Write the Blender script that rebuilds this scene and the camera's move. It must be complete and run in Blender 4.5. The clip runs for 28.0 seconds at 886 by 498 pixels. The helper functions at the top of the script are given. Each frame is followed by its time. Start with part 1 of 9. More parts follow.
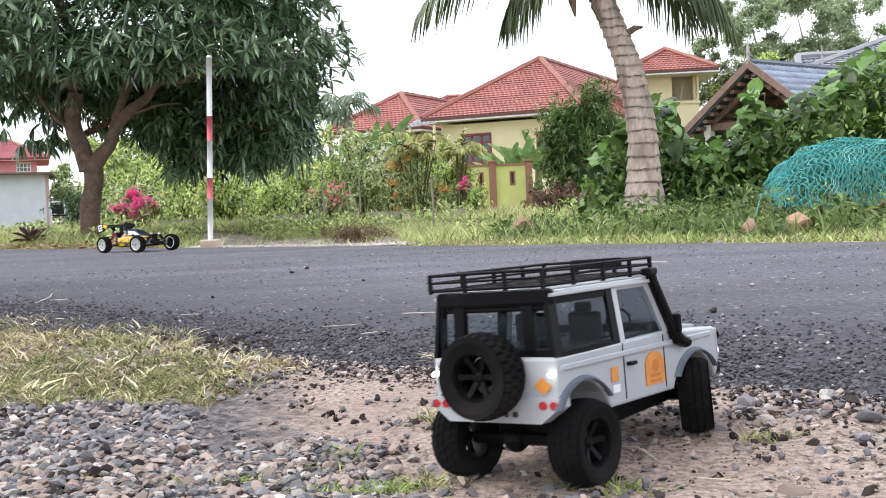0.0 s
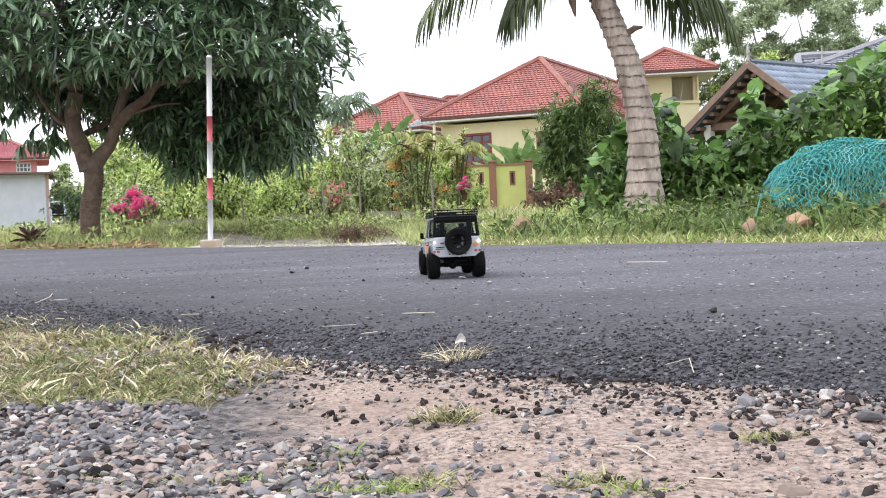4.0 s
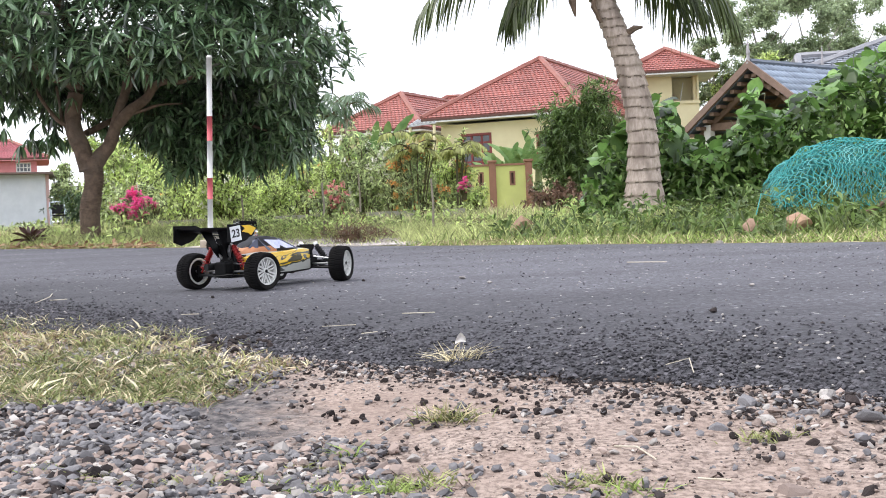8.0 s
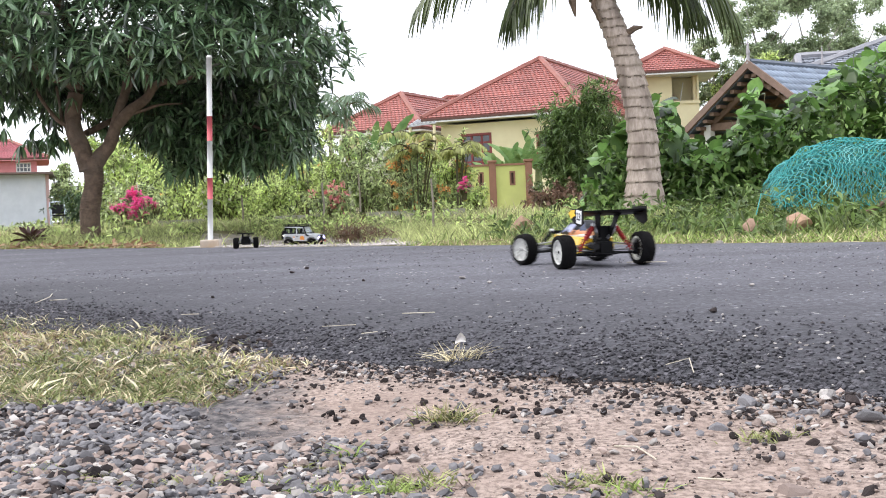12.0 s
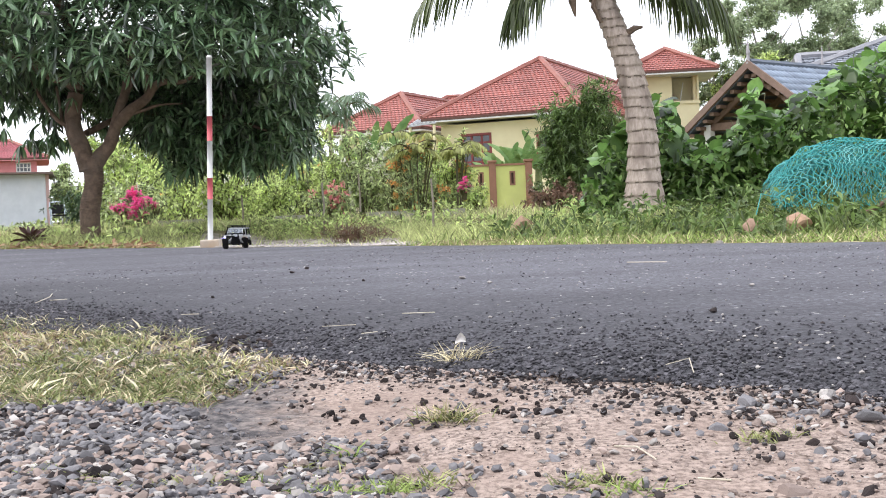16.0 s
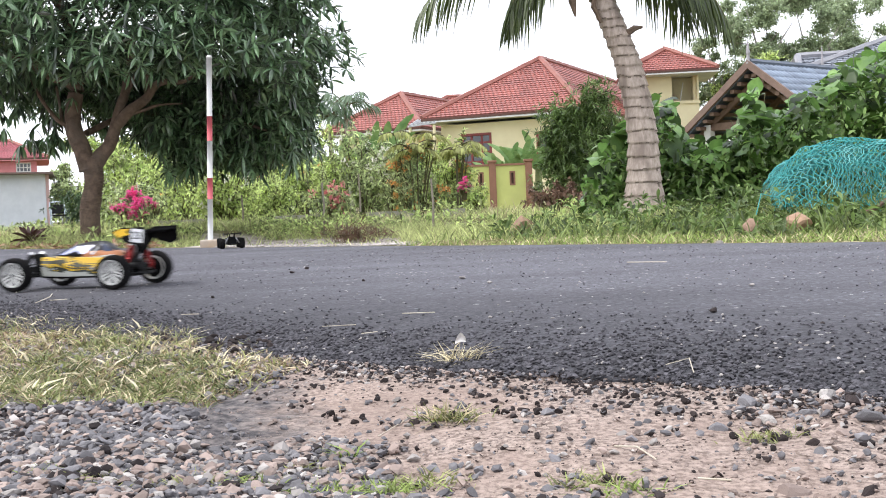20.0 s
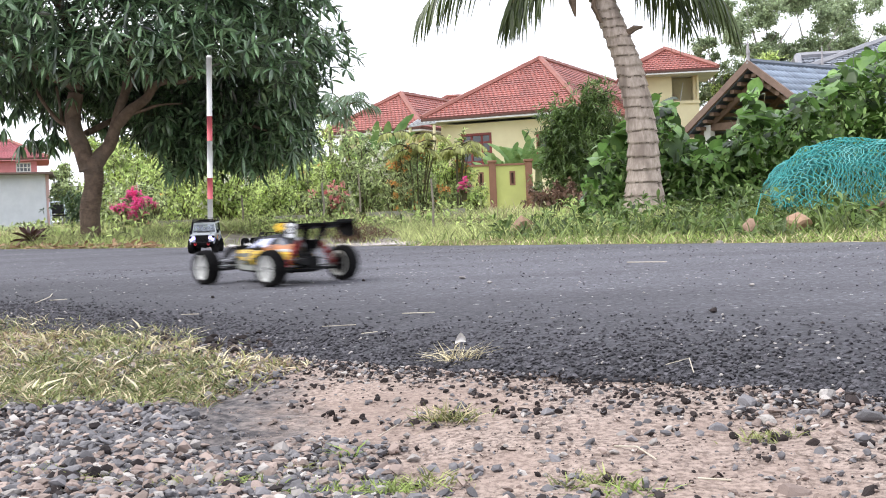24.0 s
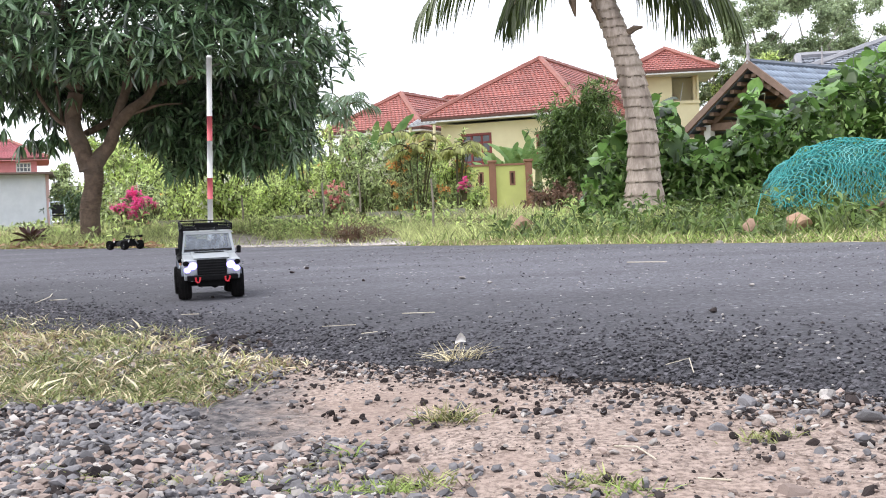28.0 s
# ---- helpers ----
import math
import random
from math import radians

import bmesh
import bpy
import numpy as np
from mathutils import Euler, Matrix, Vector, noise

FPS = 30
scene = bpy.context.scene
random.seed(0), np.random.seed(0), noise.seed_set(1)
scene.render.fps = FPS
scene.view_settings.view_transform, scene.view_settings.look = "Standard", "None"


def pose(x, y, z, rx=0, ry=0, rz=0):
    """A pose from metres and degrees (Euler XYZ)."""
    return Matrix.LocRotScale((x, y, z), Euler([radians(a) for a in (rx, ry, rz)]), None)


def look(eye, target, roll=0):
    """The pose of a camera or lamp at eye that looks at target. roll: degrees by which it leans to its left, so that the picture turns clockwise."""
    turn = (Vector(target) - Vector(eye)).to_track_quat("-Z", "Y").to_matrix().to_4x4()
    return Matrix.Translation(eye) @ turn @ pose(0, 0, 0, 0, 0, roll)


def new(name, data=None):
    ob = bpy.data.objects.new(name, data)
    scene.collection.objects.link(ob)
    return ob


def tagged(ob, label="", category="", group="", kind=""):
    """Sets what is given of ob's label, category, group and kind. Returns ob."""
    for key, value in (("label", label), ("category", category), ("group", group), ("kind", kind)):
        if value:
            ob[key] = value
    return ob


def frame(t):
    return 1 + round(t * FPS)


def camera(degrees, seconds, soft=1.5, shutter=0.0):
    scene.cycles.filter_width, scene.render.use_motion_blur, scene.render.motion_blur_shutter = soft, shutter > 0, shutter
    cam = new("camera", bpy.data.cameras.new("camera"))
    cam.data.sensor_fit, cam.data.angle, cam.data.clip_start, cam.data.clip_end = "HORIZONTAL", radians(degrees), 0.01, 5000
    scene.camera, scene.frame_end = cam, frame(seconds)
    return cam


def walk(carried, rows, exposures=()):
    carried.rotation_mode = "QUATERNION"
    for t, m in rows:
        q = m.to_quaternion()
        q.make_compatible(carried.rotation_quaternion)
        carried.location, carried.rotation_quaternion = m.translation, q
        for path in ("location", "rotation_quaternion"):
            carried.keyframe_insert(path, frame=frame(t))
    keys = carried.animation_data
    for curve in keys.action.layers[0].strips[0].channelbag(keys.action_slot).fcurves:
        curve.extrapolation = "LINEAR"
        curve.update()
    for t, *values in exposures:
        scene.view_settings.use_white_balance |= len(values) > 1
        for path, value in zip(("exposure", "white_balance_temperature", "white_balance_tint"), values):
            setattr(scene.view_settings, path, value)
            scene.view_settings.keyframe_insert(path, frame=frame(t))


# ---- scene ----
import functools

cam = camera(42.81, 28.0, soft=1.0, shutter=0.35)
EYE_VIEW = look((0, 0, 0.185), (0, 1, 0.185 - 0.03797), -2.405)
walk(cam, [(0, EYE_VIEW), (28.0, EYE_VIEW)])

# ---- light: bright hazy overcast, a broad soft sun high on the left ----
SUN_EL, SUN_AZ = radians(60), radians(-98)
world = bpy.data.worlds.new("overcast_sky")
scene.world = world
world.use_nodes = True
wn = world.node_tree
wn.nodes.clear()
w_out = wn.nodes.new("ShaderNodeOutputWorld")
w_bg = wn.nodes.new("ShaderNodeBackground")
w_sky = wn.nodes.new("ShaderNodeTexSky")
w_sky.sky_type = "NISHITA"
w_sky.sun_disc = False
w_sky.sun_elevation = SUN_EL
w_sky.sun_rotation = SUN_AZ
w_sky.air_density = 1.0
w_sky.dust_density = 1.0
w_sat = wn.nodes.new("ShaderNodeHueSaturation")
w_sat.inputs["Saturation"].default_value = 0.22
w_bg.inputs["Strength"].default_value = 0.15
wn.links.new(w_sky.outputs[0], w_sat.inputs["Color"])
w_cloud = wn.nodes.new("ShaderNodeMixRGB")
w_cloud.inputs["Fac"].default_value = 0.7
w_cloud.inputs["Color2"].default_value = (7.2, 7.45, 8.3, 1)
wn.links.new(w_sat.outputs[0], w_cloud.inputs["Color1"])
wn.links.new(w_cloud.outputs[0], w_bg.inputs[0])
wn.links.new(w_bg.outputs[0], w_out.inputs[0])

sun_data = bpy.data.lights.new("sun", "SUN")
sun_data.energy = 1.5
sun_data.angle = radians(30)
sun_data.color = (1.0, 0.97, 0.92)
sun = new("sun", sun_data)
sun.matrix_world = look((math.sin(SUN_AZ) * 30, math.cos(SUN_AZ) * 30, math.tan(SUN_EL) * 30), (0, 0, 0))
scene.view_settings.exposure = 0.9


# ---- materials ----
def links(nt, a, b):
    nt.links.new(a, b)


@functools.lru_cache(None)
def mat(name, c1, c2=None, scale=8.0, rough=0.7, metal=0.0, bump=0.2, bscale=None, c3=None, detail=6.0, spread=0.5, per=0.0, island=0.0, coat=0.0, emit=0.0, spec=0.5, trans=0.0):
    """Two or three colours mixed by noise at two scales, with fine relief; per and island vary it from piece to piece."""
    m = bpy.data.materials.new(name)
    m.use_nodes = True
    nt = m.node_tree
    bs = nt.nodes["Principled BSDF"]
    bs.inputs["Roughness"].default_value = rough
    bs.inputs["Metallic"].default_value = metal
    bs.inputs["Specular IOR Level"].default_value = spec
    if coat:
        bs.inputs["Coat Weight"].default_value = coat
        bs.inputs["Coat Roughness"].default_value = 0.08
    c2 = c2 or tuple(v * 0.75 for v in c1)
    tc = nt.nodes.new("ShaderNodeTexCoord")
    n1 = nt.nodes.new("ShaderNodeTexNoise")
    n1.inputs["Scale"].default_value = scale
    n1.inputs["Detail"].default_value = detail
    n1.inputs["Roughness"].default_value = 0.65
    links(nt, tc.outputs["Object"], n1.inputs["Vector"])
    ramp = nt.nodes.new("ShaderNodeValToRGB")
    ramp.color_ramp.elements[0].position = 0.5 - spread * 0.35
    ramp.color_ramp.elements[1].position = 0.5 + spread * 0.35
    ramp.color_ramp.elements[0].color = (*c2, 1)
    ramp.color_ramp.elements[1].color = (*c1, 1)
    links(nt, n1.outputs["Fac"], ramp.inputs["Fac"])
    col = ramp.outputs["Color"]
    if c3:
        n2 = nt.nodes.new("ShaderNodeTexNoise")
        n2.inputs["Scale"].default_value = scale * 0.22
        n2.inputs["Detail"].default_value = 4
        links(nt, tc.outputs["Object"], n2.inputs["Vector"])
        r2 = nt.nodes.new("ShaderNodeValToRGB")
        r2.color_ramp.elements[0].position = 0.5
        r2.color_ramp.elements[1].position = 0.68
        links(nt, n2.outputs["Fac"], r2.inputs["Fac"])
        mx = nt.nodes.new("ShaderNodeMixRGB")
        mx.inputs["Color2"].default_value = (*c3, 1)
        links(nt, r2.outputs["Color"], mx.inputs["Fac"])
        links(nt, col, mx.inputs["Color1"])
        col = mx.outputs["Color"]
    if per or island:
        src = nt.nodes.new("ShaderNodeObjectInfo" if per else "ShaderNodeNewGeometry")
        k = per or island
        mr = nt.nodes.new("ShaderNodeMapRange")
        mr.inputs["To Min"].default_value = 1 - k
        mr.inputs["To Max"].default_value = 1 + k
        links(nt, src.outputs["Random" if per else "Random Per Island"], mr.inputs["Value"])
        hv = nt.nodes.new("ShaderNodeHueSaturation")
        links(nt, mr.outputs["Result"], hv.inputs["Value"])
        links(nt, col, hv.inputs["Color"])
        col = hv.outputs["Color"]
    links(nt, col, bs.inputs["Base Color"])
    if bump:
        nb = nt.nodes.new("ShaderNodeTexNoise")
        nb.inputs["Scale"].default_value = bscale or scale * 5
        nb.inputs["Detail"].default_value = 5
        links(nt, tc.outputs["Object"], nb.inputs["Vector"])
        bp = nt.nodes.new("ShaderNodeBump")
        bp.inputs["Strength"].default_value = bump
        bp.inputs["Distance"].default_value = 0.3 / (bscale or scale * 5)
        links(nt, nb.outputs["Fac"], bp.inputs["Height"])
        links(nt, bp.outputs["Normal"], bs.inputs["Normal"])
    if emit:
        bs.inputs["Emission Color"].default_value = (*c1, 1)
        bs.inputs["Emission Strength"].default_value = emit
    if trans:
        t = nt.nodes.new("ShaderNodeBsdfTranslucent")
        links(nt, col, t.inputs["Color"])
        ms = nt.nodes.new("ShaderNodeMixShader")
        ms.inputs["Fac"].default_value = trans
        links(nt, bs.outputs[0], ms.inputs[1])
        links(nt, t.outputs[0], ms.inputs[2])
        links(nt, ms.outputs[0], nt.nodes["Material Output"].inputs[0])
    return m


# ---- mesh helpers ----
def mesh_ob(name, bm, material, smooth=False):
    me = bpy.data.meshes.new(name)
    bm.to_mesh(me)
    bm.free()
    if smooth:
        me.shade_smooth()
    for one in (material if isinstance(material, (list, tuple)) else [material]):
        me.materials.append(one)
    return new(name, me)


def part(name, bm, material, parent, label="", smooth=False):
    ob = mesh_ob(name, bm, material, smooth)
    ob.parent = parent
    if label:
        tagged(ob, label)
    return ob


def piece(name, me, parent, m):
    """One more object on shared mesh data, under its thing."""
    ob = new(name, me)
    ob.parent = parent
    ob.matrix_basis = m
    return ob


def thing(name, m, label, category, group="", kind=""):
    ob = new(name)
    ob.empty_display_size = 0.1
    ob.matrix_basis = m
    return tagged(ob, label, category, group, kind)


def box(bm, lo, hi, bevel=0.0, m=None):
    lo, hi = Vector(lo), Vector(hi)
    size = hi - lo
    got = bmesh.ops.create_cube(bm, size=1, matrix=Matrix.Translation((lo + hi) / 2) @ Matrix.Diagonal((*size, 1)))
    vs = got["verts"]
    if bevel:
        es = {e for v in vs for e in v.link_edges}
        r = bmesh.ops.bevel(bm, geom=list(es), offset=min(bevel, min(size) * 0.45), segments=2, affect="EDGES", profile=0.5)
        vs = list({v for f in r["faces"] for v in f.verts} | {v for v in vs if v.is_valid})
    if m is not None:
        bmesh.ops.transform(bm, matrix=m, verts=vs)
    return vs


def tube(bm, points, radii, sides=8, cap=True):
    """A bent round bar through points; radii one or one per point."""
    points = [Vector(p) for p in points]
    if not isinstance(radii, (list, tuple)):
        radii = [radii] * len(points)
    rings = []
    up = Vector((0.13, 0.21, 0.97))
    for i, p in enumerate(points):
        d = (points[min(i + 1, len(points) - 1)] - points[max(i - 1, 0)]).normalized()
        a = d.cross(up)
        if a.length < 0.1:
            a = d.cross(Vector((1, 0, 0)))
        a.normalize()
        b = d.cross(a)
        rings.append([bm.verts.new(p + (a * math.cos(2 * math.pi * k / sides) + b * math.sin(2 * math.pi * k / sides)) * radii[i]) for k in range(sides)])
    for r, s in zip(rings, rings[1:]):
        for k in range(sides):
            bm.faces.new((r[k], r[(k + 1) % sides], s[(k + 1) % sides], s[k]))
    if cap:
        bm.faces.new(rings[0])
        bm.faces.new(rings[-1][::-1])
    return rings


def loft(bm, sections, cap=True):
    """Skin between closed outlines of the same number of points."""
    rings = [[bm.verts.new(p) for p in s] for s in sections]
    n = len(rings[0])
    for r, s in zip(rings, rings[1:]):
        for k in range(n):
            bm.faces.new((r[k], r[(k + 1) % n], s[(k + 1) % n], s[k]))
    if cap:
        bm.faces.new(rings[0][::-1])
        bm.faces.new(rings[-1])
    bmesh.ops.recalc_face_normals(bm, faces=bm.faces)
    return rings


def spin_profile(bm, profile, steps=24, axis="Y"):
    """Turn a closed profile of (radius, along) round the axis."""
    rings = []
    for k in range(steps):
        a = 2 * math.pi * k / steps
        rings.append([bm.verts.new((r * math.cos(a), s, r * math.sin(a)) if axis == "Y" else (r * math.cos(a), r * math.sin(a), s)) for r, s in profile])
    n = len(profile)
    for k in range(steps):
        a, b = rings[k], rings[(k + 1) % steps]
        for i in range(n):
            bm.faces.new((a[i], a[(i + 1) % n], b[(i + 1) % n], b[i]))
    bmesh.ops.recalc_face_normals(bm, faces=bm.faces)


def raw(name, verts, faces, material, smooth=False):
    me = bpy.data.meshes.new(name)
    me.from_pydata(verts, [], faces)
    if smooth:
        me.shade_smooth()
    me.materials.append(material)
    return me


rng = random.Random(7)


# ---- ground, road ----
NX, NY = 0.6921, 0.7218          # across the road, away from the camera
EX, EY = 0.7218, -0.6921         # along the road
FAR_EDGE = 3.86


def across(x, y):
    return NX * x + NY * y


def smooth(t):
    t = max(0.0, min(1.0, t))
    return t * t * (3 - 2 * t)


def base_z(x, y):
    """Lie of the land without its roughness: the shoulder falls away below the road."""
    s, a = across(x, y), EX * x + EY * y
    hollow = smooth((s - 3.92) / 1.4) * smooth((8.4 - s) / 2.2) * smooth((a + 9.3) / 0.8) * smooth((-4.25 - a) / 0.5)
    brow = 1.5 - 0.4 * smooth((-1.25 - a) / 0.9)
    return -0.041 * max(0.0, min(1.0, (brow - s) / (brow - 0.76))) + 0.05 * smooth((s - 4.6) / 3.0) * (1 - hollow) - 0.078 * hollow


def near_edge(a):
    return 1.085 - 0.062 * smooth((-0.80 - a) / 0.3) - 0.018 * smooth((-1.5 - a) / 0.6) + 0.03 * noise.noise((a * 2.3, 3.1, 0)) + 0.02 * noise.noise((a * 9, 7.7, 0))


def far_edge(a):
    return FAR_EDGE + 0.03 * noise.noise((a * 1.3, 1.1, 5)) + 0.015 * noise.noise((a * 7, 2.2, 5))


def ground_z(x, y):
    s, a = across(x, y), EX * x + EY * y
    z = base_z(x, y)
    rough = 0.010 * noise.noise((x * 5, y * 5, 0)) + 0.005 * noise.noise((x * 17, y * 17, 4))
    if s > 2:
        rough = 0.012 * noise.noise((x * 1.5, y * 1.5, 9)) * smooth((s - FAR_EDGE) / 0.6) - 0.004
    under = smooth((s - near_edge(a)) / 0.05) * smooth((far_edge(a) - s) / 0.06)
    return z + rough * (1 - under) * min(1.0, 60 / (abs(x) + abs(y) + 1)) - 0.03 * under


def soil_material():
    m = bpy.data.materials.new("sandy_soil_and_verge")
    m.use_nodes = True
    nt = m.node_tree
    bs = nt.nodes["Principled BSDF"]
    bs.inputs["Roughness"].default_value = 0.95
    bs.inputs["Specular IOR Level"].default_value = 0.15
    tc = nt.nodes.new("ShaderNodeTexCoord")

    def tex(scale, detail=8.0):
        n = nt.nodes.new("ShaderNodeTexNoise")
        n.inputs["Scale"].default_value = scale
        n.inputs["Detail"].default_value = detail
        n.inputs["Roughness"].default_value = 0.7
        links(nt, tc.outputs["Object"], n.inputs["Vector"])
        return n.outputs["Fac"]

    def ramp(fac, stops):
        r = nt.nodes.new("ShaderNodeValToRGB")
        while len(r.color_ramp.elements) < len(stops):
            r.color_ramp.elements.new(0.5)
        for e, (p, c) in zip(r.color_ramp.elements, stops):
            e.position, e.color = p, (*c, 1)
        links(nt, fac, r.inputs["Fac"])
        return r.outputs["Color"]

    def mix(fac, a, b):
        x = nt.nodes.new("ShaderNodeMixRGB")
        links(nt, fac, x.inputs["Fac"])
        links(nt, a, x.inputs["Color1"])
        links(nt, b, x.inputs["Color2"])
        return x.outputs["Color"]

    sand = ramp(tex(9), [(0.3, (0.24, 0.178, 0.15)), (0.5, (0.335, 0.25, 0.208)), (0.68, (0.43, 0.315, 0.25))])
    grit = ramp(tex(150, 3), [(0.40, (0.045, 0.04, 0.042)), (0.48, (0.24, 0.20, 0.182)), (0.64, (0.46, 0.38, 0.335))])
    near = mix(ramp(tex(4.5), [(0.40, (0.28,) * 3), (0.60, (0.80,) * 3)]), sand, grit)
    # grey stone dust under the gravel bank, away from the sandy run-in
    squeezed = nt.nodes.new("ShaderNodeVectorMath")
    squeezed.operation = "MULTIPLY"
    squeezed.inputs[1].default_value = (1, 0.5, 0)
    links(nt, tc.outputs["Object"], squeezed.inputs[0])
    from_bank = nt.nodes.new("ShaderNodeVectorMath")
    from_bank.operation = "DISTANCE"
    from_bank.inputs[1].default_value = (-0.55, 0.55, 0)
    links(nt, squeezed.outputs["Vector"], from_bank.inputs[0])
    bank = nt.nodes.new("ShaderNodeMath")
    bank.operation = "MULTIPLY_ADD"
    bank.inputs[1].default_value = 0.22
    links(nt, tex(14, 4), bank.inputs[0])
    links(nt, from_bank.outputs["Value"], bank.inputs[2])
    reach = nt.nodes.new("ShaderNodeMapRange")
    reach.inputs["From Min"].default_value, reach.inputs["From Max"].default_value = 0.53, 0.46
    links(nt, bank.outputs[0], reach.inputs["Value"])
    dust = ramp(tex(60, 4), [(0.38, (0.05, 0.047, 0.05)), (0.52, (0.125, 0.113, 0.113)), (0.68, (0.24, 0.21, 0.195))])
    near = mix(reach.outputs["Result"], near, dust)
    bare = ramp(tex(7), [(0.35, (0.30, 0.25, 0.22)), (0.55, (0.52, 0.46, 0.42)), (0.7, (0.66, 0.60, 0.56))])
    turf = ramp(tex(3), [(0.35, (0.10, 0.10, 0.035)), (0.55, (0.16, 0.15, 0.06)), (0.7, (0.26, 0.20, 0.11))])
    # a bare trodden patch by the pole, in the verge
    far_off = nt.nodes.new("ShaderNodeVectorMath")
    far_off.operation = "DISTANCE"
    far_off.inputs[1].default_value = (-1.2, 9.4, -0.08)
    links(nt, tc.outputs["Object"], far_off.inputs[0])
    ragged = nt.nodes.new("ShaderNodeMath")
    ragged.operation = "MULTIPLY_ADD"
    ragged.inputs[1].default_value = 0.9
    links(nt, tex(2.2, 5), ragged.inputs[0])
    links(nt, far_off.outputs["Value"], ragged.inputs[2])
    green = mix(ramp(ragged.outputs[0], [(0.0, (0, 0, 0)), (1.0, (1, 1, 1))]), bare, turf)
    spread = nt.nodes.new("ShaderNodeMapRange")
    spread.inputs["From Min"].default_value, spread.inputs["From Max"].default_value = 1.95, 2.4
    links(nt, ragged.outputs[0], spread.inputs["Value"])
    links(nt, spread.outputs["Result"], green.node.inputs["Fac"])
    dot = nt.nodes.new("ShaderNodeVectorMath")
    dot.operation = "DOT_PRODUCT"
    dot.inputs[1].default_value = (NX, NY, 0)
    links(nt, tc.outputs["Object"], dot.inputs[0])
    side = nt.nodes.new("ShaderNodeMapRange")
    side.inputs["From Min"].default_value = 2.0
    side.inputs["From Max"].default_value = 2.6
    links(nt, dot.outputs["Value"], side.inputs["Value"])
    links(nt, mix(side.outputs["Result"], near, green), bs.inputs["Base Color"])
    bp = nt.nodes.new("ShaderNodeBump")
    bp.inputs["Strength"].default_value = 0.8
    bp.inputs["Distance"].default_value = 0.006
    links(nt, tex(140, 4), bp.inputs["Height"])
    links(nt, bp.outputs["Normal"], bs.inputs["Normal"])
    return m


def asphalt_material():
    m = bpy.data.materials.new("worn_asphalt")
    m.use_nodes = True
    nt = m.node_tree
    bs = nt.nodes["Principled BSDF"]
    bs.inputs["Roughness"].default_value = 0.85
    bs.inputs["Specular IOR Level"].default_value = 0.3
    tc = nt.nodes.new("ShaderNodeTexCoord")
    vo = nt.nodes.new("ShaderNodeTexVoronoi")
    vo.inputs["Scale"].default_value = 150
    links(nt, tc.outputs["Object"], vo.inputs["Vector"])
    sep = nt.nodes.new("ShaderNodeSeparateColor")
    links(nt, vo.outputs["Color"], sep.inputs["Color"])
    r = nt.nodes.new("ShaderNodeValToRGB")
    r.color_ramp.interpolation = "CONSTANT"
    for p, c in ((0.45, 0.084), (0.75, 0.100), (0.93, 0.122), (0.985, 0.18)):
        e = r.color_ramp.elements.new(p)
        e.color = (c * 0.99, c * 0.97, c * 1.13, 1)
    r.color_ramp.elements[0].color = (0.064, 0.062, 0.072, 1)
    r.color_ramp.elements[-1].color = (0.38, 0.37, 0.36, 1)
    r.color_ramp.elements[-1].position = 0.996
    links(nt, sep.outputs["Red"], r.inputs["Fac"])
    n = nt.nodes.new("ShaderNodeTexNoise")
    n.inputs["Scale"].default_value = 1.6
    n.inputs["Detail"].default_value = 7
    mp = nt.nodes.new("ShaderNodeMapping")
    mp.inputs["Rotation"].default_value = (0, 0, radians(43.8))
    mp.inputs["Scale"].default_value = (0.35, 1.6, 1)
    links(nt, tc.outputs["Object"], mp.inputs["Vector"])
    links(nt, mp.outputs["Vector"], n.inputs["Vector"])
    mr = nt.nodes.new("ShaderNodeMapRange")
    mr.inputs["From Min"].default_value, mr.inputs["From Max"].default_value = 0.3, 0.7
    mr.inputs["To Min"].default_value, mr.inputs["To Max"].default_value = 0.75, 1.35
    links(nt, n.outputs["Fac"], mr.inputs["Value"])
    hv = nt.nodes.new("ShaderNodeHueSaturation")
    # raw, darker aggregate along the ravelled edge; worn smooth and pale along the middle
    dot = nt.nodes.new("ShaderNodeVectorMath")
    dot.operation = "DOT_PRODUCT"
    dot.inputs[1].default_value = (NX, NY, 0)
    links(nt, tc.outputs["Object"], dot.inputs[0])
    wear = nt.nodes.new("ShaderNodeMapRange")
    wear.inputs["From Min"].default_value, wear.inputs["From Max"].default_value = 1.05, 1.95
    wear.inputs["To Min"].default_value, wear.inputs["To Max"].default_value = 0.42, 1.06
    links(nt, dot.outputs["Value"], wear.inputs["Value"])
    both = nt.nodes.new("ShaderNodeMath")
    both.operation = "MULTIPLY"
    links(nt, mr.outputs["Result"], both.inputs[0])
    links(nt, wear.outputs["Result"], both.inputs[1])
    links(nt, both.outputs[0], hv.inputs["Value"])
    links(nt, r.outputs["Color"], hv.inputs["Color"])
    links(nt, hv.outputs["Color"], bs.inputs["Base Color"])
    bp = nt.nodes.new("ShaderNodeBump")
    bp.inputs["Strength"].default_value = 0.7
    bp.inputs["Distance"].default_value = 0.003
    bp.invert = True
    links(nt, vo.outputs["Distance"], bp.inputs["Height"])
    links(nt, bp.outputs["Normal"], bs.inputs["Normal"])
    return m


def spaced(lo, hi, fine, coarse, mid_lo, mid_hi):
    out, v = [], lo
    while v < hi:
        out.append(v)
        far = max(mid_lo - v, v - mid_hi, 0.0)
        v += min(coarse, fine + far * 0.12)
        if v > mid_hi + 200:
            v += coarse * 2
    return out + [hi]


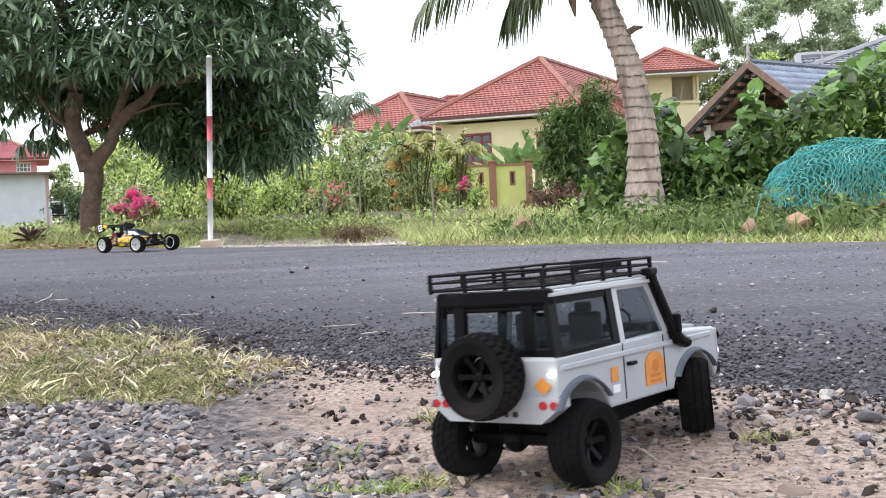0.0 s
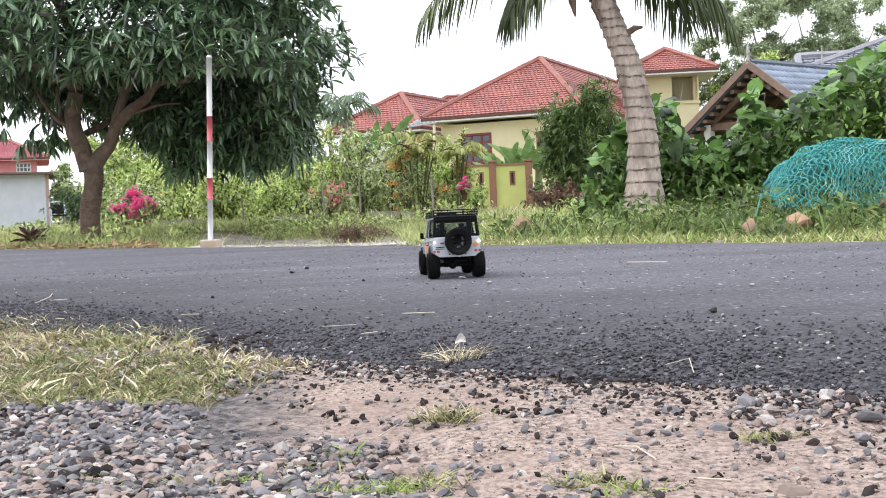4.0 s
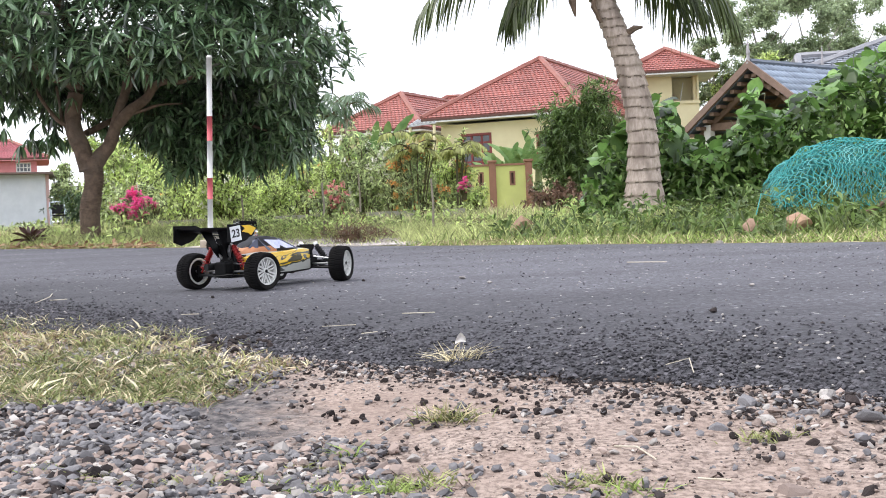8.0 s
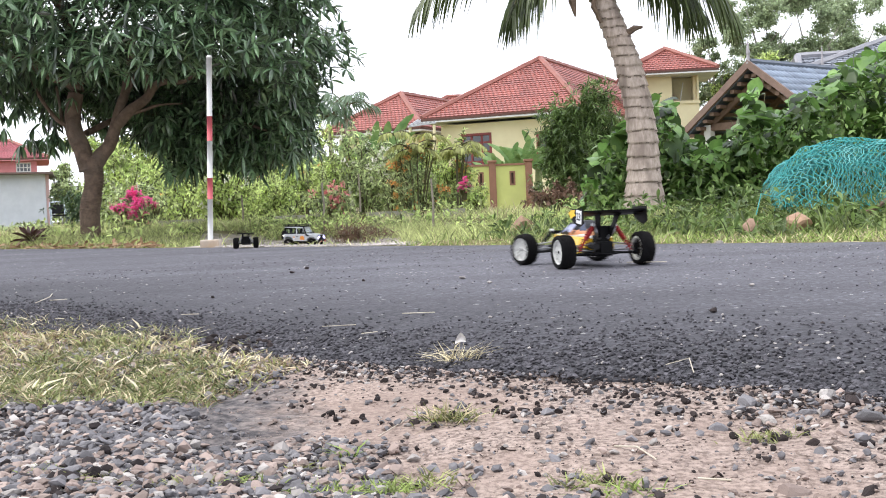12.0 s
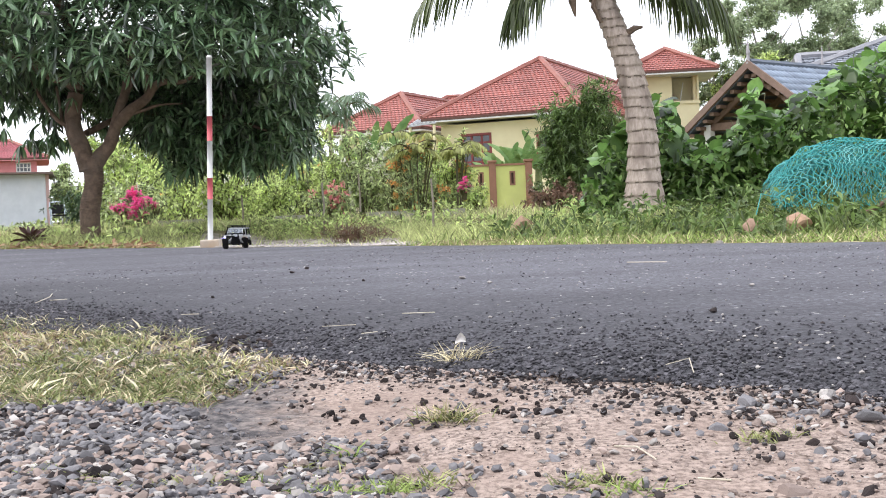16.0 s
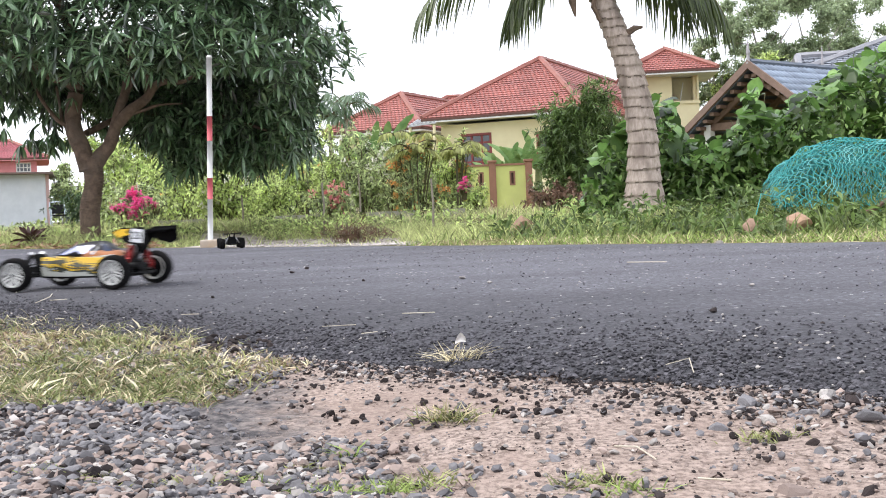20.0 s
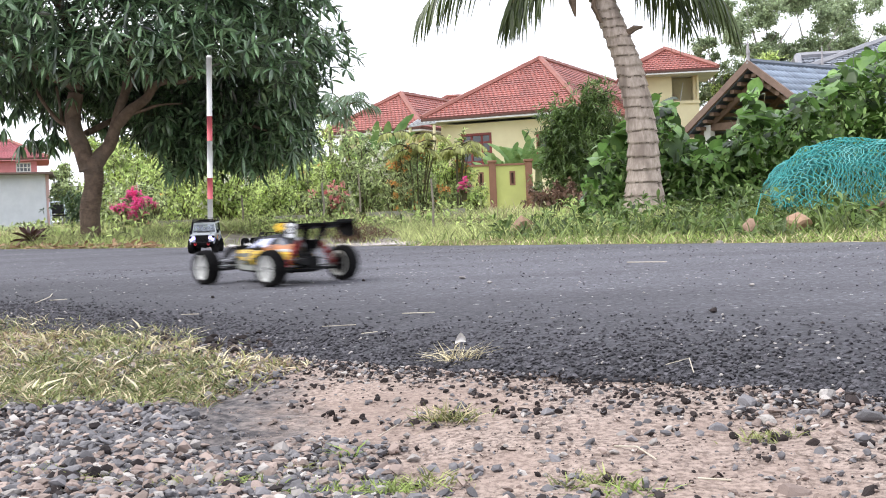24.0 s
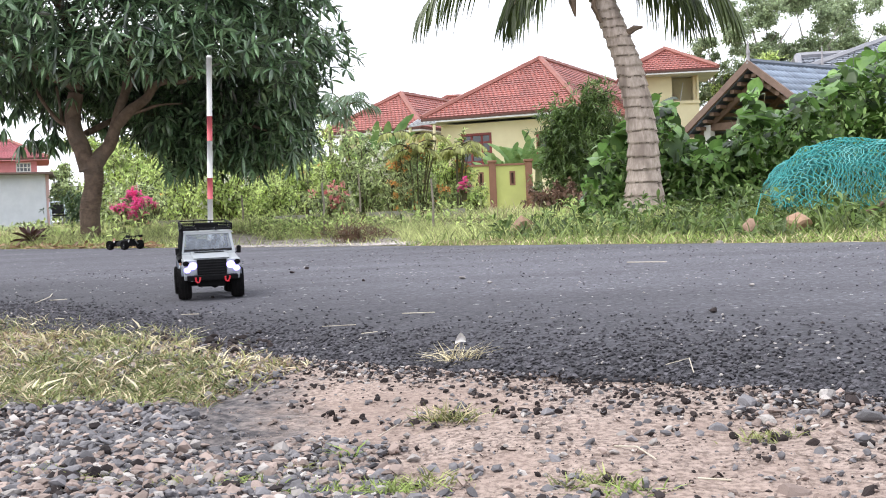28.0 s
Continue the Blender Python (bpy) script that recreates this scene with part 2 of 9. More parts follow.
def build_ground():
    xs = sorted(spaced(-420, 420, 0.04, 40, -1.3, 1.3) + [-4.2 + 0.11 * k for k in range(26)] + [1.42 + 0.13 * k for k in range(14)])
    ys = sorted(spaced(-60, 900, 0.04, 40, 0.6, 2.6) + [3.05 + 0.105 * k for k in range(75)])
    verts = [(x, y, ground_z(x, y)) for y in ys for x in xs]
    w = len(xs)
    faces = [(j * w + i, j * w + i + 1, (j + 1) * w + i + 1, (j + 1) * w + i) for j in range(len(ys) - 1) for i in range(w - 1)]
    return tagged(new("ground", raw("ground", verts, faces, soil_material(), True)), "sandy gravel shoulder and grassy verge", "ground", kind="structure")


def build_road():
    alongs = spaced(-90, 90, 0.03, 4, -2.2, 0.6)
    steps = [0, 0.004, 0.02, 0.05, 0.1, 0.16, 0.24, 0.4, 0.6, 0.8, 0.93, 0.985, 0.998, 1]
    verts, faces = [], []
    for a in alongs:
        s0, s1 = near_edge(a) - 0.02, far_edge(a)
        for k, f in enumerate(steps):
            s = s0 + (s1 - s0) * f
            x, y = NX * s + EX * a, NY * s + EY * a
            z = base_z(x, y)
            if k in (0, len(steps) - 1):
                z -= 0.045
            elif k in (1, len(steps) - 2):
                z -= 0.006
            else:
                z += 0.0025 * noise.noise((x * 22, y * 22, 2)) * (1 - smooth((f - 0.05) / 0.3))
            verts.append((x, y, z))
    n = len(steps)
    for j in range(len(alongs) - 1):
        for i in range(n - 1):
            faces.append((j * n + i, (j + 1) * n + i, (j + 1) * n + i + 1, j * n + i + 1))
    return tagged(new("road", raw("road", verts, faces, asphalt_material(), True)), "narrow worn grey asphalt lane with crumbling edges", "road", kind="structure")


ground_ob = build_ground()
road_ob = build_road()


# ---- houses ----
def tile_material(name, c1, c2, along=6.5, rows=6.0):
    """Rows of pressed roof tiles: courses across, ribs down the slope, in UV metres."""
    m = bpy.data.materials.new(name)
    m.use_nodes = True
    nt = m.node_tree
    bs = nt.nodes["Principled BSDF"]
    bs.inputs["Roughness"].default_value = 0.55
    uv = nt.nodes.new("ShaderNodeUVMap")
    br = nt.nodes.new("ShaderNodeTexBrick")
    br.inputs["Scale"].default_value = 1.0
    br.inputs["Brick Width"].default_value = 1 / along
    br.inputs["Row Height"].default_value = 1 / rows
    br.inputs["Mortar Size"].default_value = 0.03
    br.inputs["Mortar Smooth"].default_value = 0.6
    br.inputs["Color1"].default_value = (*c1, 1)
    br.inputs["Color2"].default_value = (*c2, 1)
    br.inputs["Mortar"].default_value = (*[v * 0.5 for v in c2], 1)
    links(nt, uv.outputs[0], br.inputs["Vector"])
    n = nt.nodes.new("ShaderNodeTexNoise")
    n.inputs["Scale"].default_value = 0.9
    n.inputs["Detail"].default_value = 8
    links(nt, uv.outputs[0], n.inputs["Vector"])
    mr = nt.nodes.new("ShaderNodeMapRange")
    mr.inputs["From Min"].default_value, mr.inputs["From Max"].default_value = 0.3, 0.7
    mr.inputs["To Min"].default_value, mr.inputs["To Max"].default_value = 0.75, 1.2
    links(nt, n.outputs["Fac"], mr.inputs["Value"])
    hv = nt.nodes.new("ShaderNodeHueSaturation")
    links(nt, mr.outputs["Result"], hv.inputs["Value"])
    links(nt, br.outputs["Color"], hv.inputs["Color"])
    links(nt, hv.outputs["Color"], bs.inputs["Base Color"])
    bp = nt.nodes.new("ShaderNodeBump")
    bp.inputs["Strength"].default_value = 0.6
    bp.inputs["Distance"].default_value = 0.03
    bp.invert = True
    links(nt, br.outputs["Fac"], bp.inputs["Height"])
    links(nt, bp.outputs["Normal"], bs.inputs["Normal"])
    return m


RED_TILES = tile_material("red_roof_tiles", (0.41, 0.14, 0.115), (0.36, 0.118, 0.095))
BLUE_TILES = tile_material("blue_grey_roof_tiles", (0.22, 0.27, 0.35), (0.17, 0.21, 0.28), 3.4, 4.0)
GREY_TILES = tile_material("grey_roof_tiles", (0.25, 0.27, 0.31), (0.19, 0.205, 0.24), 3.4, 4.0)
RIDGE_RED = mat("red_ridge_tiles", (0.30, 0.11, 0.085), (0.22, 0.08, 0.06), 3, 0.6)
CREAM = mat("cream_yellow_plaster", (0.76, 0.69, 0.44), (0.69, 0.61, 0.38), 1.2, 0.85, bump=0.1)
LIME = mat("lime_yellow_plaster", (0.53, 0.56, 0.19), (0.46, 0.49, 0.16), 2.0, 0.85, bump=0.1, c3=(0.42, 0.42, 0.16))
BROWN_PAINT = mat("brown_painted_plaster", (0.27, 0.13, 0.08), (0.2, 0.1, 0.06), 3, 0.7)
FASCIA = mat("dark_brown_fascia", (0.10, 0.045, 0.03), (0.07, 0.03, 0.02), 4, 0.6)
MAROON = mat("maroon_window_frame", (0.22, 0.035, 0.03), (0.17, 0.03, 0.025), 9, 0.5)
GLASS = mat("dark_window_glass", (0.02, 0.025, 0.03), (0.035, 0.04, 0.05), 2, 0.08, bump=0, spec=0.8)
WHITE_PLASTER = mat("white_plaster", (0.66, 0.66, 0.62), (0.52, 0.52, 0.5), 1.5, 0.9, bump=0.1)
GREY_PLASTER = mat("raw_grey_block_wall", (0.62, 0.65, 0.69), (0.53, 0.56, 0.60), 2.5, 0.95, bump=0.15, c3=(0.62, 0.63, 0.65))
PINK_PLASTER = mat("rose_red_plaster", (0.56, 0.22, 0.23), (0.48, 0.18, 0.19), 2, 0.85)
OLD_WOOD = mat("weathered_brown_timber", (0.17, 0.11, 0.075), (0.11, 0.07, 0.05), 14, 0.8)
TIN = mat("grey_tin_sheet", (0.46, 0.47, 0.48), (0.34, 0.35, 0.36), 4, 0.6, metal=0.2)


def roof_faces(bm, polys):
    """Slopes with thickness; UV in metres, v up the slope."""
    uv = bm.loops.layers.uv.verify()
    for poly in polys:
        ps = [Vector(p) for p in poly]
        e = (ps[1] - ps[0]).normalized()
        nrm = (ps[1] - ps[0]).cross(ps[2] - ps[0]).normalized()
        up = nrm.cross(e)
        top = [bm.verts.new(p) for p in ps]
        low = [bm.verts.new(p - Vector((0, 0, 0.10))) for p in ps]
        f = bm.faces.new(top)
        for lp in f.loops:
            d = lp.vert.co - ps[0]
            lp[uv].uv = (d.dot(e), d.dot(up))
        bm.faces.new(low[::-1])
        for k in range(len(ps)):
            bm.faces.new((top[k], low[k], low[(k + 1) % len(ps)], top[(k + 1) % len(ps)]))


def tile_courses(roof, poly, material):
    """Overlapping courses of rolled tiles up one slope, each course a part of its own."""
    ps = [Vector(p) for p in poly]
    e = (ps[1] - ps[0]).normalized()
    nrm = (ps[1] - ps[0]).cross(ps[2] - ps[0]).normalized()
    up = nrm.cross(e)
    rise = (ps[2] - ps[0]).dot(up)
    n = max(3, round(rise / 0.19))
    for k in range(n):
        t0, t1 = max(0.0, (k - 0.12) / n), min((k + 1) / n, 0.985)
        bm = bmesh.new()
        uv = bm.loops.layers.uv.verify()
        lo0, lo1 = ps[0].lerp(ps[-1], t0), ps[1].lerp(ps[2], t0)
        hi0, hi1 = ps[0].lerp(ps[-1], t1), ps[1].lerp(ps[2], t1)
        x0, x1 = (lo0 - ps[0]).dot(e), (lo1 - ps[0]).dot(e)
        h0, h1 = (hi0 - ps[0]).dot(e), (hi1 - ps[0]).dot(e)
        m = max(2, round((x1 - x0) / 0.077))
        cols = []
        for i in range(m + 1):
            x = x0 + (x1 - x0) * i / m
            z = 0.014 * (i % 2)
            xh = min(max(x, h0), h1)
            lo, hi = ps[0] + e * x + up * (rise * t0), ps[0] + e * xh + up * (rise * t1)
            cols.append([bm.verts.new(lo + nrm * 0.005), bm.verts.new(lo + nrm * (0.03 + z)), bm.verts.new(hi + nrm * (0.007 + z * 0.7))])
        for a, b in zip(cols, cols[1:]):
            for j in (0, 1):
                f = bm.faces.new((a[j], b[j], b[j + 1], a[j + 1]))
                for lp in f.loops:
                    d = lp.vert.co - ps[0]
                    lp[uv].uv = (d.dot(e), d.dot(up) + 0.02)
        part("tile_course", bm, material, roof)


def hip_roof(parent, x0, x1, y0, y1, ze, zr, r0, r1, axis, tiles, ridge_mat, under=None):
    """Hipped roof over a rectangle; the ridge runs along axis from r0 to r1."""
    bm = bmesh.new()
    a, b, c, d = (x0, y0, ze), (x1, y0, ze), (x1, y1, ze), (x0, y1, ze)
    if axis == "x":
        p, q = (r0, (y0 + y1) / 2, zr), (r1, (y0 + y1) / 2, zr)
        polys = [(a, b, q, p), (b, c, q), (c, d, p, q), (d, a, p)]
    else:
        p, q = ((x0 + x1) / 2, r0, zr), ((x0 + x1) / 2, r1, zr)
        polys = [(a, b, p), (b, c, q, p), (c, d, q), (d, a, p, q)]
    roof_faces(bm, polys)
    roof = part("roof", bm, tiles, parent)
    for poly in (polys[:2] + polys[3:]):
        tile_courses(roof, poly, tiles)
    hips = [(p, q)] + ([(a, p), (d, p), (b, q), (c, q)] if axis == "x" else [(a, p), (b, p), (c, q), (d, q)])
    for s, t in hips:
        bm = bmesh.new()
        s, t = Vector(s), Vector(t)
        n = max(2, int((t - s).length / 0.4))
        pts = [s.lerp(t, k / n) + Vector((0, 0, 0.03)) for k in range(n + 1)]
        tube(bm, pts, [0.10 + 0.012 * (k % 2) for k in range(n + 1)], 6)
        part("ridge_cap", bm, ridge_mat, roof)
    for s, t in ((a, b), (b, c), (c, d), (d, a)):
        bm = bmesh.new()
        s, t = Vector(s), Vector(t)
        g = (t - s).normalized()
        o = Vector((g.y, -g.x, 0)) * 0.03
        loft(bm, [[s + o + Vector((0, 0, -0.02)), s + o + Vector((0, 0, -0.085)), s - o + Vector((0, 0, -0.085)), s - o + Vector((0, 0, -0.02))],
                  [t + o + Vector((0, 0, -0.02)), t + o + Vector((0, 0, -0.085)), t - o + Vector((0, 0, -0.085)), t - o + Vector((0, 0, -0.02))]])
        part("fascia", bm, FASCIA, roof)
    bm = bmesh.new()
    box(bm, (x0 - 0.02, y0 - 0.02, ze - 0.14), (x1 + 0.02, y1 + 0.02, ze - 0.09))
    part("soffit", bm, under or WHITE_PLASTER, roof)
    return roof


def wall_ring(parent, x0, x1, y0, y1, z0, z1, material, openings=()):
    """Four walls with thickness; openings in the front wall go through: (x from, x to, z from, z to)."""
    th = 0.18
    bm = bmesh.new()
    xs = sorted({x0, x1, *[v for o in openings for v in o[:2]]})
    zs = sorted({z0, z1, *[v for o in openings for v in o[2:]]})
    for i in range(len(xs) - 1):
        for k in range(len(zs) - 1):
            cx, cz = (xs[i] + xs[i + 1]) / 2, (zs[k] + zs[k + 1]) / 2
            if not any(o[0] < cx < o[1] and o[2] < cz < o[3] for o in openings):
                box(bm, (xs[i], y0, zs[k]), (xs[i + 1], y0 + th, zs[k + 1]))
    bmesh.ops.remove_doubles(bm, verts=bm.verts, dist=1e-5)
    part("front_wall", bm, material, parent)
    for lo, hi in (((x0, y0 + th, z0), (x0 + th, y1, z1)), ((x1 - th, y0 + th, z0), (x1, y1, z1)), ((x0 + th, y1 - th, z0), (x1 - th, y1, z1))):
        bm = bmesh.new()
        box(bm, lo, hi)
        part("wall", bm, material, parent)


def window(parent, x0, x1, z0, z1, y, cols, rows, frame_mat, bar=0.05):
    win = part("window_frame", bmesh.new(), frame_mat, parent)
    bm = bmesh.new()
    for lo, hi in (((x0, y, z0), (x0 + bar, y + 0.12, z1)), ((x1 - bar, y, z0), (x1, y + 0.12, z1)), ((x0 + bar, y, z0), (x1 - bar, y + 0.12, z0 + bar)), ((x0 + bar, y, z1 - bar), (x1 - bar, y + 0.12, z1))):
        box(bm, lo, hi, 0.008)
    bm.to_mesh(win.data)
    bm.free()
    for i in range(1, cols):
        bm = bmesh.new()
        x = x0 + (x1 - x0) * i / cols
        box(bm, (x - bar * 0.4, y + 0.03, z0 + bar), (x + bar * 0.4, y + 0.09, z1 - bar))
        part("mullion", bm, frame_mat, win)
    for k in range(1, rows):
        bm = bmesh.new()
        z = z0 + (z1 - z0) * k / rows
        box(bm, (x0 + bar, y + 0.035, z - bar * 0.35), (x1 - bar, y + 0.085, z + bar * 0.35))
        part("glazing_bar", bm, frame_mat, win)
    for i in range(cols):
        for k in range(rows):
            bm = bmesh.new()
            box(bm, (x0 + (x1 - x0) * i / cols + 0.02, y + 0.05, z0 + (z1 - z0) * k / rows + 0.02), (x0 + (x1 - x0) * (i + 1) / cols - 0.02, y + 0.06, z0 + (z1 - z0) * (k + 1) / rows - 0.02))
            part("pane", bm, GLASS, win)
    bm = bmesh.new()
    box(bm, (x0 - 0.06, y - 0.08, z0 - 0.07), (x1 + 0.06, y + 0.1, z0 - 0.01), 0.01)
    part("window_sill", bm, frame_mat, win)
    return win


def yellow_bungalow():
    h = thing("bungalow", pose(4.47, 34.47, 0, 0, 0, -23.9), "cream yellow bungalow with a red tiled hip roof", "house")
    # local x runs along the front to the left corner at -5.46, y away from the road
    op = [(-4.31, -3.25, 1.25, 2.48), (-1.75, -1.0, 1.3, 2.4)]
    wall_ring(h, -5.0, -0.45, 0.5, 16.2, -0.2, 2.8, CREAM, op)
    window(h, -4.31, -3.25, 1.25, 2.48, 0.50, 3, 4, MAROON, 0.085)
    window(h, -1.75, -1.0, 1.3, 2.4, 0.50, 2, 3, MAROON, 0.085)
    hip_roof(h, -5.46, 0, 0, 17, 3.02, 5.12, 4.1, 13.4, "y", RED_TILES, RIDGE_RED)
    return h


def left_wing():
    at = pose(-0.58, 40.0, 0, 0, 0, -23.9)
    h = thing("bungalow_wing", at, "low cream wing with a red tiled hip roof", "house")
    op = [(-2.3, -1.5, 0.9, 2.3)]
    wall_ring(h, -3.6, -0.4, 0.5, 10.5, -0.2, 2.8, CREAM, op)
    window(h, -2.3, -1.5, 0.9, 2.3, 0.50, 2, 3, MAROON, 0.08)
    hip_roof(h, -4.0, 0, 0, 11, 3.02, 4.5, 2.6, 9.0, "y", RED_TILES, RIDGE_RED)
    # tin awning on two posts over the side door, between the two houses
    back = at.inverted()
    bm = bmesh.new()
    loft(bm, [[back @ Vector(p) for p in ((-0.98, 36.6, 2.80), (-0.98, 36.6, 2.76), (-0.05, 36.3, 2.84), (-0.05, 36.3, 2.88))],
              [back @ Vector(p) for p in ((-0.72, 38.3, 3.10), (-0.72, 38.3, 3.06), (0.12, 38.0, 3.14), (0.12, 38.0, 3.18))]])
    awning = part("awning", bm, TIN, h, "grey tin awning")
    for k in range(7):
        f = (k + 0.5) / 7
        bm = bmesh.new()
        tube(bm, [back @ Vector((-0.98 + 0.93 * f, 36.6 - 0.3 * f, 2.82 + 0.08 * f)), back @ Vector((-0.72 + 0.84 * f, 38.3 - 0.3 * f, 3.12 + 0.08 * f))], 0.025, 6)
        part("rib", bm, TIN, awning)
    for x, y in ((-0.9, 36.7), (-0.12, 36.4)):
        bm = bmesh.new()
        tube(bm, [back @ Vector((x, y, -0.2)), back @ Vector((x, y, 2.80))], 0.05, 8)
        part("post", bm, CREAM, h)
    r = thing("rear_roof_house", pose(0.4, 52, 0), "red hip roof of a house behind", "house")
    wall_ring(r, -1.2, 3, 0.4, 4, -0.2, 4.0, CREAM)
    hip_roof(r, -1.6, 3.4, 0, 4.4, 4.3, 5.35, 0.1, 1.7, "x", RED_TILES, RIDGE_RED)


def tower_house():
    h = thing("tower_house", pose(8.30, 40, 0, 0, 0, -6), "cream stair tower with a red pyramid roof", "house")
    op = [(0.0, 0.86, 3.5, 4.45)]
    wall_ring(h, -0.95, 0.93, 0, 1.9, -0.2, 4.5, CREAM, op)
    # recess wall: the plaster colour is dimmed for the shade of the opening
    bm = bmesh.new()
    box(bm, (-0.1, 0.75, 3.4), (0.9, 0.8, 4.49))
    part("recess_wall", bm, mat("shaded_tan_plaster", (0.58, 0.51, 0.32), (0.50, 0.44, 0.27), 2, 0.9), h)
    bm = bmesh.new()
    tube(bm, [(0.3, 0.3, 3.55), (0.42, 0.3, 4.2)], 0.02, 6)
    part("leaning_rod", bm, WHITE_PLASTER, h)
    bm = bmesh.new()
    box(bm, (-0.98, -0.06, 3.42), (0.96, 0.1, 3.53), 0.01)
    part("ledge", bm, CREAM, h)
    hip_roof(h, -1.75, 1.5, -0.8, 2.6, 4.55, 5.46, 0.88, 0.92, "y", RED_TILES, RIDGE_RED)


def pavilion():
    rot = 40.1
    h = thing("pavilion", pose(6.07, 22, 0, 0, 0, rot), "open timber pavilion with a blue-grey tiled gable roof", "pavilion")
    # local x along the ridge, y across it
    w, ze, zr, ln = 1.52, 1.5, 2.69, 5.0
    bm = bmesh.new()
    roof_faces(bm, [((0, -w, ze), (ln, -w, ze), (ln, 0, zr), (0, 0, zr)), ((ln, w, ze), (0, w, ze), (0, 0, zr), (ln, 0, zr))])
    roof = part("roof", bm, BLUE_TILES, h)
    # every pressed tile of the two slopes: a double roll with a lip at its lower edge
    wide, deep = ln / 17, math.hypot(w, zr - ze) / 8
    prof = [(0.0, 0.004), (0.12, 0.022), (0.26, 0.026), (0.40, 0.008), (0.55, 0.006), (0.68, 0.024), (0.82, 0.026), (1.0, 0.004)]
    verts = [(u * wide * 1.02, v, z + lift) for v, lift in ((-0.02, 0.020), (deep, 0.004)) for u, z in prof] + [(u * wide * 1.02, -0.02, z - 0.012) for u, z in prof]
    n = len(prof)
    faces = [(i, i + 1, n + i + 1, n + i) for i in range(n - 1)] + [(2 * n + i, 2 * n + i + 1, i + 1, i) for i in range(n - 1)]
    tile = raw("tile", verts, faces, mat("blue_grey_roof_tile", (0.25, 0.30, 0.38), (0.18, 0.22, 0.29), 5, 0.5, bump=0.1, per=0.22), True)
    up = math.hypot(w, zr - ze)
    for sgn in (-1, 1):
        slope, out = Vector((0, -sgn * w, zr - ze)) / up, Vector((0, sgn * (zr - ze), w)) / up
        along = slope.cross(out)
        for i in range(17):
            for k in range(8):
                at = Vector((i * wide if along.x > 0 else (i + 1) * wide, sgn * w, ze)) + slope * (k * deep) + out * 0.012
                m = Matrix((along, slope, out)).transposed().to_4x4()
                m.translation = at
                piece("tile", tile, roof, m)
    bm = bmesh.new()
    tube(bm, [(k * 0.25, 0, zr + 0.03) for k in range(21)], [0.07 + 0.01 * (k % 2) for k in range(21)], 6)
    part("ridge_cap", bm, BLUE_TILES, roof)
    for sgn in (-1, 1):
        bm = bmesh.new()
        loft(bm, [[(-0.06, sgn * (w + 0.08), ze - 0.11), (0.0, sgn * (w + 0.08), ze - 0.11), (0.0, sgn * (w + 0.08), ze + 0.04), (-0.06, sgn * (w + 0.08), ze + 0.04)],
                  [(-0.06, 0, zr - 0.09), (0, 0, zr - 0.09), (0, 0, zr + 0.07), (-0.06, 0, zr + 0.07)]])
        part("barge_board", bm, mat("faded_brown_board", (0.21, 0.14, 0.11), (0.15, 0.10, 0.08), 8, 0.8), roof)
        for k in range(9):
            bm = bmesh.new()
            t = (k + 0.5) / 9
            box(bm, (0.02, sgn * w * t - 0.05, zr - (zr - ze) * t - 0.2), (ln - 0.1, sgn * w * t + 0.05, zr - (zr - ze) * t - 0.13))
            part("batten", bm, OLD_WOOD, roof)
        for k in range(4):
            bm = bmesh.new()
            x = 0.25 + k * 1.4
            loft(bm, [[(x, sgn * w, ze - 0.13), (x + 0.08, sgn * w, ze - 0.13), (x + 0.08, sgn * w, ze - 0.26), (x, sgn * w, ze - 0.26)],
                      [(x, 0, zr - 0.21), (x + 0.08, 0, zr - 0.21), (x + 0.08, 0, zr - 0.34), (x, 0, zr - 0.34)]])
            part("rafter", bm, OLD_WOOD, roof)
    for x in (0.3, 4.5):
        for y in (-1.2, 1.2):
            bm = bmesh.new()
            box(bm, (x - 0.08, y - 0.08, -0.2), (x + 0.08, y + 0.08, ze + 0.1), 0.01)
            part("post", bm, WHITE_PLASTER, h, "white painted post")
        bm = bmesh.new()
        box(bm, (x - 0.05, -1.3, ze - 0.02), (x + 0.05, 1.3, ze + 0.12))
        part("tie_beam", bm, OLD_WOOD, h)
    bm = bmesh.new()
    box(bm, (0.9, 0.9, 0.0), (4.4, 1.05, 1.25))
    part("back_wall", bm, WHITE_PLASTER, h)
    bm = bmesh.new()
    tube(bm, [(-0.02, 0, zr), (-0.02, 0, zr + 0.16), (-0.02, 0, zr + 0.2), (-0.02, 0, zr + 0.45)], [0.05, 0.03, 0.045, 0.006], 6)
    part("finial", bm, mat("pale_finial", (0.36, 0.34, 0.36), (0.28, 0.27, 0.28), 6, 0.7), h)


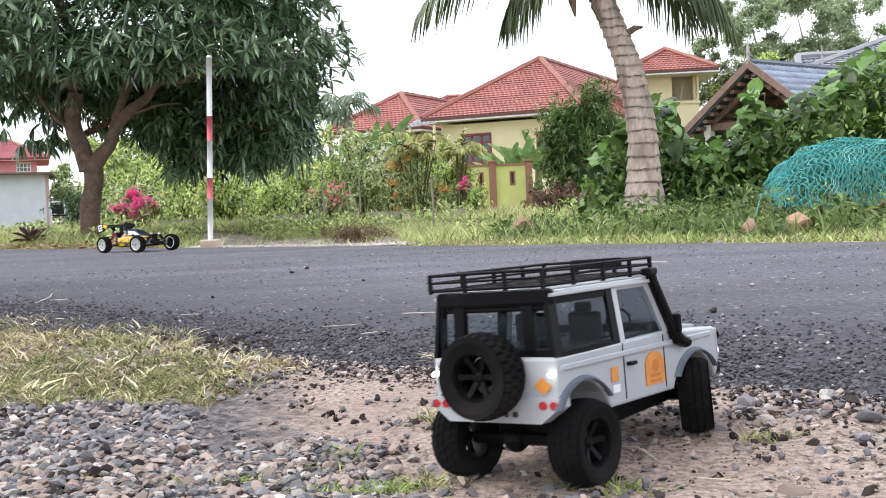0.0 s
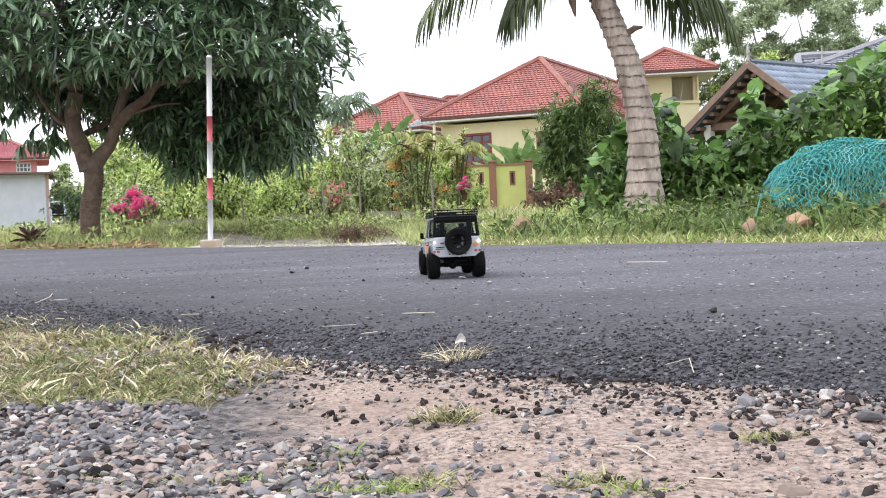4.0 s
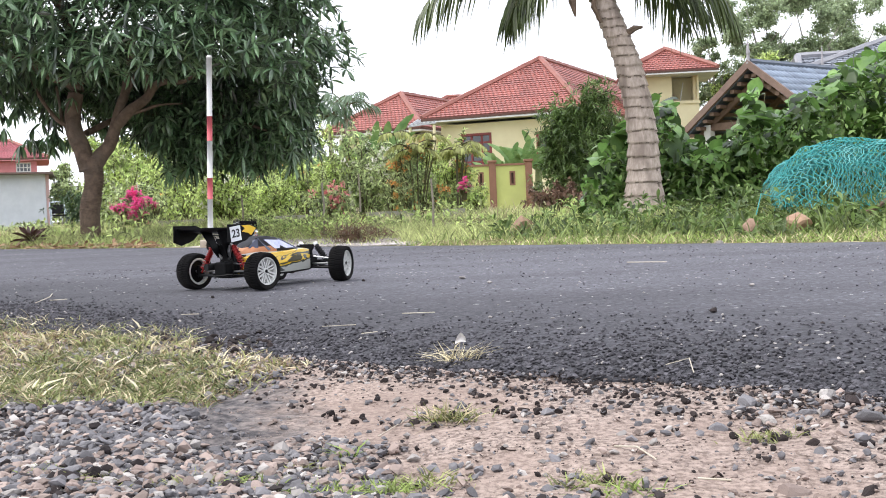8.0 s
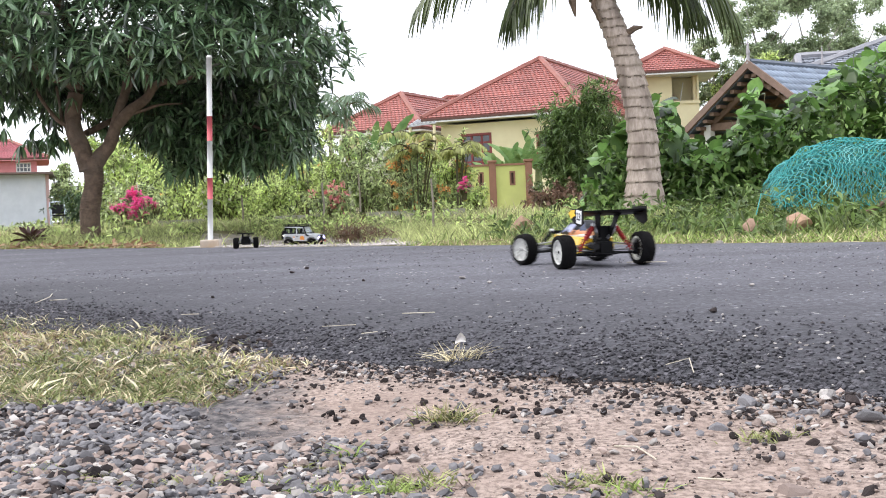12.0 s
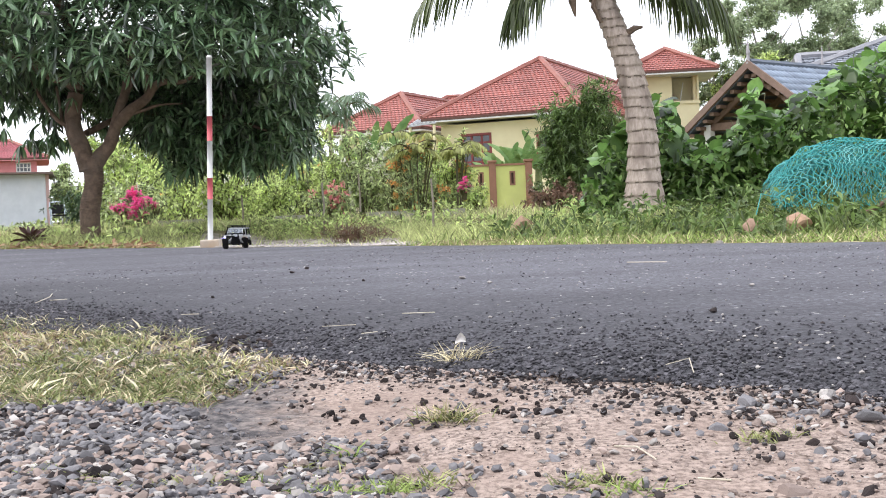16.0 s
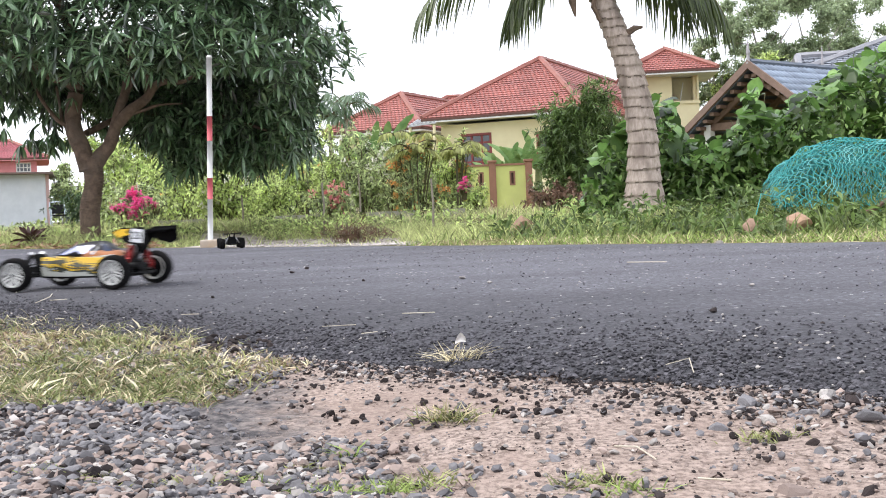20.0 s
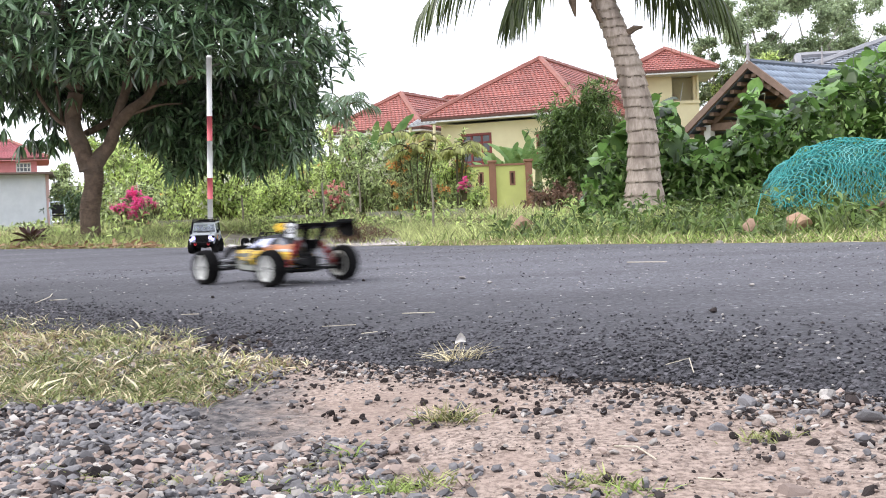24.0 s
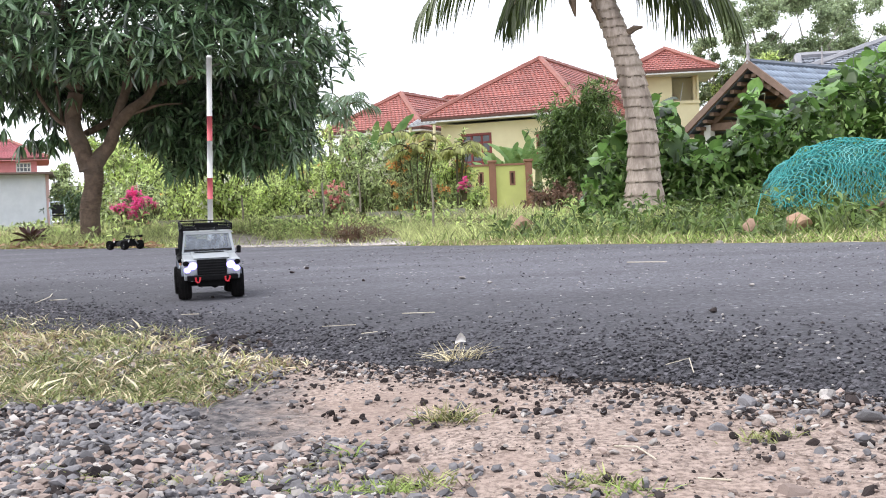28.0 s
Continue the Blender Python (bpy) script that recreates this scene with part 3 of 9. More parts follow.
def grey_roof_house():
    h = thing("grey_roofed_house", pose(11.9, 30, 0, 0, 0, -20), "house with a grey tiled hip roof behind the garden", "house")
    wall_ring(h, -1.6, 6, 0.5, 6, -0.2, 3.0, WHITE_PLASTER)
    hip_roof(h, -2.4, 7, 0, 7, 3.35, 4.75, 1.0, 4.0, "x", GREY_TILES, mat("grey_ridge_tiles", (0.3, 0.3, 0.32), (0.22, 0.22, 0.24), 4, 0.6))
    n = thing("grey_roofed_annex", pose(9.75, 30, 0, 0, 0, -6), "low annex with a pale grey tiled roof", "house")
    wall_ring(n, 0.3, 6.4, 0.5, 4.5, -0.2, 2.3, WHITE_PLASTER)
    hip_roof(n, 0, 7, 0, 5, 2.5, 4.0, 0.35, 6.6, "x", GREY_TILES, mat("grey_ridge_tiles", (0.3, 0.3, 0.32), (0.22, 0.22, 0.24), 4, 0.6))
    for x in (-1.6, -0.5):
        bm = bmesh.new()
        tube(bm, [(x, 0.3, 3.3), (x, 0.3, 3.55), (x, 0.3, 4.1)], [0.07, 0.05, 0.008], 6)
        part("finial", bm, mat("pale_finial", (0.36, 0.34, 0.36), (0.28, 0.27, 0.28), 6, 0.7), h)


def left_buildings():
    h = thing("grey_block_building", pose(-14.65, 42, 0, 0, 0, 18), "low pale grey block building with a tin roof edge", "building")
    wall_ring(h, -6, 0, 0, 5, -0.2, 2.0, GREY_PLASTER)
    bm = bmesh.new()
    loft(bm, [[(-6.3, -0.5, 2.12), (-6.3, 5.4, 2.10), (-6.3, 5.4, 2.06), (-6.3, -0.5, 2.06)], [(0.3, -0.5, 2.05), (0.3, 5.4, 2.05), (0.3, 5.4, 2.00), (0.3, -0.5, 1.98)]])
    part("roof", bm, mat("rusty_tin_sheet", (0.16, 0.11, 0.09), (0.10, 0.075, 0.065), 4, 0.7), h)
    bm = bmesh.new()
    box(bm, (0.02, 0.1, -0.2), (0.14, 0.22, 1.98), 0.01)
    part("corner_post", bm, mat("pale_pink_post", (0.55, 0.38, 0.36), (0.46, 0.31, 0.30), 5, 0.8), h)
    r = thing("rose_red_house", pose(-21.3, 60, 0, 0, 0, 19.5), "rose red house with a red roof and white window", "house")
    wall_ring(r, -4, 0, 0.4, 6, -0.2, 3.5, PINK_PLASTER, [(-1.05, -0.3, 2.9, 3.42)])
    window(r, -1.05, -0.3, 2.9, 3.42, 0.40, 4, 2, WHITE_PLASTER, 0.06)
    hip_roof(r, -4.6, 0.62, 0, 6.5, 3.65, 4.75, -3.0, -1.35, "x", tile_material("rose_roof_tiles", (0.50, 0.14, 0.16), (0.43, 0.12, 0.135)), RIDGE_RED, PINK_PLASTER)


def boundary_wall():
    h = thing("boundary_wall", pose(0, 28, 0), "lime yellow garden wall with brown pillars", "wall")
    for x0, x1, slots in ((-0.2, 1.22, [(0.65, 0.73), (0.97, 1.05)]), (1.38, 2.12, [(1.75, 1.83)])):
        bm = bmesh.new()
        cuts = sorted({x0, x1, *[v for s in slots for v in s]})
        for i in range(len(cuts) - 1):
            mid = (cuts[i] + cuts[i + 1]) / 2
            if any(s[0] < mid < s[1] for s in slots):
                box(bm, (cuts[i], 0, 0), (cuts[i + 1], 0.12, 0.66))
                box(bm, (cuts[i], 0, 0.95), (cuts[i + 1], 0.12, 1.12))
            else:
                box(bm, (cuts[i], 0, 0), (cuts[i + 1], 0.12, 1.12))
        part("wall_panel", bm, LIME, h)
        for s in slots:
            bm = bmesh.new()
            for lo, hi in (((s[0] - 0.03, -0.02, 0.63), (s[0] + 0.01, 0.1, 0.98)), ((s[1] - 0.01, -0.02, 0.63), (s[1] + 0.03, 0.1, 0.98)), ((s[0] + 0.01, -0.02, 0.63), (s[1] - 0.01, 0.1, 0.67)), ((s[0] + 0.01, -0.02, 0.94), (s[1] - 0.01, 0.1, 0.98))):
                box(bm, lo, hi)
            part("slot_frame", bm, BROWN_PAINT, h)
            # added dark board stands in for the shade behind the open slot
            bm = bmesh.new()
            box(bm, (s[0] + 0.01, 0.06, 0.67), (s[1] - 0.01, 0.09, 0.94))
            part("slot_back", bm, FASCIA, h)
        bm = bmesh.new()
        box(bm, (x0, -0.03, 1.12), (x1, 0.15, 1.17))
        part("coping", bm, BROWN_PAINT, h)
    for x in (-0.28, 1.3, 2.2):
        bm = bmesh.new()
        box(bm, (x - 0.085, -0.06, -0.1), (x + 0.085, 0.18, 1.2), 0.01)
        box(bm, (x - 0.11, -0.09, 1.2), (x + 0.11, 0.21, 1.26), 0.01)
        part("pillar", bm, BROWN_PAINT, h)


yellow_bungalow()
left_wing()
tower_house()
pavilion()
grey_roof_house()
left_buildings()
boundary_wall()


# ---- plants ----
nrg = np.random.default_rng(11)


def unit(v):
    return v / np.maximum(np.linalg.norm(v, axis=-1, keepdims=True), 1e-9)


def leaf_mesh(name, base, way, length, width, droop, material, fold=0.25, shape=(0.75, 1.0)):
    """Many folded, drooping leaves in one mesh: base points, directions, lengths, widths."""
    n = len(base)
    way = unit(np.asarray(way, float))
    length, width, droop = (np.broadcast_to(np.asarray(v, float), (n,))[:, None] for v in (length, width, droop))
    up = np.tile([0.0, 0.0, 1.0], (n, 1)) + nrg.normal(0, 0.35, (n, 3))
    side = unit(np.cross(way, up))
    nor = unit(np.cross(side, way))
    down = np.array([0.0, 0.0, -1.0])

    def at(f):
        return base + way * length * f + down * droop * length * f * f
    cols = [at(0)]
    for f, w in ((0.38, shape[0]), (0.70, shape[1] * 0.72)):
        c = at(f)
        lift = nor * width * fold * 0.5
        cols += [c - side * width * w * 0.5 + lift, c, c + side * width * w * 0.5 + lift]
    cols.append(at(1.0))
    verts = np.stack(cols, 1).reshape(-1, 3)
    pat = [(0, 2, 1), (0, 3, 2), (1, 2, 5, 4), (2, 3, 6, 5), (4, 5, 7), (5, 6, 7)]
    faces = [tuple(int(i * 8 + k) for k in f) for i in range(n) for f in pat]
    me = bpy.data.meshes.new(name)
    me.from_pydata(verts.tolist(), [], faces)
    me.materials.append(material)
    return me


def heart_mesh(name, base, way, length, width, droop, material):
    """Broad heart-shaped leaves: a folded midrib and a rounded, notched outline."""
    n = len(base)
    way = unit(np.asarray(way, float))
    length, width, droop = (np.broadcast_to(np.asarray(v, float), (n,))[:, None] for v in (length, width, droop))
    side = unit(np.cross(way, np.tile([0.0, 0.0, 1.0], (n, 1)) + nrg.normal(0, 0.4, (n, 3))))
    nor = unit(np.cross(side, way))
    outline = ((-0.10, 0.24), (0.06, 0.46), (0.30, 0.50), (0.56, 0.38), (0.80, 0.17))
    ribs = (0.0, 0.18, 0.36, 0.58, 0.80)
    cols = []
    for f in ribs + (1.0,):
        cols.append(base + way * length * f - np.array([0, 0, 1.0]) * droop * length * f * f)
    for sgn in (-1, 1):
        for f, w in outline:
            curl = nor * width * (0.22 * w - 0.35 * w * w)
            cols.append(base + way * length * f - np.array([0, 0, 1.0]) * droop * length * f * abs(f) + side * width * w * sgn + curl)
    verts = np.stack(cols, 1).reshape(-1, 3)
    k = len(cols)
    pat = []
    for o in (6, 11):
        for i in range(4):
            q = (i, i + 1, o + i + 1, o + i)
            pat.append(q if o == 6 else q[::-1])
        q = (4, 5, o + 4)
        pat.append(q if o == 6 else q[::-1])
    faces = [tuple(int(i * k + v) for v in f) for i in range(n) for f in pat]
    me = bpy.data.meshes.new(name)
    me.from_pydata(verts.tolist(), [], faces)
    me.shade_smooth()
    me.materials.append(material)
    return me


def blade_mesh(name, base, way, length, width, bend, material):
    """Grass blades: narrow strips that arch over."""
    n = len(base)
    length, width, bend = (np.broadcast_to(np.asarray(v, float), (n,))[:, None] for v in (length, width, bend))
    way = unit(np.asarray(way, float))
    flat = way * np.array([1, 1, 0.0])
    flat = unit(flat + 1e-4)
    side = unit(np.cross(way, np.array([0.0, 0, 1])) + nrg.normal(0, 0.25, (n, 3)))
    cols = []
    for f, w in ((0, 1.0), (0.5, 0.85)):
        c = base + way * length * f + (flat - np.array([0, 0, 0.55])) * bend * length * f * f
        cols += [c - side * width * w / 2, c + side * width * w / 2]
    cols.append(base + way * length + (flat - np.array([0, 0, 0.55])) * bend * length)
    verts = np.stack(cols, 1).reshape(-1, 3)
    pat = [(0, 1, 3, 2), (2, 3, 4)]
    faces = [tuple(int(i * 5 + k) for k in f) for i in range(n) for f in pat]
    me = bpy.data.meshes.new(name)
    me.from_pydata(verts.tolist(), [], faces)
    me.materials.append(material)
    return me


def leaf_mat(name, c1, c2, rough=0.42, trans=0.25, island=0.45, spec=0.35):
    return mat(name, c1, c2, 5.0, rough, bump=0.0, island=island, trans=trans, spec=spec)


MANGO_LEAF = leaf_mat("mango_leaf_green", (0.165, 0.255, 0.125), (0.05, 0.105, 0.052), 0.30, 0.12, 0.9, 1.0)
BRIGHT_LEAF = leaf_mat("bright_shrub_leaf", (0.66, 0.73, 0.33), (0.25, 0.35, 0.105), 0.45, 0.5, 0.8)
MID_LEAF = leaf_mat("shrub_leaf_green", (0.60, 0.66, 0.37), (0.20, 0.27, 0.12), 0.45, 0.5, 0.8)
DARK_LEAF = leaf_mat("dark_bush_leaf", (0.07, 0.115, 0.05), (0.035, 0.065, 0.028), 0.4, 0.25)
VINE_LEAF = leaf_mat("broad_vine_leaf", (0.175, 0.30, 0.075), (0.06, 0.13, 0.034), 0.38, 0.35, 0.85, 0.35)
BANANA_LEAF = leaf_mat("banana_leaf", (0.30, 0.44, 0.16), (0.13, 0.25, 0.08), 0.3, 0.25, 0.5)
# far trees: the haze of distance is mixed into the leaf colour
FAR_LEAF = leaf_mat("haze_paled_tree_leaf", (0.43, 0.50, 0.32), (0.27, 0.34, 0.20), 0.7, 0.4, 0.4)
PALM_LEAF = leaf_mat("coconut_leaflet", (0.075, 0.10, 0.03), (0.045, 0.065, 0.022), 0.4, 0.2)
GRASS_FAR = leaf_mat("verge_grass", (0.34, 0.42, 0.13), (0.18, 0.25, 0.07), 0.6, 0.35, 0.6)
MEADOW = leaf_mat("meadow_grass", (0.58, 0.61, 0.29), (0.32, 0.38, 0.14), 0.7, 0.45, 0.6)
GRASS_DRY = leaf_mat("straw_grass", (0.64, 0.57, 0.38), (0.40, 0.33, 0.20), 0.7, 0.25, 0.55)
GRASS_NEAR = leaf_mat("near_grass", (0.36, 0.37, 0.16), (0.19, 0.21, 0.08), 0.6, 0.3, 0.6)
BARK = mat("mango_bark", (0.205, 0.143, 0.104), (0.09, 0.063, 0.047), 16, 0.95, bump=1.0, bscale=45, c3=(0.15, 0.115, 0.09))
PALM_BARK = mat("coconut_bark", (0.52, 0.43, 0.37), (0.31, 0.25, 0.21), 22, 0.95, bump=0.9, bscale=80, c3=(0.24, 0.19, 0.16))
SCAR_SHADE = mat("leaf_scar_and_lip_shade", (0.23, 0.18, 0.15), (0.13, 0.10, 0.085), 40, 0.95, bump=0.6)
for node in [n for n in PALM_BARK.node_tree.nodes if n.type == "TEX_NOISE"]:
    squash = PALM_BARK.node_tree.nodes.new("ShaderNodeMapping")
    squash.inputs["Scale"].default_value = (2.6, 2.6, 0.8)
    src = node.inputs["Vector"].links[0].from_socket
    links(PALM_BARK.node_tree, src, squash.inputs["Vector"])
    links(PALM_BARK.node_tree, squash.outputs["Vector"], node.inputs["Vector"])
STEM = mat("green_brown_stem", (0.12, 0.11, 0.05), (0.08, 0.07, 0.035), 20, 0.8)


def rosettes(points, out, per, length, width, spread=0.9, drop=0.5):
    """Leaves in whorls round twig tips."""
    n = len(points)
    base = np.repeat(points, per, 0)
    axis = np.repeat(unit(out), per, 0)
    rnd = unit(nrg.normal(0, 1, (n * per, 3)))
    way = unit(axis * (1 - spread * 0.45) + rnd * spread + np.array([0, 0, -drop]))
    ln = length * nrg.uniform(0.65, 1.15, n * per)
    return base, way, ln, ln * width


def whorls(points, out, per, length, width, open_up=0.35):
    """Leaves set like a star round each twig tip."""
    n = len(points)
    axis = unit(out + nrg.normal(0, 0.25, (n, 3)))
    u = unit(np.cross(axis, np.array([0.3, 0.2, 0.93])))
    v = np.cross(axis, u)
    turn = (np.arange(per)[None, :] * 2 * math.pi / per + nrg.uniform(0, 6.28, (n, 1)) + nrg.normal(0, 0.22, (n, per)))[..., None]
    rise = open_up + nrg.normal(0, 0.25, (n, per, 1))
    way = axis[:, None] * rise + u[:, None] * np.cos(turn) + v[:, None] * np.sin(turn)
    ln = length * nrg.uniform(0.65, 1.15, n * per)
    return np.repeat(points, per, 0), unit(way.reshape(-1, 3)), ln, ln * width


def mango_tree():
    ox, oy = -3.225, 10.355
    t = thing("mango_tree", pose(ox, oy, -0.03), "mango tree with forked brown trunk and dense dark green crown", "tree")
    zs = np.arange(-0.06, 0.80, 0.008)
    axis = np.interp(zs, (-0.06, 0.1, 0.3, 0.42, 0.56, 0.7, 0.8), (0.007, 0.007, 0.010, 0.028, 0.066, 0.062, 0.058))
    girth = np.interp(zs, (-0.06, 0.03, 0.12, 0.35, 0.5, 0.66, 0.8), (0.122, 0.102, 0.092, 0.089, 0.080, 0.087, 0.082))
    verts, faces, n = [], [], 28
    for z, cx0, r0 in zip(zs, axis, girth):
        for k in range(n):
            a = 2 * math.pi * k / n
            q = (math.cos(a) * 1.6, math.sin(a) * 1.6, z * 5)
            ridge = math.sin((z + 0.02 * noise.noise(q)) * 2 * math.pi / 0.026) * 0.0085 * smooth((z - 0.24) / 0.12) * smooth((0.74 - z) / 0.1) * (0.4 + 1.2 * max(0, noise.noise((q[0], q[1], z * 4 + 7)) + 0.4))
            knot = 0.016 * math.exp(-((z - 0.44) ** 2 + ((a + 1.2 + math.pi) % (2 * math.pi) - math.pi) ** 2 * 0.011) / 0.0022)
            r = r0 + ridge + knot + 0.008 * noise.noise((q[0] * 2, q[1] * 2, z * 3))
            verts.append((cx0 + r * math.cos(a), r * math.sin(a), z))
    for i in range(len(zs) - 1):
        for k in range(n):
            faces.append((i * n + k, i * n + (k + 1) % n, (i + 1) * n + (k + 1) % n, (i + 1) * n + k))
    part_me("trunk", raw("trunk", verts, faces, BARK, True), t, "brown ridged trunk")
    limbs = [
        ([(0.02, 0, 0.68), (-0.03, 0.0, 0.87), (-0.085, 0.0, 1.01), (-0.108, 0.02, 1.14), (-0.08, 0.0, 1.29), (-0.045, 0.02, 1.48), (-0.02, 0.05, 1.75), (-0.16, 0.1, 2.1), (-0.36, 0.2, 2.5)], [0.09, 0.08, 0.076, 0.074, 0.07, 0.064, 0.058, 0.045, 0.03]),
        ([(0.06, 0, 0.70), (0.13, 0.01, 0.80), (0.215, 0.02, 0.90), (0.285, 0.02, 1.08), (0.34, 0.03, 1.27), (0.38, 0.05, 1.40), (0.46, 0.1, 1.9)], [0.085, 0.07, 0.06, 0.054, 0.044, 0.038, 0.02]),
        ([(0.28, 0.02, 1.06), (0.35, 0.0, 1.13), (0.44, -0.02, 1.21), (0.585, -0.04, 1.30), (0.685, -0.05, 1.42), (0.80, -0.04, 1.45), (0.91, 0.0, 1.445), (1.1, 0.1, 1.55)], [0.054, 0.052, 0.048, 0.042, 0.034, 0.026, 0.02, 0.010]),
        ([(0.31, 0.02, 1.10), (0.42, 0.0, 1.17), (0.54, 0.0, 1.20), (0.68, 0.06, 1.25), (0.86, 0.22, 1.27)], [0.026, 0.022, 0.017, 0.012, 0.005]),
        ([(0.35, 0.03, 1.28), (0.42, 0.06, 1.42), (0.48, 0.1, 1.58), (0.52, 0.14, 1.75)], [0.022, 0.018, 0.014, 0.008]),
        ([(-0.06, 0.0, 1.42), (-0.16, -0.02, 1.50), (-0.25, -0.05, 1.52), (-0.34, -0.08, 1.59), (-0.7, -0.1, 1.80)], [0.044, 0.04, 0.036, 0.03, 0.018]),
        ([(-0.09, 0.0, 1.05), (-0.17, -0.03, 1.10), (-0.24, -0.05, 1.16), (-0.36, -0.04, 1.33), (-0.46, 0.0, 1.52)], [0.024, 0.021, 0.019, 0.016, 0.01]),
        ([(-0.20, 0.0, 1.12), (-0.23, 0.06, 1.28), (-0.26, 0.08, 1.46)], [0.018, 0.015, 0.01]),
        ([(0.0, 0.06, 1.02), (0.10, 0.22, 1.10), (0.19, 0.36, 1.18), (0.28, 0.5, 1.36)], [0.034, 0.03, 0.026, 0.018]),
        ([(0.60, -0.04, 1.32), (0.58, 0.05, 1.48), (0.62, 0.1, 1.72)], [0.026, 0.022, 0.014]),
        ([(0.4, 0.3, 1.22), (0.8, 0.5, 1.2), (1.2, 0.5, 1.15), (1.6, 0.4, 1.0)], [0.03, 0.026, 0.022, 0.012]),
    ]
    for pts, rad in limbs:
        bm = bmesh.new()
        # smooth, knobbly limb through the nodes
        ps, fine, rr = [Vector(p) for p in pts], [], []
        for i in range(len(ps) - 1):
            p0, p1, p2, p3 = ps[max(i - 1, 0)], ps[i], ps[i + 1], ps[min(i + 2, len(ps) - 1)]
            for k in range(6):
                f = k / 6
                q = 0.5 * (2 * p1 + (p2 - p0) * f + (2 * p0 - 5 * p1 + 4 * p2 - p3) * f * f + (3 * p1 - p0 - 3 * p2 + p3) * f ** 3)
                fine.append(q)
                rr.append((rad[i] + (rad[i + 1] - rad[i]) * f) * (1 + 0.09 * noise.noise(q * 9)))
        tube(bm, fine + [ps[-1]], rr + [rad[-1]], 12)
        part("limb", bm, BARK, t, "", True)
    # crown: hanging edge as (x, z) of the lowest leaves; whorls fill the dome above it
    ex = np.array([-2.2, -1.0, -0.6, -0.3, 0.12, 0.3, 0.52, 0.68, 0.95, 1.2, 1.42, 1.6, 1.83, 2.06, 2.26, 2.5])
    ez = np.array([1.50, 1.50, 1.54, 1.64, 1.66, 1.34, 0.72, 0.53, 0.66, 0.64, 0.53, 0.66, 0.60, 0.80, 1.22, 1.5])
    cx, cz, rx, ry, rz = 0.50, 2.05, 1.85, 1.8, 1.75
    pts, outs = [], []
    tries = 0
    while len(pts) < 6800 and tries < 200000:
        tries += 1
        d = unit(nrg.normal(0, 1, 3))
        r = nrg.uniform(0.5, 1.0) ** 0.5 * (1 + 0.20 * noise.noise((d[0] * 2.5, d[1] * 2.5, d[2] * 2.5 + 3)))
        p = np.array([cx + rx * r * d[0], ry * r * d[1], cz + rz * r * d[2]])
        low = np.interp(p[0], ex, ez)
        if p[0] < 0.5:
            low += 0.12 * noise.noise((p[0] * 4, p[1] * 3, 1))
        else:
            low += 0.10 * noise.noise((p[0] * 6, p[1] * 4, 7))
        sink = 1 + min(0.0, p[1]) / 10.4
        if p[2] < low * sink:
            continue
        # the lower side draws back under the overhanging crown
        brow = 1.56 * sink
        if p[0] < 1.75 and p[2] < brow and p[1] < (brow - p[2]) * 1.1 - 0.05:
            continue
        # tufts with hollows between them; the right-hand rim is thin
        if noise.noise((p[0] * 3.2, p[1] * 3.2, p[2] * 3.2)) < -0.2 or (p[0] > 1.75 and nrg.random() < 0.5):
            continue
        pts.append(p)
        outs.append(d * np.array([1, 1, 0.6]) + np.array([0, 0, 0.1]))
    pts, outs = np.array(pts), np.array(outs)
    base, way, ln, wd = whorls(pts, outs + np.array([0, -0.95, 0.45]), 8, 0.140, 0.30, 0.15)
    crown = part_me("crown", leaf_mesh("crown", base, way, ln, wd, 0.12, MANGO_LEAF), t, "dense whorls of long dark green leaves")
    tagged(crown, kind="stuff")
    # shaded foliage on the inner limbs: behind the fork, and deep in the hanging right-hand side
    back = np.stack([nrg.uniform(-0.35, 1.0, 330), nrg.uniform(0.4, 1.5, 330), nrg.uniform(1.20, 1.75, 330)], 1)
    mass = np.stack([nrg.uniform(0.55, 2.0, 1100), nrg.uniform(0.25, 1.4, 1100), nrg.uniform(0.58, 1.7, 1100)], 1)
    mass = mass[mass[:, 2] > np.interp(mass[:, 0], ex, ez) + 0.06]
    fork = np.stack([nrg.uniform(0.22, 1.1, 330), nrg.uniform(0.2, 1.2, 330), nrg.uniform(0.84, 1.45, 330)], 1)
    fork = fork[fork[:, 2] > 1.0 - 0.35 * (fork[:, 0] - 0.2)]
    left = np.stack([nrg.uniform(-1.0, -0.15, 160), nrg.uniform(0.5, 1.5, 160), nrg.uniform(1.32, 1.75, 160)], 1)
    pts = np.concatenate([back, mass, fork, left])
    base, way, ln, wd = whorls(pts, np.tile([0, -0.5, 0.1], (len(pts), 1)), 10, 0.132, 0.27)
    tagged(part_me("inner_foliage", leaf_mesh("inner_foliage", base, way, ln, wd, 0.4, MANGO_LEAF), t), kind="stuff")
    # low wisps on the thin limbs to the left, with sky between them
    wisp = np.concatenate([np.array(c) + nrg.normal(0, 1, (n, 3)) * np.array(g) for c, n, g in (((-0.60, 0.1, 1.52), 30, (0.20, 0.2, 0.08)), ((-0.46, 0.25, 1.00), 20, (0.13, 0.12, 0.05)), ((-0.72, 0.2, 1.30), 14, (0.10, 0.2, 0.08)), ((-0.30, 0.5, 1.38), 14, (0.08, 0.2, 0.12)), ((0.12, 0.4, 1.38), 22, (0.09, 0.2, 0.14)))])
    base, way, ln, wd = rosettes(wisp, np.tile([0, 0, -0.2], (len(wisp), 1)), 8, 0.14, 0.26, 0.9, 0.35)
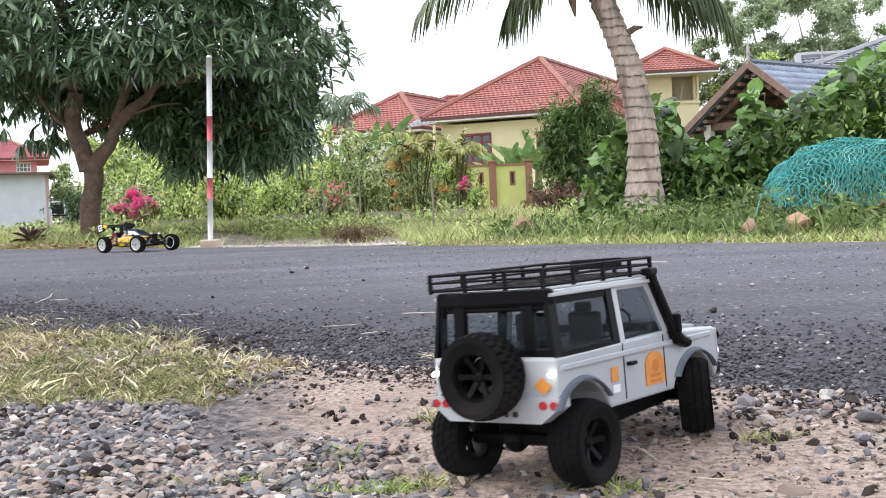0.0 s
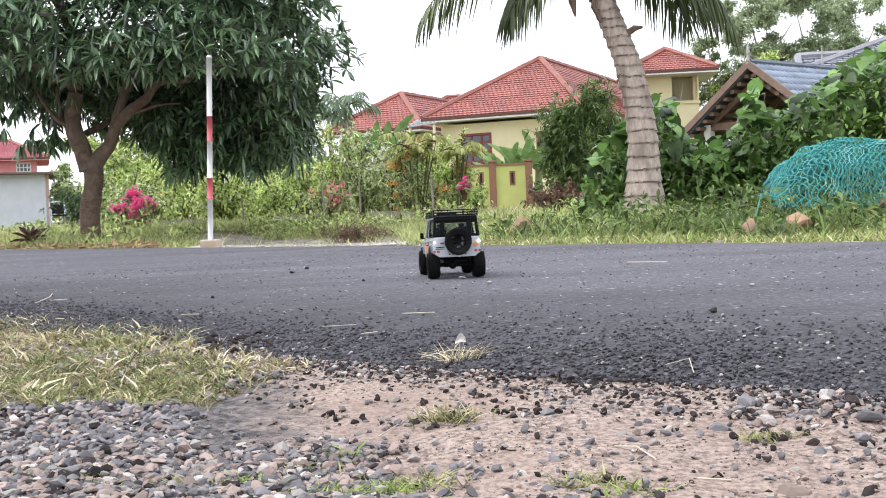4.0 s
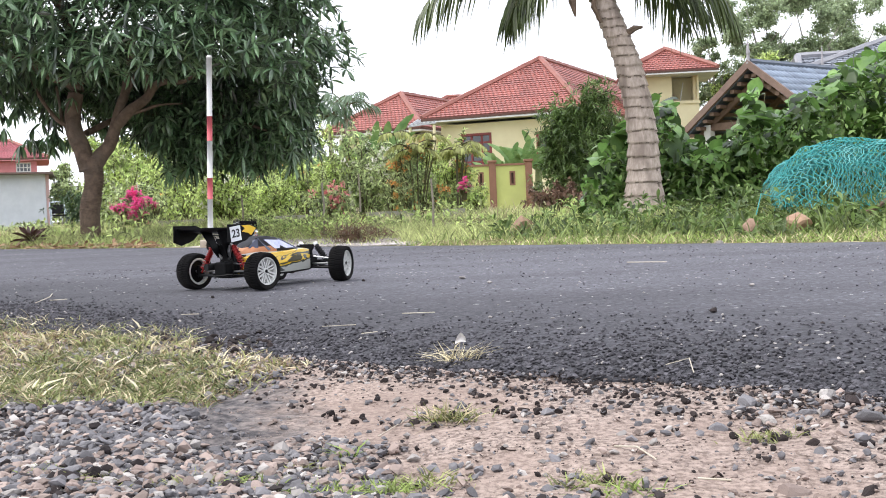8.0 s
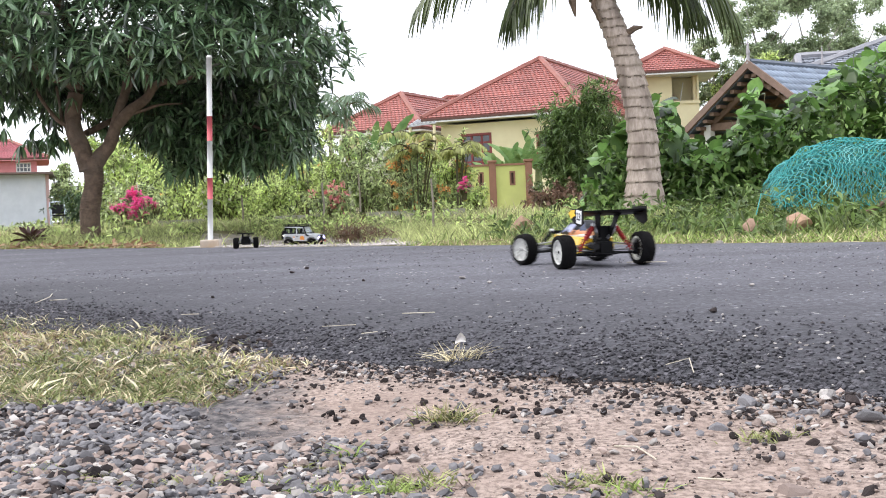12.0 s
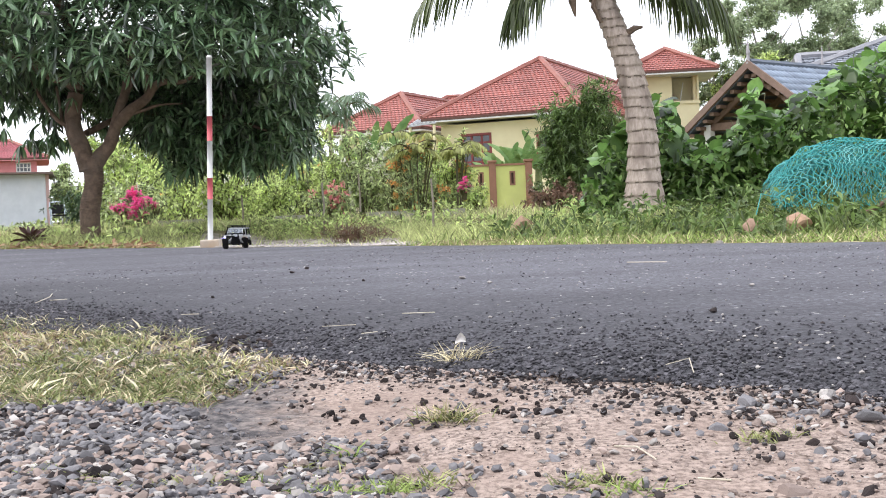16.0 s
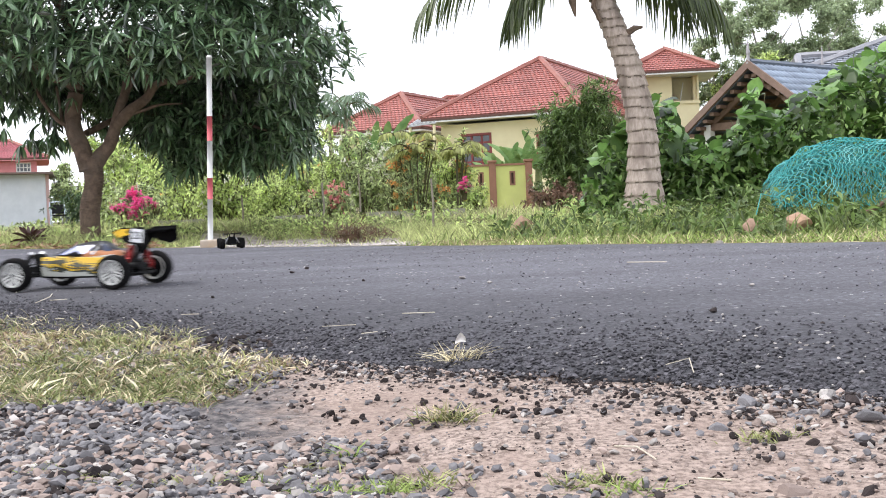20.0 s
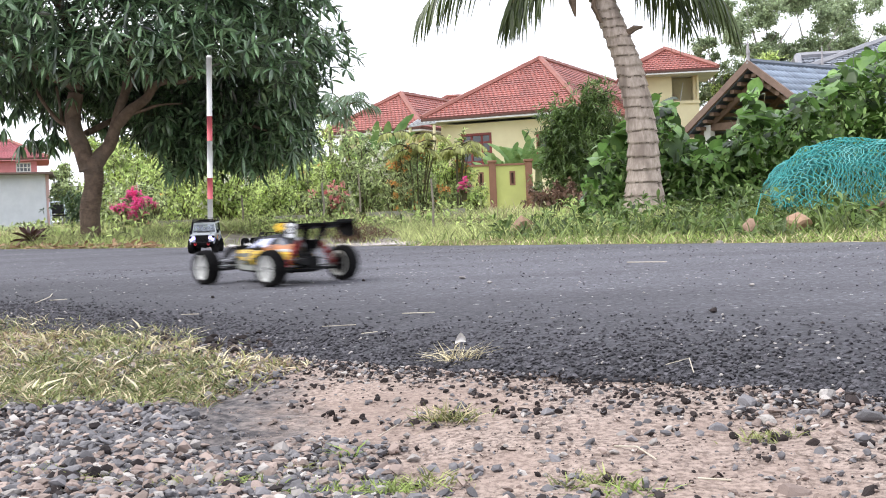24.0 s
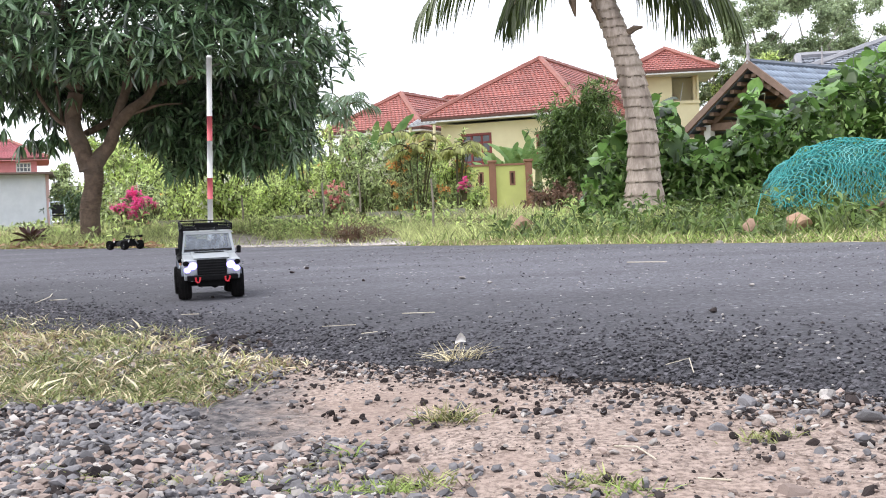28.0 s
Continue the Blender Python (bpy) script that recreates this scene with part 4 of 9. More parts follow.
    tagged(part_me("lower_foliage", leaf_mesh("lower_foliage", base, way, ln, wd, 0.35, MANGO_LEAF), t), kind="stuff")
    return t


def part_me(name, me, parent, label=""):
    ob = new(name, me)
    ob.parent = parent
    if label:
        tagged(ob, label)
    return ob


def shrub(x, y, z0, rx, rz, n, leaf, lmat, label, flowers=None, fcount=0, name="shrub", width=0.45, ry=None, per=6, group="garden shrubs", tight=0.26, shoots=0):
    """Clumps of leaves at the ends of bent stems, with hollows between them; shoots stand out above."""
    t = thing(name, pose(x, y, z0), label, "shrub", group)
    ry = ry or rx * 0.7
    k = max(8, n // 26)
    d = unit(nrg.normal(0, 1, (k, 3)) + np.array([0, -0.15, 0.1]))
    swell = np.array([1 + 0.45 * noise.noise((v[0] * 1.9 + x * 3, v[1] * 1.9 + y * 3, v[2] * 1.9)) for v in d])
    mids = d * np.array([rx, ry, rz]) * (nrg.uniform(0.35, 1.0, k) ** 0.6 * swell)[:, None] * 0.88 + np.array([0, 0, rz * 0.95])
    mids[:, 2] = np.maximum(mids[:, 2], 0.06)
    for c in mids[:min(9, k)]:
        bm = bmesh.new()
        tube(bm, [(c[0] * 0.12, c[1] * 0.12, -0.05), (c[0] * 0.45, c[1] * 0.45, c[2] * 0.55), tuple(c)], [0.016, 0.012, 0.006], 5)
        part("stem", bm, STEM, t)
    pick = nrg.integers(0, k, n)
    pts = mids[pick] + nrg.normal(0, 1, (n, 3)) * np.array([rx, ry, rz * 0.8]) * tight
    out = unit(pts - mids[pick]) * 0.7 + unit(pts - np.array([0, 0, rz * 0.5])) * 0.6
    if shoots:
        sx, sy = nrg.uniform(-0.8, 0.8, shoots) * rx, nrg.uniform(-0.6, 0.4, shoots) * ry
        for a, b in zip(sx, sy):
            foot = np.array([a, b, rz * (0.95 + 0.8 * math.sqrt(max(0.0, 1 - (a / rx) ** 2)))])
            tip = foot + np.array([nrg.normal(0, 0.12), nrg.normal(0, 0.1), nrg.uniform(0.18, 0.42)]) * (rz / 0.55)
            bm = bmesh.new()
            tube(bm, [tuple(foot * np.array([0.6, 0.6, 0.6])), tuple(foot), tuple(tip)], [0.01, 0.007, 0.003], 5)
            part("shoot", bm, STEM, t)
            f = np.linspace(0.0, 1.0, 9)[:, None]
            more = foot + (tip - foot) * f
            pts = np.concatenate([pts, more])
            out = np.concatenate([out, np.tile([0, -0.2, 0.6], (9, 1))])
    keep = pts[:, 2] > nrg.uniform(0, 0.04 if lmat is DARK_LEAF else 0.4, len(pts)) * rz
    base, way, ln, wd = rosettes(pts[keep], out[keep] + np.array([0, 0, 0.3]), per, leaf, width, 0.9, 0.2)
    tagged(part_me("foliage", leaf_mesh("foliage", base, way, ln, wd, 0.25, lmat), t), kind="stuff")
    if flowers:
        front = mids[mids[:, 1] < 0.2 * ry]
        fp = front[nrg.integers(0, len(front), fcount)] + np.stack([nrg.normal(0, 0.2, fcount) * rx, nrg.uniform(-0.35, -0.1, fcount) * ry, nrg.uniform(0.0, 0.4, fcount) * rz], 1)
        fp = fp[fp[:, 2] > 0.05]
        fp = np.repeat(fp, 5, 0) + nrg.normal(0, 0.022, (len(fp) * 5, 3))
        base, way, ln, wd = rosettes(fp, np.tile([0, -0.6, 0.6], (len(fp), 1)), 4, 0.036, 0.85, 1.0, 0.0)
        tagged(part_me("blossom", leaf_mesh("blossom", base, way, ln, wd, 0.1, flowers), t, "clusters of small blossoms"), kind="stuff")
    return t


PINK = leaf_mat("magenta_bracts", (0.93, 0.21, 0.48), (0.84, 0.14, 0.40), 0.6, 0.4, 0.2)
ROSE = leaf_mat("rose_blossom", (0.80, 0.33, 0.36), (0.68, 0.26, 0.29), 0.6, 0.3, 0.25)
ORANGE = leaf_mat("orange_blossom", (0.86, 0.50, 0.21), (0.78, 0.40, 0.14), 0.6, 0.35, 0.25)
WHITE_FLOWER = leaf_mat("white_blossom", (0.84, 0.82, 0.76), (0.74, 0.72, 0.66), 0.6, 0.3, 0.15)


def place(px, d):
    """Where a bearing lies at distance d: bearings count from the view's left edge in 1568ths of its width."""
    return (px - 784) / 2000 * d, d


def garden():
    # bearing, distance, half width, half height, whorls, leaf, material, flowers, count, shoots, label
    rows = [
        (122, 44.0, 0.66, 0.95, 420, 0.20, MID_LEAF, None, 0, 0, "leafy green shrub beside the grey building"),
        (215, 15.0, 0.42, 0.50, 500, 0.080, BRIGHT_LEAF, WHITE_FLOWER, 18, 4, "bright green garden shrub with pale flowers"),
        (262, 13.6, 0.42, 0.34, 340, 0.060, MID_LEAF, ROSE, 5, 0, "bougainvillea bush with a few rose blossoms"),
        (345, 15.0, 0.56, 0.50, 520, 0.080, BRIGHT_LEAF, ORANGE, 4, 3, "leafy garden shrub with sparse orange flowers"),
        (400, 14.2, 0.40, 0.40, 400, 0.070, BRIGHT_LEAF, WHITE_FLOWER, 14, 3, "leafy garden shrub with pale flowers"),
        (484, 13.8, 0.36, 0.30, 520, 0.055, BRIGHT_LEAF, None, 0, 0, "fresh green rounded shrub"),
        (545, 16.6, 0.55, 0.60, 560, 0.085, BRIGHT_LEAF, ORANGE, 4, 5, "tall green garden shrub with orange flowers"),
        (578, 13.3, 0.30, 0.27, 240, 0.055, MID_LEAF, ROSE, 18, 2, "low shrub with rose pink flowers"),
        (606, 15.2, 0.34, 0.62, 420, 0.080, BRIGHT_LEAF, ORANGE, 3, 3, "tall bright garden shrub with an orange spray"),
        (650, 14.9, 0.42, 0.54, 470, 0.070, MID_LEAF, WHITE_FLOWER, 16, 6, "garden shrub with white flower clusters"),
        (698, 14.4, 0.38, 0.48, 440, 0.065, MID_LEAF, WHITE_FLOWER, 18, 6, "airy garden shrub with white flowers"),
        (742, 14.0, 0.40, 0.42, 460, 0.058, MID_LEAF, ORANGE, 30, 5, "lantana shrub dotted with orange flowers"),
        (772, 15.8, 0.30, 0.46, 300, 0.075, BRIGHT_LEAF, ORANGE, 4, 4, "lanky garden shrub with orange blossom"),
        (804, 14.6, 0.24, 0.46, 300, 0.070, BRIGHT_LEAF, ORANGE, 6, 3, "garden shrub with orange flowers"),
        (846, 15.5, 0.20, 0.22, 180, 0.060, BRIGHT_LEAF, None, 0, 2, "low bright green shrub by the wall"),
        (25, 17.5, 0.5, 0.10, 110, 0.070, MID_LEAF, None, 0, 0, "low shrub before the grey building"),
        (300, 18.0, 0.8, 0.50, 460, 0.090, BRIGHT_LEAF, None, 0, 4, "leafy green garden shrub"),
        (440, 18.5, 0.9, 0.58, 560, 0.090, BRIGHT_LEAF, None, 0, 4, "leafy garden shrub behind the others"),
        (700, 19.0, 1.1, 0.50, 520, 0.090, DARK_LEAF, None, 0, 0, "dark green hedge behind the flowers"),
        (215, 20.0, 1.0, 0.40, 620, 0.095, DARK_LEAF, None, 0, 0, "dark green hedge behind the bougainvillea"),
        (345, 20.5, 1.0, 0.42, 620, 0.095, DARK_LEAF, None, 0, 0, "dark green hedge under the mango tree"),
        (480, 20.2, 1.0, 0.44, 620, 0.095, DARK_LEAF, None, 0, 0, "dark green hedge beyond the rounded shrub"),
        (590, 20.0, 0.8, 0.46, 460, 0.095, DARK_LEAF, None, 0, 0, "dark green hedge behind the tall shrubs"),
    ]
    for px, d, rx, rz, n, leaf, m, fl, fc, sh, label in rows:
        x, y = place(px, d)
        shrub(x, y, 0.03, rx, rz, n, leaf, m, label, fl, fc, shoots=sh)
    for px, d, z, r, h, n, fc, label in ((244, 13.0, 0.34, 0.10, 0.09, 60, 18, "bougainvillea spray in dense magenta bloom"), (222, 13.1, 0.22, 0.10, 0.08, 50, 11, "bougainvillea spray with magenta bracts"), (252, 12.9, 0.24, 0.10, 0.08, 50, 16, "bougainvillea spray with magenta bracts"), (250, 13.1, 0.14, 0.13, 0.10, 60, 22, "low bougainvillea spray in magenta bloom"), (280, 13.2, 0.27, 0.16, 0.08, 50, 7, "bougainvillea spray with sparse bracts"), (826, 13.8, 0.30, 0.09, 0.10, 40, 10, "slender bougainvillea sprig with magenta bracts")):
        x, y = place(px, d)
        shrub(x, y, z, r, h, n, 0.05, MID_LEAF, label, PINK, fc)
    # dense dark bush beside the wall
    x, y = place(1042, 13.0)
    shrub(x, y, 0.02, 0.54, 0.78, 2100, 0.10, leaf_mat("mango_bush_leaf", (0.20, 0.29, 0.095), (0.075, 0.125, 0.045), 0.35, 0.25, 0.7, 0.5), "dense dark green mango bush", name="dark_bush", width=0.22, per=9, tight=0.17)
    x, y = place(985, 12.0)
    shrub(x, y, 0.02, 0.30, 0.16, 160, 0.06, leaf_mat("dry_brown_leaf", (0.27, 0.17, 0.12), (0.17, 0.105, 0.075)), "withered brown bush by the wall", name="dry_bush", shoots=4)


def banana(px, d, n, size, steep=0.75, label="young banana plant with broad pale green leaves"):
    x, y = place(px, d)
    t = thing("banana_plant", pose(x, y, 0), label, "plant", "banana plants")
    bm = bmesh.new()
    tube(bm, [(0, 0, -0.05), (0, 0, size * 0.8)], [0.09 * size, 0.05 * size], 8)
    part("stem", bm, mat("banana_stem", (0.2, 0.24, 0.08), (0.14, 0.16, 0.06), 8, 0.6), t)
    for k in range(n):
        a = 2 * math.pi * k / n + rng.uniform(-0.4, 0.4)
        tilt = rng.uniform(steep, 1.42)
        way = Vector((math.cos(a) * math.cos(tilt), math.sin(a) * math.cos(tilt), math.sin(tilt)))
        face = Vector((0.35 * math.cos(a * 2), -1, 0.2))
        side = way.cross(face).normalized()
        ln, wd = size * rng.uniform(0.7, 1.05), size * 0.125
        bm = bmesh.new()
        rows = []
        for i in range(12):
            f = i / 11
            c = Vector((0, 0, size * 0.62)) + way * ln * f + Vector((way.x, way.y, -0.55)) * ln * 0.42 * f ** 2.5
            w = wd * min(1.0, max(0.05, (f - 0.12) * 5)) * math.sqrt(max(0.0, 1 - max(0.0, (f - 0.55) / 0.46) ** 2.2)) * (1 + 0.07 * math.sin(i * 2.6 + k))
            lift = face * (-0.16 * w)
            rows.append([bm.verts.new(c - side * w * 0.5 + lift), bm.verts.new(c), bm.verts.new(c + side * w * 0.5 + lift)])
        for r, q in zip(rows, rows[1:]):
            bm.faces.new((r[0], r[1], q[1], q[0]))
            bm.faces.new((r[1], r[2], q[2], q[1]))
        part("leaf", bm, BANANA_LEAF, t, "", True)


def frond(t, base, way, length, leaflet, sag, m=None, n=62, name="frond", wide=0.06):
    """A feather palm leaf: midrib and two rows of hanging leaflets."""
    base, way = np.array(base, float), unit(np.array(way, float))
    f = np.linspace(0, 1, n)
    rib = base + way * length * f[:, None] + np.array([0, 0, -1.0]) * sag * length * (f ** 2)[:, None]
    bm = bmesh.new()
    tube(bm, [tuple(p) for p in rib[::5]], [0.016 * (1 - 0.85 * k / len(rib[::5])) for k in range(len(rib[::5]))], 5)
    fr = part(name, bm, STEM, t)
    tang = unit(np.gradient(rib, axis=0))
    side = unit(np.cross(tang, [0, 0, 1.0]))
    bs, ws, ls = [], [], []
    for sgn in (-1, 1):
        for k in range(3, n):
            bs.append(rib[k])
            ws.append(side[k] * sgn * 0.75 + tang[k] * 0.65 + np.array([0, 0, -0.35]) + nrg.normal(0, 0.1, 3))
            ls.append(leaflet * (0.55 + 0.9 * math.sin(math.pi * min(1, 0.12 + f[k] * 0.85))) * nrg.uniform(0.85, 1.1))
    ls = np.array(ls)
    lf = part_me("leaf_blade", leaf_mesh("leaf_blade", np.array(bs), np.array(ws), ls, np.full(len(ls), leaflet * wide), 0.55, m or PALM_LEAF, 0.1, (1.0, 1.0)), fr)
    tagged(lf, kind="stuff")
    return fr


SWAY = []


def coconut_palm():
    t = thing("coconut_palm", pose(1.345, 7.5, -0.02), "coconut palm with pale ringed trunk and hanging fronds", "palm tree")
    # axis of the trunk: foot, flare, lean to the left towards the crown
    axis = [(0.0, -0.05, 0.155), (0.0, 0.05, 0.150), (0.0, 0.16, 0.137), (0.005, 0.35, 0.108), (0.008, 0.60, 0.096), (-0.02, 0.85, 0.090), (-0.075, 1.1, 0.085), (-0.165, 1.35, 0.081), (-0.262, 1.6, 0.078), (-0.345, 1.8, 0.075)]
    zs = np.arange(-0.05, 1.8, 0.008)
    ax, rr = np.interp(zs, [a[1] for a in axis], [a[0] for a in axis]), np.interp(zs, [a[1] for a in axis], [a[2] for a in axis])
    verts, faces, n = [], [], 28
    for i, z in enumerate(zs):
        for k in range(n):
            a = 2 * math.pi * k / n
            wob = 0.02 * noise.noise((math.cos(a) * 1.5, math.sin(a) * 1.5, z * 6))
            ph = (9.2 * z + 2.8 * z * z + 11 * wob + 0.30 * noise.noise((0, 0, z * 5))) % 1.0
            step = 0.011 * (1 - ph) ** 1.3 - (0.014 if ph < 0.07 else 0)
            r = rr[i] + step + 0.003 * noise.noise((math.cos(a) * 6, math.sin(a) * 6, z * 25))
            verts.append((ax[i] + r * math.cos(a), r * math.sin(a), z))
    for i in range(len(zs) - 1):
        for k in range(n):
            faces.append((i * n + k, i * n + (k + 1) % n, (i + 1) * n + (k + 1) % n, (i + 1) * n + k))
    me = raw("trunk", verts, faces, PALM_BARK, True)
    me.materials.append(SCAR_SHADE)
    for f in me.polygons:
        v = verts[f.vertices[0]]
        a = math.atan2(v[1], v[0] - float(np.interp(v[2], zs, ax)))
        wob = 0.02 * noise.noise((math.cos(a) * 1.5, math.sin(a) * 1.5, v[2] * 6))
        ph = (9.2 * v[2] + 2.8 * v[2] * v[2] + 11 * wob + 0.30 * noise.noise((0, 0, v[2] * 5))) % 1.0
        # dark ring faces: leaf scars, with the lip's shadow put into their colour
        if ph < 0.06 + 0.06 * noise.noise((a * 2, v[2] * 9, 1)) or (ph > 0.78 and noise.noise((a * 14, v[2] * 3, 5)) > 0.48):
            f.material_index = 1
    part_me("trunk", me, t, "pale ringed coconut trunk")
    # a dry leaf base on the right of the trunk
    bm = bmesh.new()
    tube(bm, [(-0.09, -0.04, 1.28), (-0.03, -0.06, 1.315), (0.02, -0.06, 1.32)], [0.025, 0.02, 0.008], 6)
    part("leaf_stub", bm, BARK, t)
    bm = bmesh.new()
    tube(bm, [(-0.25, -0.07, 1.36), (-0.30, -0.09, 1.46), (-0.29, -0.09, 1.55)], [0.012, 0.02, 0.02], 6)
    part("leaf_stub", bm, BARK, t)
    bm = bmesh.new()
    tube(bm, [(-0.42, -0.06, 1.62), (-0.435, -0.08, 1.50), (-0.42, -0.09, 1.40)], [0.03, 0.026, 0.006], 6)
    part("dry_sheath", bm, BARK, t, "hanging brown dry sheath")
    top = (-0.29, 0, 1.95)
    for way, ln, lf, sag in (((-0.90, 0.0, 0.45), 1.28, 0.30, 0.80), ((-0.80, -0.15, 0.55), 0.66, 0.34, 1.28), ((-0.72, 0.25, 0.55), 0.72, 0.32, 1.20), ((0.82, -0.1, 0.55), 0.86, 0.30, 1.18), ((0.90, -0.2, 0.45), 0.98, 0.30, 1.05), ((0.80, 0.25, 0.5), 0.84, 0.30, 1.15),
                             ((0.9, 0.35, 0.55), 1.25, 0.32, 0.55), ((0.2, 0.95, 0.6), 1.4, 0.3, 0.3), ((-0.4, 0.9, 0.6), 1.4, 0.3, 0.3), ((-0.2, -0.3, 0.95), 1.3, 0.3, 0.3), ((0.3, 0.2, 0.95), 1.3, 0.3, 0.3), ((-0.9, 0.4, 0.7), 1.4, 0.3, 0.4)):
        SWAY.append(frond(t, top, way, ln, lf, sag))
    return t


def feather_palm():
    x, y = place(622, 20.0)
    t = thing("small_palm", pose(x, y, 0), "slender feather palm behind the garden shrubs", "palm tree")
    leaf = leaf_mat("feather_palm_leaf", (0.20, 0.28, 0.17), (0.11, 0.17, 0.10), 0.4, 0.35)
    for dx, h, turn in ((0.0, 2.02, 0.2), (-0.30, 1.80, 0.9)):
        bm = bmesh.new()
        tube(bm, [(dx, 0, -0.05), (dx + 0.02, 0, h * 0.5), (dx, 0, h)], [0.045, 0.035, 0.03], 8)
        part("trunk", bm, PALM_BARK, t)
        for k in range(9):
            a = k * 0.70 + turn
            frond(t, (dx, 0, h), (math.cos(a), math.sin(a), 0.5 + 0.5 * (k % 3)), 0.66, 0.22, 0.5, leaf, 18, wide=0.13)


def senna_shrub(px, d, h, n):
    """A lanky shrub whose stems end in arching, feathered leaves."""
    x, y = place(px, d)
    t = thing("senna_shrub", pose(x, y, 0), "lanky shrub with feathered yellow-green leaves", "shrub", "senna shrubs")
    leaf = leaf_mat("senna_leaflet", (0.50, 0.52, 0.20), (0.28, 0.31, 0.10), 0.5, 0.4, 0.4)
    for k in range(n):
        top = (rng.uniform(-0.32, 0.32), rng.uniform(-0.2, 0.2), h * rng.uniform(0.80, 1.0))
        bm = bmesh.new()
        tube(bm, [(top[0] * 0.2, top[1] * 0.2, -0.05), (top[0] * 0.6, top[1] * 0.6, h * 0.5), top], [0.012, 0.009, 0.005], 5)
        part("stem", bm, STEM, t)
        for q in range(3):
            a = rng.uniform(0, 6.28)
            frond(t, top, (math.cos(a), 0.5 * math.sin(a), 0.45), rng.uniform(0.22, 0.36), 0.075, 0.7, leaf, 15, wide=0.34, name="leaf")


def vine_thicket():
    # top line of the thicket: bearing and height at about 8.6 m
    px = np.array([1045, 1070, 1105, 1140, 1165, 1195, 1212, 1250, 1290, 1318, 1337, 1352, 1390, 1420, 1470, 1530, 1568, 1640, 1720])
    top = np.array([0.36, 0.62, 0.70, 0.82, 0.98, 0.90, 0.62, 0.56, 0.60, 0.74, 1.08, 0.82, 0.78, 0.92, 1.02, 1.18, 1.22, 1.2, 1.1])
    for lo, hi, n, label in ((1045, 1215, 800, "climbing vine thicket with broad heart-shaped leaves"), (1215, 1400, 1000, "vine thicket with broad heart-shaped green leaves"), (1400, 1720, 1550, "tall mass of broad-leaved creeper")):
        cx, cy = place((lo + hi) / 2, 8.6)
        t = thing("vine_thicket", pose(cx, cy, 0), label, "vine", "vine thickets")
        p = nrg.uniform(lo, hi, n)
        d = nrg.uniform(7.9, 9.6, n)
        h = np.interp(p, px, top) * nrg.uniform(0.05, 1.0, n) ** 0.75
        pts = np.stack([(p - 784) / 2000 * d - cx, d - cy, h * d / 8.6], 1)
        way = nrg.normal(0, 0.6, (n, 3)) + np.array([0, -0.75, -0.25])
        ln = nrg.uniform(0.06, 0.15, n)
        tagged(part_me("broad_foliage", heart_mesh("broad_foliage", pts, way, ln, ln * 1.0, 0.25, VINE_LEAF), t), kind="stuff")
        # small under-leaves
        m = int(n * 2.6)
        p = nrg.uniform(lo, hi, m)
        d = nrg.uniform(7.6, 9.4, m)
        h = np.interp(p, px, top) * nrg.uniform(0.0, 0.85, m)
        pts = np.stack([(p - 784) / 2000 * d - cx, d - cy, h * d / 8.6], 1)
        ln = nrg.uniform(0.04, 0.09, m)
        tagged(part_me("under_foliage", leaf_mesh("under_foliage", pts, nrg.normal(0, 0.7, (m, 3)) + np.array([0, -0.6, 0.1]), ln, ln * 0.5, 0.3, leaf_mat("thicket_leaf", (0.21, 0.31, 0.09), (0.08, 0.14, 0.042), 0.4, 0.35, 0.75)), t), kind="stuff")
        for k in range(9):
            bx = rng.uniform(lo, hi)
            hh = float(np.interp(bx, px, top)) * 0.95
            x0 = (bx - 784) / 2000 * 8.6 - cx
            bm = bmesh.new()
            tube(bm, [(x0, 0, -0.05), (x0 + rng.uniform(-0.1, 0.1), rng.uniform(-0.2, 0.2), hh * 0.5), (x0 + rng.uniform(-0.1, 0.1), 0, hh)], [0.012, 0.009, 0.004], 5)
            part("stem", bm, STEM, t)


def far_tree(px, d, z_mid, rx, rz, n, leaf, trunk_h, label, lmat):
    x, y = place(px, d)
    t = thing("tree", pose(x, y, 0), label, "tree", "background trees")
    bm = bmesh.new()
    tube(bm, [(0, 0, -0.1), (0.1, 0, trunk_h * 0.5), (0, 0, trunk_h)], [0.16, 0.11, 0.05], 8)
    # trunk and limb bark is paled in colour for the same haze
    part("trunk", bm, mat("haze_paled_bark", (0.36, 0.33, 0.29), (0.27, 0.25, 0.22), 6, 0.95), t)
    for k in range(7):
        a = k * 0.9 + 0.3
        bm = bmesh.new()
        tube(bm, [(0, 0, trunk_h * 0.55), (rx * 0.4 * math.cos(a), rx * 0.4 * math.sin(a), z_mid - rz * 0.2), (rx * 0.8 * math.cos(a), rx * 0.8 * math.sin(a), z_mid + rz * 0.5 * math.sin(a * 2))], [0.06, 0.04, 0.014], 6)
        part("limb", bm, mat("haze_paled_bark", (0.36, 0.33, 0.29), (0.27, 0.25, 0.22), 6, 0.95), t)
    cl = [np.array([rng.uniform(-0.85, 0.85) * rx, rng.uniform(-0.75, 0.75) * rx, z_mid + rng.uniform(-0.9, 0.9) * rz]) for _ in range(26)]
    pts = np.concatenate([c + nrg.normal(0, 1, (n // 26, 3)) * np.array([rx, rx, rz * 0.6]) * rng.uniform(0.08, 0.17) for c in cl])
    base, way, ln, wd = rosettes(pts, np.tile([0, 0, 1.0], (len(pts), 1)), 5, leaf, 0.4, 1.0, 0.0)
    tagged(part_me("crown", leaf_mesh("crown", base, way, ln, wd, 0.2, lmat), t), kind="stuff")


